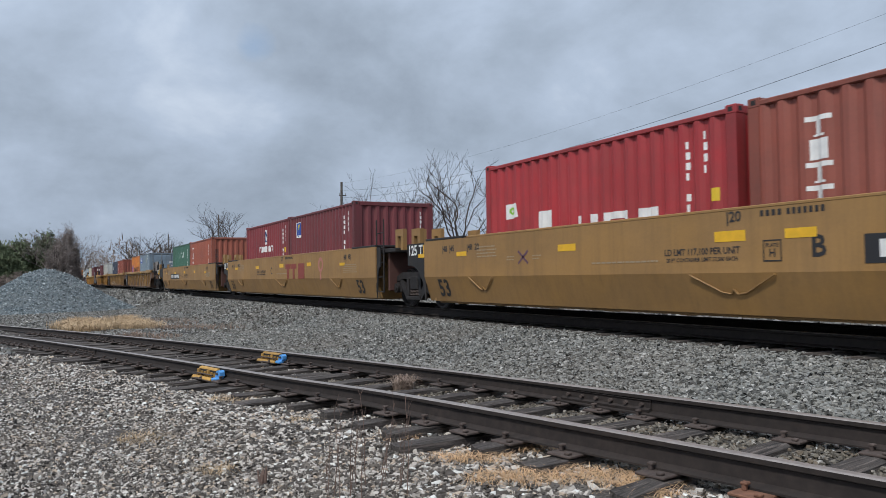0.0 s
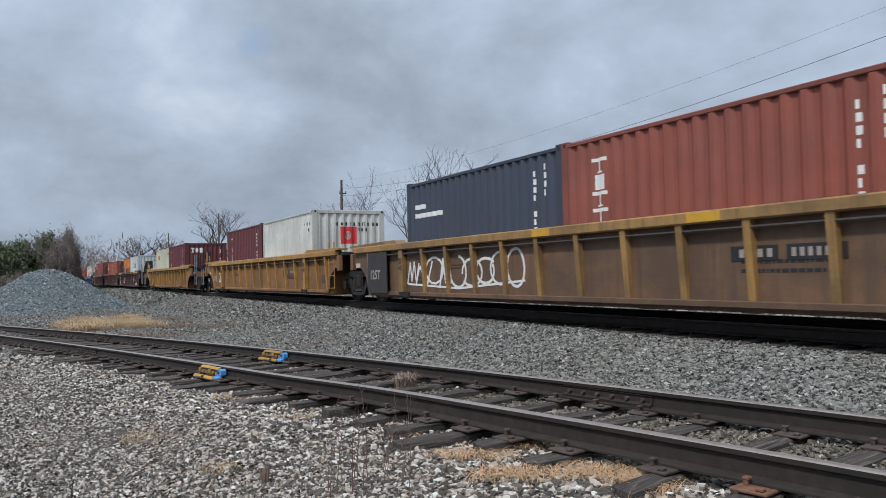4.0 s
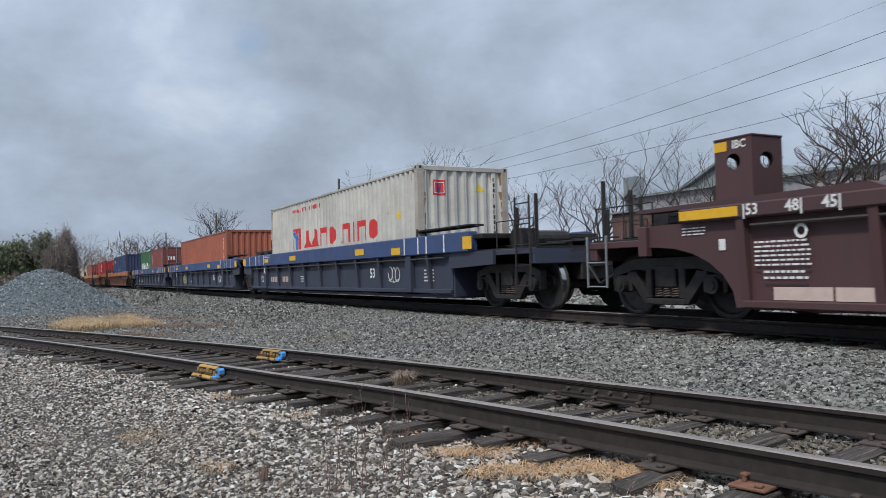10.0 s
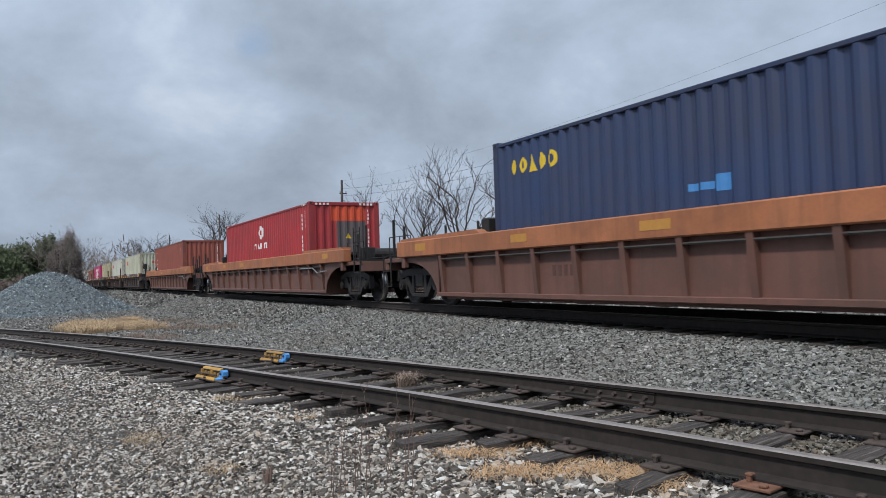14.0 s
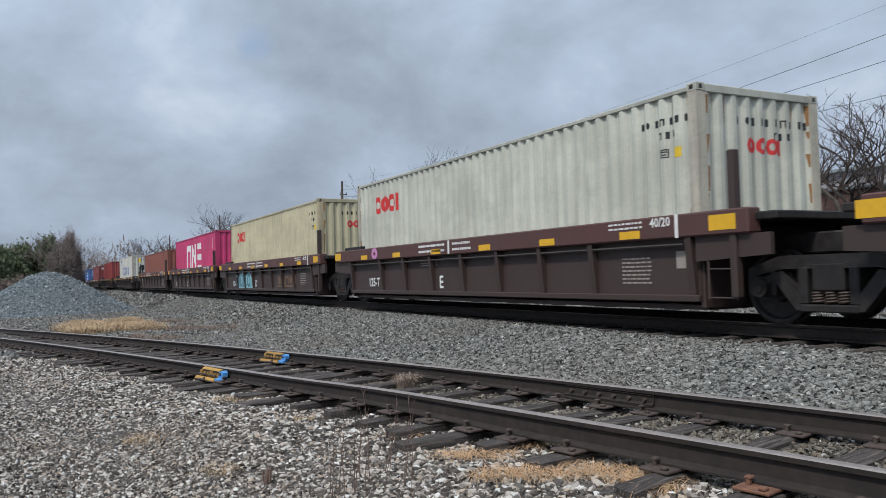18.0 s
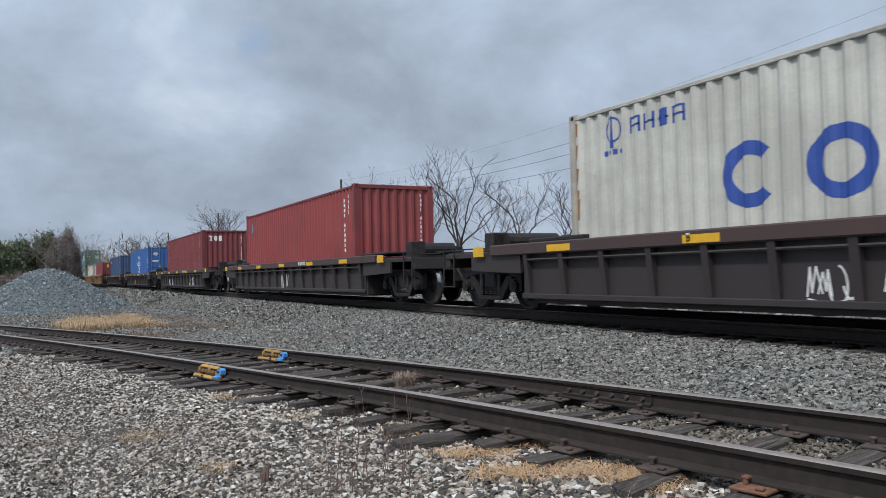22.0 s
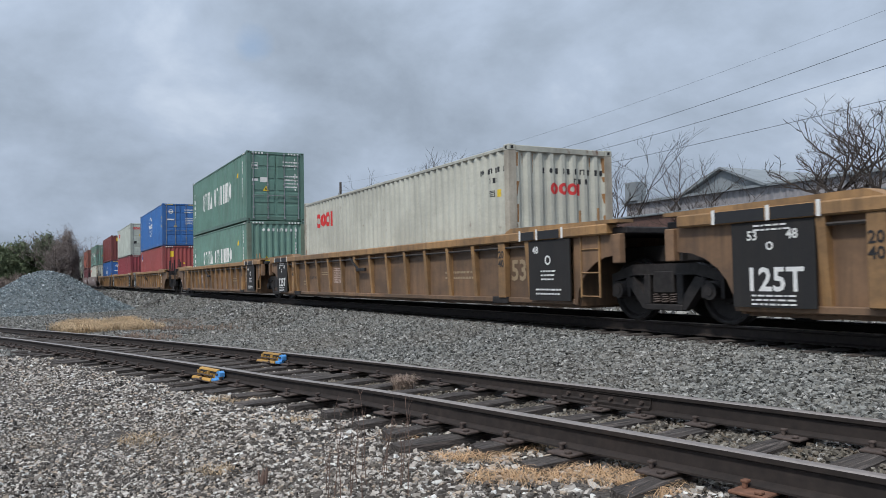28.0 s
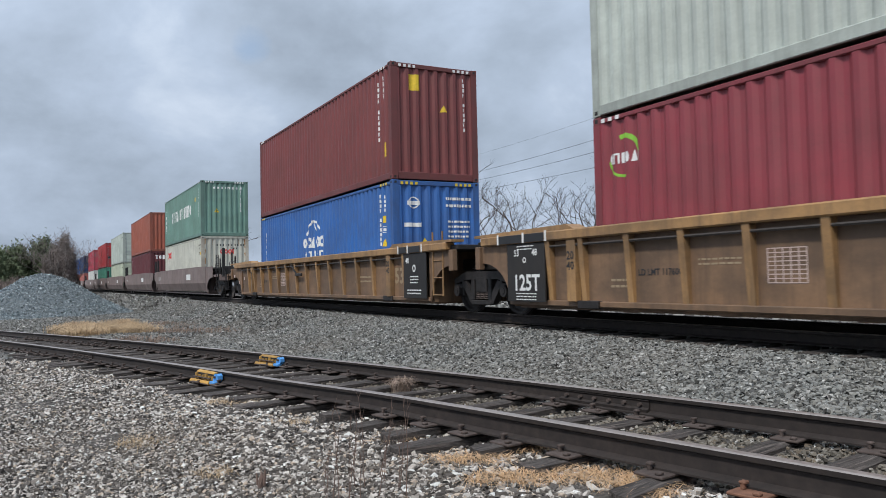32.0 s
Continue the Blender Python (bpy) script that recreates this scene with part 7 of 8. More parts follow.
        on_chord([(x0 + q, x0 + q + 0.05, c0 + 0.02, c1 - 0.02) for q in (0.05, 0.95, 1.42, 2.08)] + [(x1 - q, x1 - q + 0.05, c0 + 0.02, c1 - 0.02) for q in (0.1, 0.9, 1.3, 2.0)] + text_lines(x0 + 2.22, x0 + 2.9, c1 - 0.12, c1 - 0.03, 2, i), INK_WHITE)
        lettering("125-T", 0.22, INK_WHITE, car, x0 + 1.56, 0.62, yw - 0.004)
        lettering({10: "A", 11: "C", 12: "B"}[i], 0.22, INK_WHITE, car, x0 + 2.10, 0.91, yw - 0.126)
        lettering("53", 0.24, INK_WHITE, car, x1 - 4.2, 0.72, yw - 0.004)
        if i != 11:
            on_web(row("eeee", x0 + 2.53, x0 + 3.32, 0.52, 0.70, 0.3) + row("eeee", x0 + 3.95, x0 + 4.63, 0.52, 0.70, 0.3), INK_BUFF)
        else:
            poly_marks(scrawl(9, x0 + 3.7, x0 + 4.9, 0.45, 1.0, 7, 0.034), car, flat("spray_yellow", (0.62, 0.62, 0.25)), yw - 0.004, label="yellow-white sprayed scrawl")
        poly_marks(scrawl(19 + i, x1 - 3.2, x1 - 2.6, 0.5, 0.9, 3, 0.02), car, INK_WHITE, yw - 0.004)
        on_web(text_lines(x0 + 6.0, x0 + 6.6, 0.5, 0.72, 3, i) + text_lines(x1 - 1.3, x1 - 0.8, 0.5, 0.8, 4, i + 1) + ring_box_list(x1 - 2.0, 0.72, 0.13), INK_WHITE)
        for xx in (x0 + 2.1, x1 - 1.9):
            Mesh().cbox(xx - 0.14, xx + 0.14, -1.50, -1.38, foot + 0.02, c0, 0.01).make("jack_post", web_m, car)
        st = Mesh()
        for xx in (x0 + 0.3, x0 + 1.3):
            st.cbox(xx, xx + 0.5, -1.3, -0.9, c1, c1 + 0.14, 0.02)
        st.tube((x0 - 0.6, -1.1, c1 + 0.17), (x0 + 1.9, -1.1, c1 + 0.17), 0.025, n=6)
        st.cbox(x0 + 2.0, x0 + 2.14, -1.22, -1.0, c1, c1 + 0.55, 0.02)
        st.make("container_lock", BLACK, car)
        sl = Mesh().cbox(x1 - 2.0, x1 - 1.86, -1.22, -1.0, c1, c1 + 0.22, 0.02).cbox(x1 - 1.9, x1 + 0.5, -1.25, -0.9, c1 + 0.13, c1 + 0.17, 0.01)
        sl.tube((x1 - 1.9, -1.1, c1 + 0.12), (x1 + 0.6, -1.1, c1 + 0.12), 0.025, n=6)
        sl.make("container_lock", BLACK, car)
    elif kind == "orange":
        on_chord([(x0 - 0.9, x0 - 0.4, c0 + 0.12, c1 - 0.08), (x0 + 3.0, x0 + 3.5, c0 + 0.12, c1 - 0.1), (x0 + 6.3, x0 + 6.9, c0 + 0.12, c1 - 0.1), (x1 + 0.1, x1 + 0.6, c0 + 0.14, c1 - 0.08)], flat("faded_yellow", (0.50, 0.24, 0.05)))
        on_web(row("eeee", x0 + 4.0, x0 + 4.6, 0.62, 0.80, 0.3), flat("stencil_rust", (0.10, 0.045, 0.035)))
        br = Mesh().tube((x1 - 2.2, -1.50, c0 - 0.12), (x1 - 0.9, -1.50, c0 - 0.12), 0.02, n=6)
        br.tube((x1 - 0.9, -1.50, c0 - 0.12), (x1 - 0.5, -1.50, c0 - 0.26), 0.02, n=6).tube((x1 - 0.5, -1.50, c0 - 0.26), (x1 + 0.4, -1.50, c0 - 0.22), 0.02, n=6)
        br.make("air_line", GALV, car)
        lk = Mesh().cbox(x0 + 1.6, x0 + 1.85, -1.3, -1.0, c1, c1 + 0.3, 0.03)
        lk.make("container_lock", BLACK, car)
    elif kind == "umber":
        nx = 6
        on_chord([(x0 + 1.0 + q * 2.0, x0 + 1.42 + q * 2.0, c0 + 0.03, c0 + 0.14) for q in range(nx)] + [(x0 - 0.95, x0 - 0.5, c0 + 0.06, c1 - 0.06), (x1 + 0.3, x1 + 0.72, c0 + 0.06, c1 - 0.06)], YELLOW)
        on_chord(text_lines(x0 + 4.4, x0 + 5.6, c0 + 0.04, c1 - 0.04, 2, i) + [(x0 + 5.75, x0 + 5.82, c0 + 0.02, c1 - 0.02)] + text_lines(x0 + 5.95, x0 + 6.7, c0 + 0.04, c1 - 0.04, 2, i + 2) + text_lines(x1 - 1.6, x1 - 0.9, c1 - 0.16, c1 - 0.03, 2, i + 3) + [(x1 - 0.28, x1 - 0.22, c0, c1)], INK_WHITE)
        lettering("40/20", 0.12, INK_WHITE, car, x1 - 0.55, c1 - 0.09, yc - 0.003)
        lettering("125-T", 0.21, INK_WHITE, car, x0 + 1.50, 0.56, yw - 0.004) if i != 20 else bars([(x0 + 0.5, x0 + 0.8, 0.82, 1.0)], car, INK_BUFF, yw - 0.004)
        lettering({16: "A", 17: "E", 18: "D", 19: "C", 20: "B"}[i], 0.26, INK_WHITE, car, x0 + 5.16, 0.55, yw - 0.004)
        on_web(text_lines(x1 - 1.5, x1 - 0.9, 0.5, 0.9, 7, i) + [(x1 - 0.42, x1 - 0.25, 0.72, 0.95)] + text_lines(x0 + 4.2, x0 + 5.0, 0.9, 1.0, 2, i + 4), INK_DULL)
        if i == 18:
            poly_marks([[(x0 + 2.2, 0.36), (x0 + 4.7, 0.36), (x0 + 4.9, 0.98), (x0 + 4.4, 0.9), (x0 + 4.0, 1.02), (x0 + 3.5, 0.92), (x0 + 2.9, 1.02), (x0 + 2.4, 0.95)]], car, INK_CYAN, yw - 0.002, label="pale cyan sprayed lettering block")
            poly_marks(scrawl(33, x0 + 2.3, x0 + 4.7, 0.45, 0.92, 6, 0.05), car, flat("spray_dark", (0.05, 0.12, 0.16)), yw - 0.13)
            bars(row("eanse", x0 + 8.2, x0 + 10.45, 0.54, 0.80, 0.12, 0.3) + [(x0 + 8.15, x0 + 8.6, 0.44, 0.50), (x0 + 9.0, x0 + 10.0, 0.44, 0.50)], car, flat("stencil_ochre", (0.16, 0.095, 0.055)), yw)
        elif i == 17:
            poly_marks(ring(x0 + 1.9, c0 + 0.16, 0.05, 0.14, 10, sq=1.4), car, flat("spray_pink", (0.6, 0.25, 0.5)), yc - 0.003)
        else:
            poly_marks(scrawl(50 + i, x0 + 1.6, x0 + 2.2, 0.7, 1.0, 3, 0.02), car, INK_DULL, yw - 0.004)
        if i == 16:
            poly_marks(scrawl(61, x0 + 6.5, x0 + 10.4, c0 + 0.05, c1 - 0.05, 9, 0.02), car, INK_DULL, yc - 0.004, label="scratched pale scrawl")
        if lead_end == "a":
            thing_ladder(car, web_m, lead - 0.95, 1, 0.32, 1.35)
            Mesh().cbox(lead - 1.02, lead - 0.92, -1.5, -1.38, 0.35, 2.15, 0.012).make("guide_post", web_m, car)
        Mesh().cbox(x0 - 0.8, x0 + 0.4, -1.3, -0.8, c1 - 0.02, c1 + 0.1, 0.02).make("end_plate", BLACK, car)
    elif kind == "black":
        on_chord([(x0 + q, x0 + q + 0.62, c0 + 0.03, c1 - 0.06) for q in (0.9, 3.9, 6.95, 9.98, 12.9)] + [(x0 - 1.5, x0 - 1.12, c0, c1 - 0.02), (x1 + 1.1, x1 + 1.48, c0, c1 - 0.02)], YELLOW)
        spots = {21: [(5.6, 6.2), (6.5, 7.2)], 22: [(6.75, 7.55)], 23: [(3.3, 4.05), (4.45, 5.1), (10.45, 11.9)], 24: [(5.7, 6.6)], 25: [(3.0, 3.5)]}[i]
        for q, (a, b) in enumerate(spots):
            poly_marks(scrawl(70 + 3 * i + q, x0 + a, x0 + b, 0.30, 0.92 if i == 22 or b - a > 1.2 else 0.74, 4, 0.024 if b - a < 1.2 else 0.042), car, INK_WHITE, yw - 0.004, label="white sprayed scrawl")
        on_chord(row("ee", x0 + 9.16, x0 + 9.32, c0 + 0.05, c0 + 0.16, 0.3) + row("eeeeee", x0 + 9.40, x0 + 9.90, c0 + 0.05, c0 + 0.16, 0.3), INK_WHITE)
        lettering({21: "B", 22: "B", 23: "D", 24: "E", 25: "A"}[i], 0.11, INK_WHITE, car, x0 + 4.0, (c0 + c1) / 2, yc - 0.003)
        Mesh().cbox(x0 + 0.1, x0 + 1.6, -1.35, -0.7, c1, c1 + 0.08, 0.02).make("deck_plate", BLACK, car)
        Mesh().cbox(x1 - 0.4, x1 + 1.3, -1.35, -0.7, c1, c1 + 0.06, 0.02).make("deck_plate", BLACK, car)
    elif kind == "grey":
        bars(text_lines(x0 + 1.0, x0 + 2.0, 0.95, 1.15, 3, i) + [(x1 - 5.0, x1 - 3.8, 0.9, 1.2)], car, INK_WHITE, -1.501)
        for xe in (lead - 0.6, back + 0.6):
            Mesh().cbox(xe - 0.06, xe + 0.06, -1.3, -1.18, 1.0, 2.3, 0.01).make("guide_post", BLACK, car)


def ring_box(x, z, h):
    t = 0.015
    return [(x - h, x + h, z - h, z - h + t), (x - h, x + h, z + h - t, z + h), (x - h, x - h + t, z - h + t, z + h - t), (x + h - t, x + h, z - h + t, z + h - t)]


def ring_box_list(x, z, h):
    return ring_box(x, z, h) + [(x - 0.008, x + 0.008, z - h, z + h), (x - h, x + h, z - 0.008, z + 0.008)]


# ---- stones, the pile, grass, weeds ----
TIE_X = [c.matrix_basis.translation for c in siding.children if c.name.startswith("tie") and not c.name.startswith("tie_plate")]
TIE_AT = np.array(sorted(t.x for t in TIE_X))


def clear_of_ties(x, y):
    """True where no siding tie lies."""
    dy = 0.15987 - 2 * 0.0049907 * x - 3 * 0.0000967 * x * x
    n = np.sqrt(1 + dy * dy)
    off = (y - siding_y(x)) / n
    foot = x + off * dy / n            # where along the siding this place lies
    j = np.clip(np.searchsorted(TIE_AT, foot), 1, len(TIE_AT) - 1)
    near = np.minimum(np.abs(foot - TIE_AT[j]), np.abs(foot - TIE_AT[j - 1])) * n
    return (np.abs(off) > 1.33) | (near > 0.125)


def coarse(x, y):
    """Stones shrink away from the siding into the trodden yard."""
    gap = siding_y(np.clip(x, -26, 2)) - 0.75 - y
    return 1.0 - 0.42 * step01(0.7, 2.3, gap + 0.35 * np.sin(1.7 * x) * np.sin(2.3 * y))


def scatter(n, x0, x1, y0, y1, small, large, keep=None, lift=0.0, sized=None):
    x, y = rng.uniform(x0, x1, n), rng.uniform(y0, y1, n)
    ok = clear_of_ties(x, y) | (rng.random(n) < 0.05)
    if keep is not None:
        ok &= keep(x, y)
    x, y = x[ok], y[ok]
    z = ground_z(x, y) + lift
    s = small + (large - small) * rng.random(len(x)) ** 1.8
    if sized is not None:
        s = s * sized(x, y)
    return np.stack([x, y, z], 1), s


def joined(*groups):
    return np.concatenate([g[0] for g in groups]), np.concatenate([g[1] for g in groups])


def bank(x, y):
    return (y > siding_y(np.clip(x, -26, 2)) + 0.9) & (x < -0.42 * y)


def yard(x, y):
    return (y <= siding_y(np.clip(x, -26, 2)) + 0.9) & (np.arctan2(-x, np.maximum(y, 0.01)) < 1.75) & (x < -0.42 * y)


def far_side(x, y):
    return x < -0.42 * y


stones("bank_ballast", *scatter(88000, -9.5, -1.0, 2.5, 7.9, 0.024, 0.060, bank), BALLAST, "loose grey crushed stone ballast beside the main track", "ballast", sink=0.1, lie=0.7, blocks=True)
stones("far_ballast", *joined(
    scatter(62000, -20, -9.5, 1.0, 7.9, 0.034, 0.070, bank),
    scatter(40000, -45, -20, -1.5, 7.9, 0.05, 0.10, bank),
    scatter(15000, -95, -45, -8.0, 7.9, 0.11, 0.24, bank),
    scatter(30000, -45, -16, -8.0, -0.3, 0.05, 0.10),
    scatter(17000, -30, -3.5, 8.35, 14.5, 0.06, 0.13, far_side),
    scatter(15000, -48, -7, 14.5, 32, 0.14, 0.32, far_side)), BALLAST, "loose grey crushed stone ballast farther along the tracks", "ballast", sink=0.1)


def between(x, y):
    return np.abs(y - siding_y(x)) < 0.72


def outside(x, y):
    return yard(x, y) & ~(between(x, y) & (x > -9.0))


def clear_yard(x, y):
    return (y < siding_y(np.clip(x, -26, 2)) - 0.85) & ((x > -0.42 * y) | (y < 0.2))


stones("yard_gravel", *joined(
    scatter(50000, -6.5, -1.0, 0.2, 5.2, 0.016, 0.058, outside, sized=coarse),
    scatter(58000, -13, -6.5, -0.9, 4.0, 0.018, 0.050, outside, sized=coarse)), YARD_STONE, "mixed grey and buff gravel around the siding", "gravel", sink=0.1, lie=0.75, blocks=True)
stones("yard_grit", *joined(
    scatter(60000, -7.5, -2.0, -0.5, 3.2, 0.012, 0.034, outside),
    scatter(30000, -26, -13, -3.0, 3.0, 0.030, 0.07, yard),
    scatter(46000, -15, 7, -6, 4.4, 0.014, 0.05, clear_yard)), YARD_STONE, "fine grey and buff grit between larger stones", "gravel", sink=0.15, lie=0.4)
stones("track_gravel", *scatter(30000, -9.0, -1.2, 1.5, 5.2, 0.016, 0.050, between, 0.008), TRACK_STONE, "buff and grey gravel between the siding rails", "gravel", lie=0.7, blocks=True)


def blades(name, spots, material, label, category, tall, lean, width, seed, kind="stuff"):
    """Grass blades: bent three-piece strips. spots: (x, y, radius, number)."""
    r = np.random.default_rng(seed)
    V, F = [], []
    for cx, cy, rad, num in spots:
        for _ in range(num):
            a, d = r.uniform(0, 6.283), rad * math.sqrt(r.random())
            x, y = cx + d * math.cos(a), cy + d * math.sin(a)
            z = float(ground_z(x, y)) + 0.01
            h = tall * r.uniform(0.45, 1.15)
            w = width * r.uniform(0.6, 1.3)
            b = r.uniform(0, 6.283)
            out = lean * h * r.uniform(0.3, 1.2)
            sx, sy = -math.sin(b) * w, math.cos(b) * w
            n = len(V)
            for k, (t, up) in enumerate(((0, 0), (0.35, 0.55), (0.7, 0.9), (1.0, 1.0 - 0.35 * lean))):
                px, py, pz = x + math.cos(b) * out * t * t, y + math.sin(b) * out * t * t, z + h * up / (1 + 0.6 * lean)
                q = 1 - 0.8 * t
                V += [(px - sx * q, py - sy * q, pz), (px + sx * q, py + sy * q, pz)]
            F += [(n, n + 1, n + 3, n + 2), (n + 2, n + 3, n + 5, n + 4), (n + 4, n + 5, n + 7, n + 6)]
    me = bpy.data.meshes.new(name)
    me.from_pydata(V, [], F)
    me.materials.append(material)
    return tagged(new(name, me), label, category, kind=kind)


gr = random.Random(11)
strip = [(-23.5 - 8.0 * gr.random() ** 1.2, 0, 0.5, 230) for _ in range(46)]
strip = [(x, max(0.35 + 3.2 * gr.random() * min(1.0, 0.35 + (-x - 21) * 0.3), siding_y(max(x, -30)) + 1.7), r, n) for x, _, r, n in strip]
mx, my = sum(q[0] for q in strip) / len(strip), sum(q[1] for q in strip) / len(strip)
strip = [(mx + 0.8 * (x - mx), my + 0.76 * (y - my), r * 0.8, n) for x, y, r, n in strip]
blades("dry_grass", strip, DRY, "tall dry tan grass in a strip between the tracks", "grass", 0.40, 0.95, 0.0055, 3)
brush_spots = [(-21.5 - 9 * gr.random(), 3.2 + 1.6 * gr.random(), 0.5, 60) for _ in range(16)] + [(-18.0 - 3.0 * gr.random(), 1.9 + 1.0 * gr.random(), 0.35, 50) for _ in range(9)]
blades("dead_weeds", brush_spots, TUFT, "low dead brown weeds at the edge of dry grass", "weeds", 0.22, 0.9, 0.007, 4)
for k, (cx, cy, rad, num) in enumerate([(-5.38, 2.46, 0.13, 150), (-4.52, 2.46, 0.15, 170), (-4.40, 2.66, 0.16, 200), (-3.95, 2.40, 0.15, 190), (-3.84, 2.62, 0.19, 260), (-3.74, 2.86, 0.18, 250), (-3.56, 2.98, 0.19, 280), (-3.40, 3.08, 0.17, 230), (-3.22, 2.98, 0.14, 150), (-4.46, 3.06, 0.13, 140),
                                        (-7.9, 1.80, 0.28, 150), (-6.45, 0.74, 0.18, 120), (-5.2, 1.05, 0.12, 70), (-6.39, 1.99, 0.10, 60), (-9.0, 2.75, 0.14, 120)]):
    blades("straw_clump", [(cx, cy, rad, num)], DRY_RED if k < 10 else DRY, "clump of dead orange straw grass on the gravel", "grass clump", 0.105, 2.2, 0.0028, 20 + k, kind="")
blades("weed_tuft", [(-7.62, 3.52, 0.11, 420)], DRY_BROWN, "dry brown weed tuft between the rails", "weed", 0.24, 0.8, 0.004, 51, kind="")

weeds = thing("weed", pose(0, 0, 0), "thin dead brown weed stalks in the gravel", "weed")
wr = random.Random(8)
for k in range(15):
    weed = Mesh()
    x, y = -4.18 + wr.uniform(-0.22, 0.22), 1.62 + wr.uniform(-0.22, 0.26)
    p = Vector((x, y, float(ground_z(x, y)) - 0.02))
    d = Vector((wr.uniform(-0.16, 0.16), wr.uniform(-0.12, 0.2), 1.0)).normalized()
    h = wr.uniform(0.22, 0.62)
    for i in range(4):
        q = p + d * h / 4
        weed.tube(p, q, 0.0034 - i * 0.0006, 0.0028 - i * 0.0006, 5)
        if i > 0:
            for _ in range(2):
                s = (d + Vector((wr.uniform(-1, 1), wr.uniform(-1, 1), wr.uniform(0.0, 0.8))) * 0.7).normalized()
                weed.tube(q, q + s * wr.uniform(0.03, 0.11), 0.0016, 0.0008, 4)
        d = (d + Vector((wr.uniform(-0.1, 0.1), wr.uniform(-0.1, 0.1), 0))).normalized()
        p = q
    weed.make("stalk", STALK, weeds)["kind"] = "stuff"
stump = Mesh()
foot = Vector((-4.72, 1.23, float(ground_z(-4.72, 1.23)) - 0.02))
for dx, dy, tall, rad in ((0.0, 0.0, 0.085, 0.024), (0.018, 0.012, 0.12, 0.011), (-0.016, 0.02, 0.07, 0.013), (0.03, -0.008, 0.055, 0.010), (-0.03, -0.012, 0.095, 0.007)):
    p = foot + Vector((dx, dy, 0))
    q = p + Vector((dx * 0.5 + wr.uniform(-0.008, 0.008), dy * 0.5 + wr.uniform(-0.008, 0.008), tall))
    stump.tube(p, q, rad, rad * 0.75, 7)
    stump.tube(q, q + Vector((wr.uniform(-0.008, 0.008), wr.uniform(-0.008, 0.008), rad * 1.6)), rad * 0.7, 0.001, 5)
tagged(stump.make("shrub_stump", STALK), "cut-off splintered dark shrub stump in the gravel", "stump")


def build_pile():
    n, m = 40, 64
    V, F = [], []
    cx, cy, rx, ry, top, base = -45.6, 0.50, 6.0, 5.1, 1.38, -0.98
    for i in range(n + 1):
        for j in range(m):
            a, r = 2 * math.pi * j / m, i / n
            h = 0.5 * (0.5 + 0.5 * math.cos(math.pi * r)) + 0.5 * (1 - r)
            x, y = cx + rx * r * math.cos(a), cy + ry * r * math.sin(a)
            nz = noise.noise((x * 0.8, y * 0.8, 3.0)) * 0.16 * (1 - r) + noise.noise((x * 3, y * 3, 1.0)) * 0.05
            V.append((x, y, base + (top - base) * h + nz - 0.06 * (r > 0.97)))
    for i in range(n):
        for j in range(m):
            k = (j + 1) % m
            F.append((i * m + j, (i + 1) * m + j, (i + 1) * m + k, i * m + k))
    me = bpy.data.meshes.new("heap")
    me.from_pydata(V, [], F)
    me.materials.append(PILE_BED)
    heap = tagged(new("gravel_heap", me), "heap of blue-grey crushed stone beside the tracks", "gravel heap", kind="stuff")
    A = np.array(V)
    t, a = np.sqrt(rng.random(14000)) * n * 0.98, rng.random(14000) * m
    i0, j0 = t.astype(int), a.astype(int) % m
    G = A.reshape(n + 1, m, 3)
    fi, fj = (t - i0)[:, None], (a % 1.0)[:, None]
    pick = (G[i0, j0] * (1 - fi) + G[i0 + 1, j0] * fi) * (1 - fj) + (G[i0, (j0 + 1) % m] * (1 - fi) + G[i0 + 1, (j0 + 1) % m] * fi) * fj
    st = stones("stone", pick, rng.uniform(0.035, 0.11, 14000), PILE, "", "")
    st.parent = heap
    st["kind"] = "stuff"
    for key in ("label", "category"):
        if key in st:
            del st[key]


build_pile()


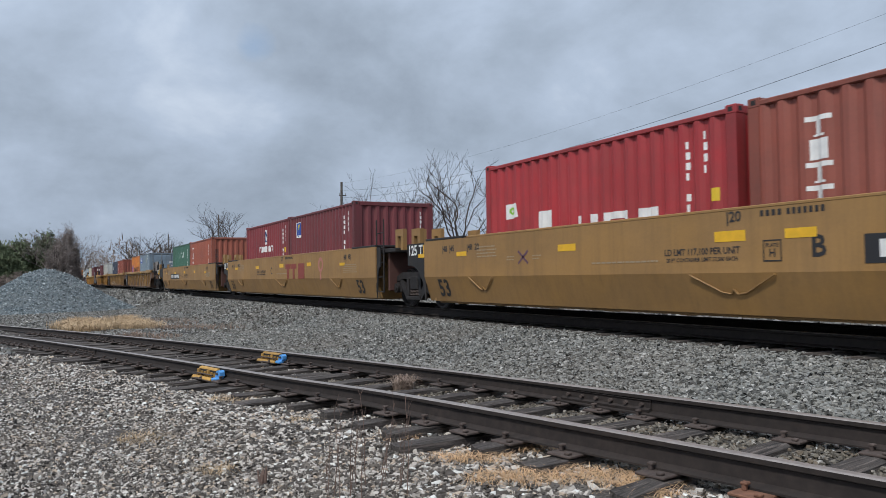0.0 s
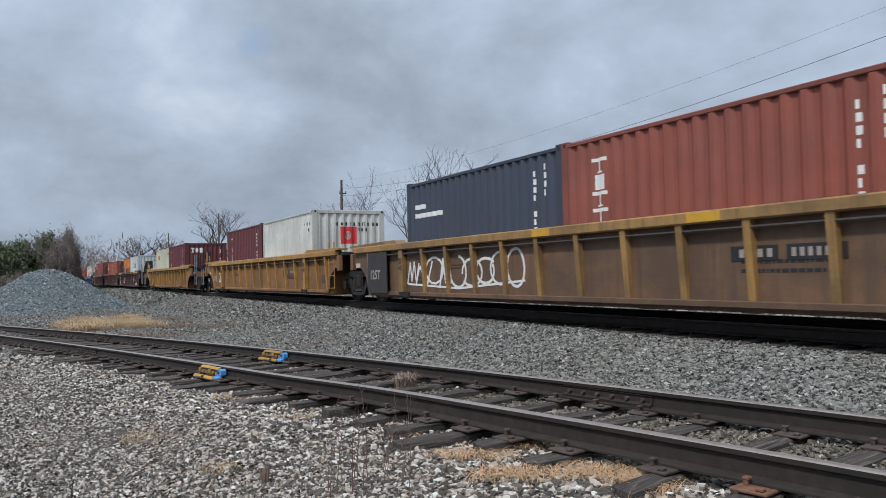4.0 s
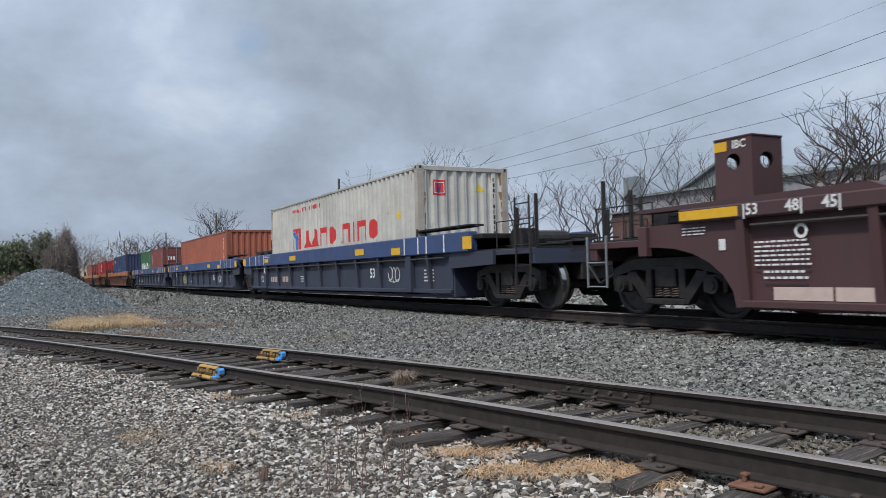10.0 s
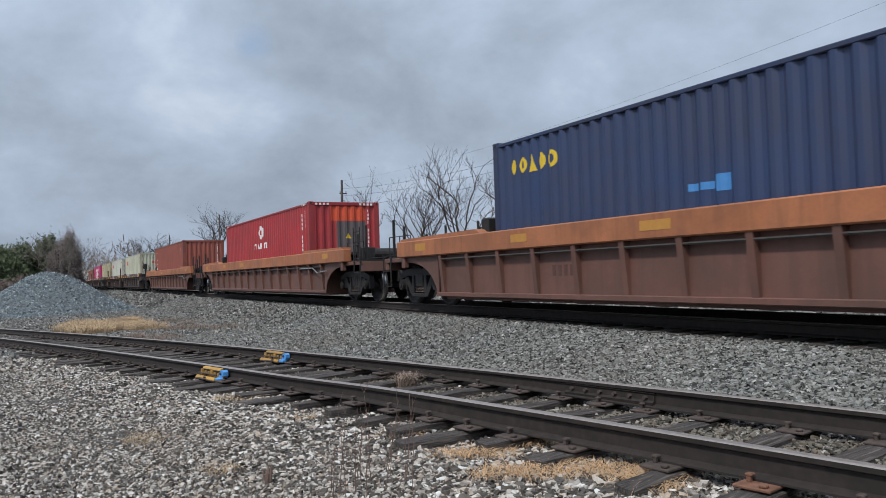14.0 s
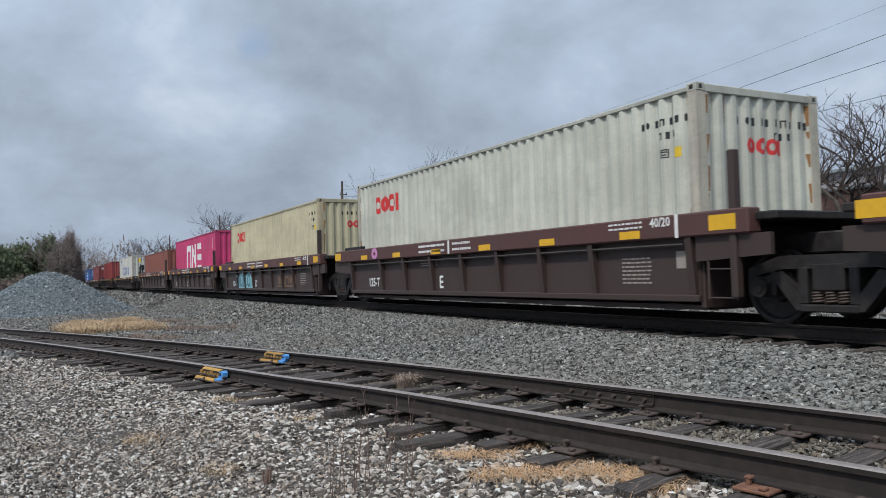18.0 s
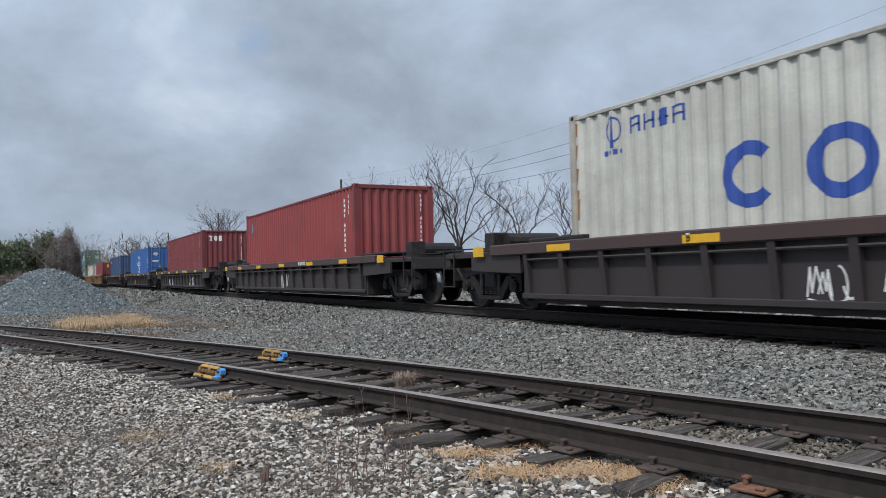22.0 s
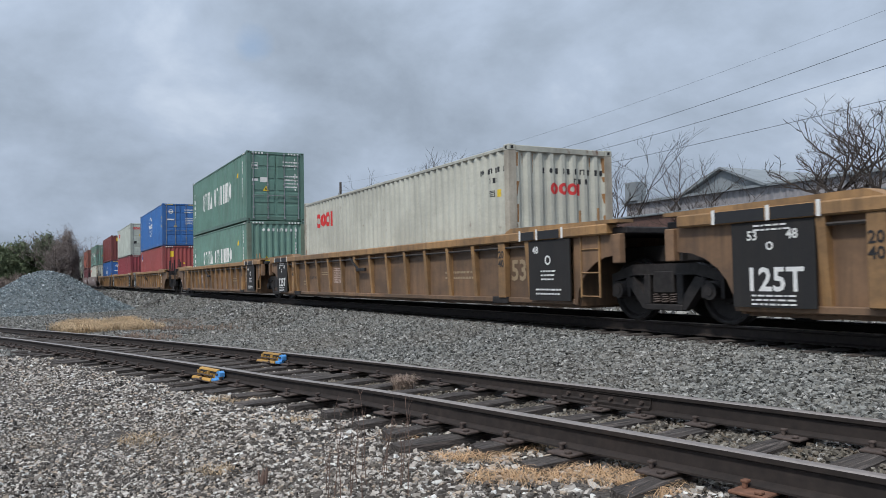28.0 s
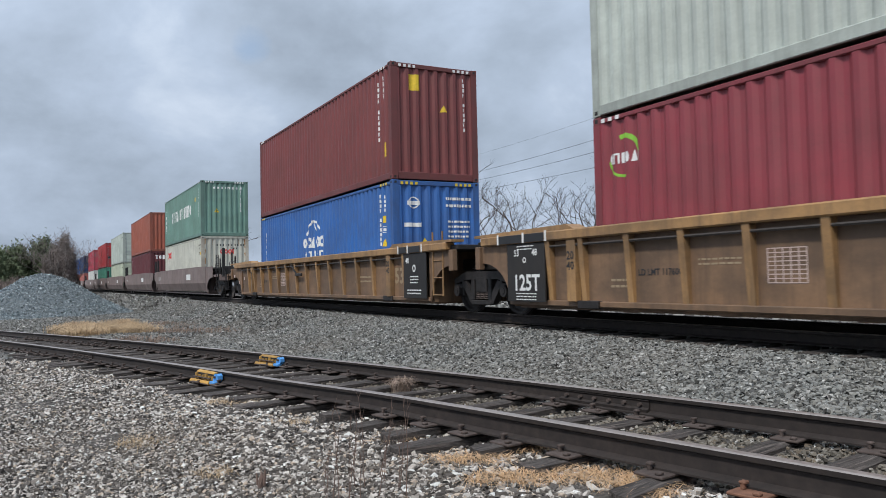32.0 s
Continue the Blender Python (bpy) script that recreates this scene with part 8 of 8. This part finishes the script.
# ---- derails and joint bars on the siding ----
def derail(x, off):
    p, a = siding_side(x, off)
    th = thing("derail", pose(p.x, p.y, p.z - 0.045, 0, 0, math.degrees(a)) @ Matrix.Diagonal((0.92, 0.85, 0.72, 1)), "worn yellow steel derail with a blue clamp, on the siding rail", "derail", "derails on the siding")
    Mesh().cbox(-0.30, 0.26, -0.20, -0.045, -0.155, -0.135, 0.005).make("base_plate", RUST, th)
    Mesh().prism_x([(-0.042, 0.034), (-0.050, 0.044), (-0.088, 0.030), (-0.098, 0.010), (-0.088, 0.002), (-0.050, 0.012)], -0.28, 0.25).make("top_plate", YELLOW_WORN, th)
    Mesh().prism_x([(-0.150, -0.130), (-0.140, -0.098), (-0.172, -0.092), (-0.195, -0.125), (-0.195, -0.155), (-0.155, -0.155)], -0.31, 0.26).make("front_flange", YELLOW_WORN, th)
    # black backing imitates the shade in the openings between lugs
    Mesh().cbox(-0.27, 0.24, -0.10, -0.055, -0.13, 0.010, 0.004).make("back_web", BLACK, th)
    for k in range(6):
        xx = -0.255 + k * 0.098
        lug = Mesh().prism([(xx - 0.030, -0.10), (xx + 0.030, -0.10), (xx + 0.024, 0.004), (xx - 0.024, 0.004)] if k in (0, 3) else [(xx - 0.020, -0.10), (xx + 0.020, -0.10), (xx + 0.014, -0.022), (xx - 0.014, -0.022)], -0.125, -0.10)
        lug.make("lug", YELLOW_WORN, th)
    Mesh().tube((-0.27, -0.150, -0.055), (0.24, -0.150, -0.055), 0.012, n=8).make("hinge_pin", RUST, th)
    clamp = Mesh().prism([(0.275, -0.12), (0.275, -0.05), (0.295, 0.0), (0.325, 0.030), (0.375, 0.035), (0.405, 0.005), (0.405, -0.06), (0.385, -0.07), (0.375, -0.12)], -0.125, -0.050)
    clamp.make("clamp", BLUE_PAINT, th, "bright blue clamp")
    Mesh().cbox(0.27, 0.40, -0.185, -0.115, -0.14, -0.085, 0.01).make("clamp_foot", BLUE_PAINT, th, "bright blue clamp foot")
    Mesh().tube((0.335, -0.127, -0.02), (0.335, -0.145, -0.02), 0.022, n=6).make("bolt", RUST, th)


def joint_bar(x, off, length, side, parent):
    p, a = siding_side(x, off)
    ob = Mesh().prism_x([(side * 0.012, 0.034 - 0.168), (side * 0.050, 0.022 - 0.168), (side * 0.055, 0.045 - 0.168), (side * 0.030, 0.060 - 0.168), (side * 0.028, 0.105 - 0.168), (side * 0.040, 0.122 - 0.168), (side * 0.012, 0.124 - 0.168)], -length / 2, length / 2)
    ob = ob.make("joint_bar", RAIL_SIDE, parent, "bolted rusty joint bar")
    ob.matrix_basis = pose(p.x, p.y, p.z, 0, 0, math.degrees(a)) @ Matrix.Diagonal((1, 1, float(rail_tall(x)) / 0.168, 1))
    for k in range(6):
        xx = -length / 2 + length * (k + 0.5) / 6
        Mesh().tube((xx, side * 0.028, -0.085), (xx, side * 0.062, -0.085), 0.017, n=6).make("bolt", RUST, ob)


YELLOW_WORN = paint((0.50, 0.275, 0.05), 0.6, 0.45, 0.6)
BLUE_PAINT = paint((0.09, 0.33, 0.72), 0.5, 0.15, 0.05)
derail(-9.72, -0.7525)
derail(-10.92, 0.7525)
joint_bar(-5.14, 0.7525, 0.95, -1, siding)
joint_bar(-14.5, -0.7525, 0.95, -1, siding)
joint_bar(-18.3, 0.7525, 0.95, -1, siding)


# ---- trees, poles, wires, buildings behind the line ----
def bare_tree(x, y, height, spread, seed, trunk=0.16, fork=0.32, depth=6, base=-0.75, label="bare leafless tree with thin twisting branches", lean=0.0, wild=0.55, stems=1, bark=None, side=0.6, kids=1):
    r = random.Random(seed)
    th = thing("bare_tree", pose(x, y, base), label, "tree", "bare trees behind the line")
    tm, cm = Mesh(), Mesh()

    def grow(p, d, length, rad, level, limb):
        mesh = tm if level == 0 else cm
        n = 4 if level < 4 else 3
        for i in range(n):
            q = p + d * (length / n)
            mesh.tube(p, q, rad * (1 - 0.28 * i / n), rad * (1 - 0.28 * (i + 1) / n), 7 if level == 0 else 5 if level < 3 else 3, caps=False)
            p = q
            d = (d + Vector((r.uniform(-1, 1), r.uniform(-1, 1), r.uniform(-0.5, 0.65))) * (0.12 + 0.30 * wild)).normalized()
            if level >= 1 and r.random() < side * 0.4 and level < depth:
                s = (d + Vector((r.uniform(-1, 1), r.uniform(-1, 1), r.uniform(-0.3, 0.7))) * 1.0).normalized()
                grow(p, s, length * r.uniform(0.35, 0.6), rad * 0.42, level + 2, limb)
        if level >= depth or rad < 0.004:
            return
        for k in range(3 if level < kids else 2):
            a = 2.1 * k + r.uniform(0, 1.2) if level == 0 else r.uniform(0, 6.28)
            s = (d + Vector((math.cos(a) * spread, math.sin(a) * spread, r.uniform(-0.1, 0.45))) * r.uniform(0.6, 1.15)).normalized()
            grow(p, s, length * r.uniform(0.58, 0.86), max(0.010, rad * r.uniform(0.55, 0.72)), level + 1, limb)

    for k in range(stems):
        d0 = Vector((lean + r.uniform(-0.25, 0.25) * (stems > 1), r.uniform(-0.15, 0.15), 1)).normalized()
        grow(Vector((r.uniform(-0.3, 0.3) * (stems > 1), r.uniform(-0.3, 0.3) * (stems > 1), 0)), d0, height * fork, trunk * r.uniform(0.8, 1.1), 0, 0)
    # bring the tree to its true height
    top = max((v[2] for v in cm.v), default=height)
    k = height / top
    for mesh in (tm, cm):
        mesh.v = [(a * (0.5 + 0.5 * k), b * (0.5 + 0.5 * k), c * k) for a, b, c in mesh.v]
    tm.make("trunk", bark or BARK, th)
    cm.make("crown", bark or BARK, th)
    return th


bare_tree(-23.4, 36, 10.4, 0.95, 3, 0.26, 0.30, 7, lean=0.0, wild=0.6, side=0.9, kids=3, label="large old bare tree with a wide crooked crown")
bare_tree(-39.3, 40, 11.0, 0.7, 12, 0.14, 0.40, 6, stems=2, label="bare two-stemmed tree with clustered twigs")
bare_tree(-44.4, 40, 11.6, 0.6, 13, 0.14, 0.42, 6)
bare_tree(-36.6, 42, 9.6, 0.6, 14, 0.10, 0.40, 5, stems=2)
bare_tree(-47.3, 38, 11.0, 0.75, 15, 0.15, 0.40, 5, stems=2)
bare_tree(-49.6, 37, 8.4, 0.8, 22, 0.09, 0.34, 5, stems=2, lean=0.3)
bare_tree(-52.6, 36, 10.0, 0.7, 16, 0.13, 0.36, 6)
bare_tree(-57.6, 36, 10.1, 0.6, 17, 0.12, 0.34, 6, stems=2)
bare_tree(-56.3, 32, 12.5, 0.6, 18, 0.15, 0.36, 6, stems=2, label="tall bare tree with long upright limbs")
bare_tree(-62.6, 32, 10.3, 0.6, 19, 0.12, 0.30, 6, stems=3)
bare_tree(-76.8, 30, 13.0, 0.4, 21, 0.14, 0.34, 6, stems=2)
bare_tree(-133.0, 28, 15.0, 0.75, 24, 0.22, 0.34, 6, stems=3)
bare_tree(-262.0, 30, 17.6, 0.9, 25, 0.3, 0.34, 5, stems=4)
bare_tree(-222.0, 30, 14.2, 0.8, 26, 0.26, 0.34, 5, stems=3)
bare_tree(-196.0, 29, 11.0, 0.8, 27, 0.2, 0.34, 5, stems=3)
bare_tree(-104.0, 3.2, 8.8, 0.75, 31, 0.06, 0.30, 6, stems=3, base=-0.7, bark=GREY_BARK, side=0.7, label="bare grey-brown tree at the edge of a thicket")
bare_tree(-100.0, 2.2, 8.4, 0.8, 32, 0.05, 0.28, 6, stems=4, base=-0.7, bark=GREY_BARK, side=0.7, label="bare grey-brown tree at the edge of a thicket")
bare_tree(-108.0, 4.7, 8.6, 0.8, 33, 0.05, 0.28, 6, stems=3, base=-0.7, bark=GREY_BARK, side=0.7, label="bare grey-brown tree at the edge of a thicket")


def thicket(name, seed, n, cx, cy, rx, ry, h, leaf, material, label, trunk_n=1, base=-0.7, thin=0.35):
    """An uneven crown of many small leaf pieces in clumps round a few stems."""
    r = np.random.default_rng(seed)
    th = thing(name, pose(cx, cy, base), label, "tree")
    for k in range(trunk_n):
        m = Mesh()
        a = r.uniform(0, 6.28)
        m.tube((rx * 0.3 * math.cos(a), ry * 0.3 * math.sin(a), 0), (rx * 0.35 * math.cos(a), ry * 0.35 * math.sin(a), h * 0.7), 0.13, 0.05, 6)
        m.make("trunk", BARK, th)
    c = r.normal(size=(170, 3))
    c /= np.linalg.norm(c, axis=1)[:, None]
    c[:, 2] = np.abs(c[:, 2])
    rad = r.uniform(0.35, 1.0, 170)[:, None]
    c = c * rad * np.array([rx, ry, h * 0.82]) + np.array([0, 0, h * 0.08])
    p = c[r.integers(0, 170, n)] + r.normal(0, 1, (n, 3)) * np.array([rx, ry, h]) * 0.075
    p[:, 2] = np.maximum(p[:, 2], 0.1)
    u = r.normal(size=(n, 3))
    u /= np.linalg.norm(u, axis=1)[:, None]
    w = np.cross(u, r.normal(size=(n, 3)))
    w /= np.linalg.norm(w, axis=1)[:, None]
    s = leaf * r.uniform(0.5, 1.4, (n, 1))
    V = np.stack([p - u * s, p + w * s * thin, p + u * s, p - w * s * thin], 1).reshape(-1, 3)
    F = np.arange(n * 4).reshape(-1, 4)
    me = bpy.data.meshes.new("crown")
    me.from_pydata(V.tolist(), [], F.tolist())
    me.materials.append(material)
    under(new("crown", me), th)
    return th


thicket("evergreen_tree", 1, 62000, -106, 0.4, 3.6, 3.6, 7.7, 0.20, NEEDLE, "dark green pine with an uneven bushy crown", 2)
thicket("evergreen_tree", 2, 52000, -104, -3.4, 3.2, 3.2, 6.8, 0.20, NEEDLE, "dark green pine with an uneven bushy crown", 2)
thicket("evergreen_tree", 3, 30000, -108, -7.4, 3.2, 2.8, 5.8, 0.20, NEEDLE, "dark green pine with an uneven bushy crown", 1)
thicket("bare_thicket", 4, 30000, -104, 3.3, 2.4, 2.0, 8.3, 0.34, GREY_BARK, "dense leafless grey-brown thicket of fine twigs", 3, thin=0.05)
thicket("bare_thicket", 7, 16000, -101, 2.6, 2.2, 1.8, 7.8, 0.34, GREY_BARK, "dense leafless grey thicket of fine twigs", 3, thin=0.05)
thicket("brush", 5, 14000, -110, 4.4, 2.2, 1.2, 4.4, 0.3, BRUSH, "leafless brown brush beyond the stone pile", 3, thin=0.08)
thicket("brush", 6, 14000, -96, -2.5, 3.0, 5.4, 2.6, 0.3, BRUSH, "low leafless brown brush beyond the stone pile", 3, thin=0.1)


def far_woods():
    r = np.random.default_rng(77)
    n = 26000
    x = -r.uniform(270, 520, n)
    y = r.uniform(-60, 5, n)
    right = r.random(n) < 0.45
    y[right] = r.uniform(14, 70, right.sum())
    hh = 9 + 4 * np.sin(x * 0.05 + y * 0.11) + 3 * np.sin(y * 0.31)
    z = -0.7 + hh * r.random(n) ** 0.7
    p = np.stack([x, y, z], 1)
    u = r.normal(size=(n, 3)) * np.array([0.5, 0.5, 1.0])
    w = r.normal(size=(n, 3))
    V = np.stack([p - u * 0.9, p + w * 0.12, p + u * 0.9, p - w * 0.12], 1).reshape(-1, 3)
    me = bpy.data.meshes.new("far_woods")
    me.from_pydata(V.tolist(), [], np.arange(n * 4).reshape(-1, 4).tolist())
    me.materials.append(TWIGS)
    tagged(new("far_woods", me), "distant grey-brown leafless woods", "woods", kind="stuff")
    # low scrub along the back of the line
    n = 30000
    x, y = -r.uniform(22, 140, n), r.uniform(24, 44, n)
    hh = 1.6 + 1.2 * np.sin(x * 0.4) * np.sin(x * 0.13 + 1) + r.random(n)
    p = np.stack([x, y, -0.75 + hh * r.random(n)], 1)
    u = r.normal(size=(n, 3)) * np.array([0.5, 0.5, 1.0])
    w = r.normal(size=(n, 3))
    V = np.stack([p - u * 0.28, p + w * 0.022, p + u * 0.28, p - w * 0.022], 1).reshape(-1, 3)
    me = bpy.data.meshes.new("scrub")
    me.from_pydata(V.tolist(), [], np.arange(n * 4).reshape(-1, 4).tolist())
    me.materials.append(TWIGS)
    tagged(new("scrub", me), "low leafless brown scrub behind the main track", "scrub", kind="stuff")


far_woods()
for k, (px, tall) in enumerate([(-68.9, 10.5), (-124.0, 11.7), (-176.0, 11.5)]):
    th = thing("utility_pole", pose(px, 25.6, -0.75), "weathered grey wooden utility pole with a crossarm", "utility pole", "utility poles")
    Mesh().tube((0, 0, 0), (0.25 if k == 0 else 0.0, 0, tall), 0.17, 0.11, 10).make("pole", POLE_WOOD, th)
    Mesh().cbox(-0.05, 0.05, -0.15, 0.55, tall - 1.28, tall - 1.18, 0.01).make("crossarm", POLE_WOOD, th)
    for yy in (-0.1, 0.5):
        Mesh().tube((0, yy, tall - 1.18), (0, yy, tall - 1.0), 0.045, n=8).make("insulator", GALV, th)


def wire(points, y, rad, span=(-68.9, 6.0)):
    """A hanging wire through three (x, z) points."""
    A = np.polyfit([p[0] for p in points], [p[1] for p in points], 2)
    xs = np.linspace(span[0], span[1], 40)
    b = Mesh()
    pts = [Vector((x, y, float(np.polyval(A, x)))) for x in xs]
    for p in pts:
        b.v += [(p.x, p.y + rad * math.cos(q * 1.5708), p.z + rad * math.sin(q * 1.5708)) for q in range(4)]
    for i in range(len(pts) - 1):
        for q in range(4):
            b.face(i * 4 + q, i * 4 + (q + 1) % 4, i * 4 + 4 + (q + 1) % 4, i * 4 + 4 + q)
    tagged(b.make("overhead_wire", WIRE), "thin dark overhead wire hung from utility poles", "wire", "overhead wires")


wire([(-68.9, 9.0), (-37.6, 7.55), (-15.8, 8.47)], 25.6, 0.009)
wire([(-68.9, 8.3), (-33.8, 6.99), (-15.8, 7.58)], 25.6, 0.009)
wire([(-68.9, 7.2), (-23.8, 6.27), (-15.9, 6.40)], 25.6, 0.009)
wire([(-68.9, 9.7), (-34.8, 8.71), (-15.8, 9.46)], 25.6, 0.004)


def warehouse():
    th = thing("warehouse", pose(0, 0, -0.75), "long pale grey metal warehouse with a low gable behind bare trees", "building")
    clad = corrugated(44.0, 0.0, 7.35, 0.6, 0.06, 0.18, 0.06)
    clad.v = [(x - 52.0, y + 45.92, z) for x, y, z in clad.v]
    clad.make("cladding", SIDING_WALL, th)
    Mesh().box(-52.0, -8.0, 46.0, 46.2, 0, 7.34).make("wall", SIDING_WALL, th)
    Mesh().box(-52.0, -51.8, 46.2, 70, 0, 7.34).make("wall", SIDING_WALL, th)
    gable = Mesh().prism([(-45.2, 7.35), (-41.2, 9.0), (-37.4, 7.35)], 45.9, 70)
    gable.make("gable", ROOF_GREY, th)
    roof = Mesh().box(-52.3, -8, 45.6, 70, 7.35, 7.55)
    roof.prism([(-45.6, 7.5), (-41.2, 9.25), (-41.2, 9.1), (-45.2, 7.4)], 45.5, 70).prism([(-41.2, 9.25), (-37.0, 7.5), (-37.3, 7.4), (-41.2, 9.1)], 45.5, 70)
    roof.make("roof", ROOF_GREY, th)
    Mesh().cbox(-51.6, -50.2, 45.4, 46.6, 7.55, 9.2, 0.04).make("vent_stack", ROOF_GREY, th)
    br = thing("brick_building", pose(0, 0, -0.75), "low red-brown brick building in front of a warehouse", "building")
    Mesh().box(-44.5, -12, 38, 44, 0, 5.35).make("wall", BRICK_WALL, br)
    Mesh().cbox(-44.7, -11.8, 37.8, 44.2, 5.35, 5.5, 0.03).make("parapet", ROOF_GREY, br)


warehouse()

build_train()


# ---- what moves ----
def motions():
    for ob, x, z in MOVING:
        walk(ob, [(0.0, pose(x, TRACK_Y, z)), (32.0, pose(x + SPEED * 32.0, TRACK_Y, z))])
    # wheels roll along without slipping; wheelsets at one end of all trucks turn as one
    step = math.degrees(SPEED / WHEEL_R / FPS)
    for wheels in (FRONT_WHEELS, REAR_WHEELS):
        first = wheels[0]
        at = first.matrix_basis.translation.copy()
        walk(first, [(k / FPS, pose(at.x, at.y, at.z, 0, (step * k) % 360.0, 0)) for k in range(32 * FPS + 1)])
        keys = first.animation_data
        for w in wheels[1:]:
            w.rotation_mode = "QUATERNION"
            own = w.animation_data_create()
            own.action, own.action_slot = keys.action, keys.action_slot


motions()
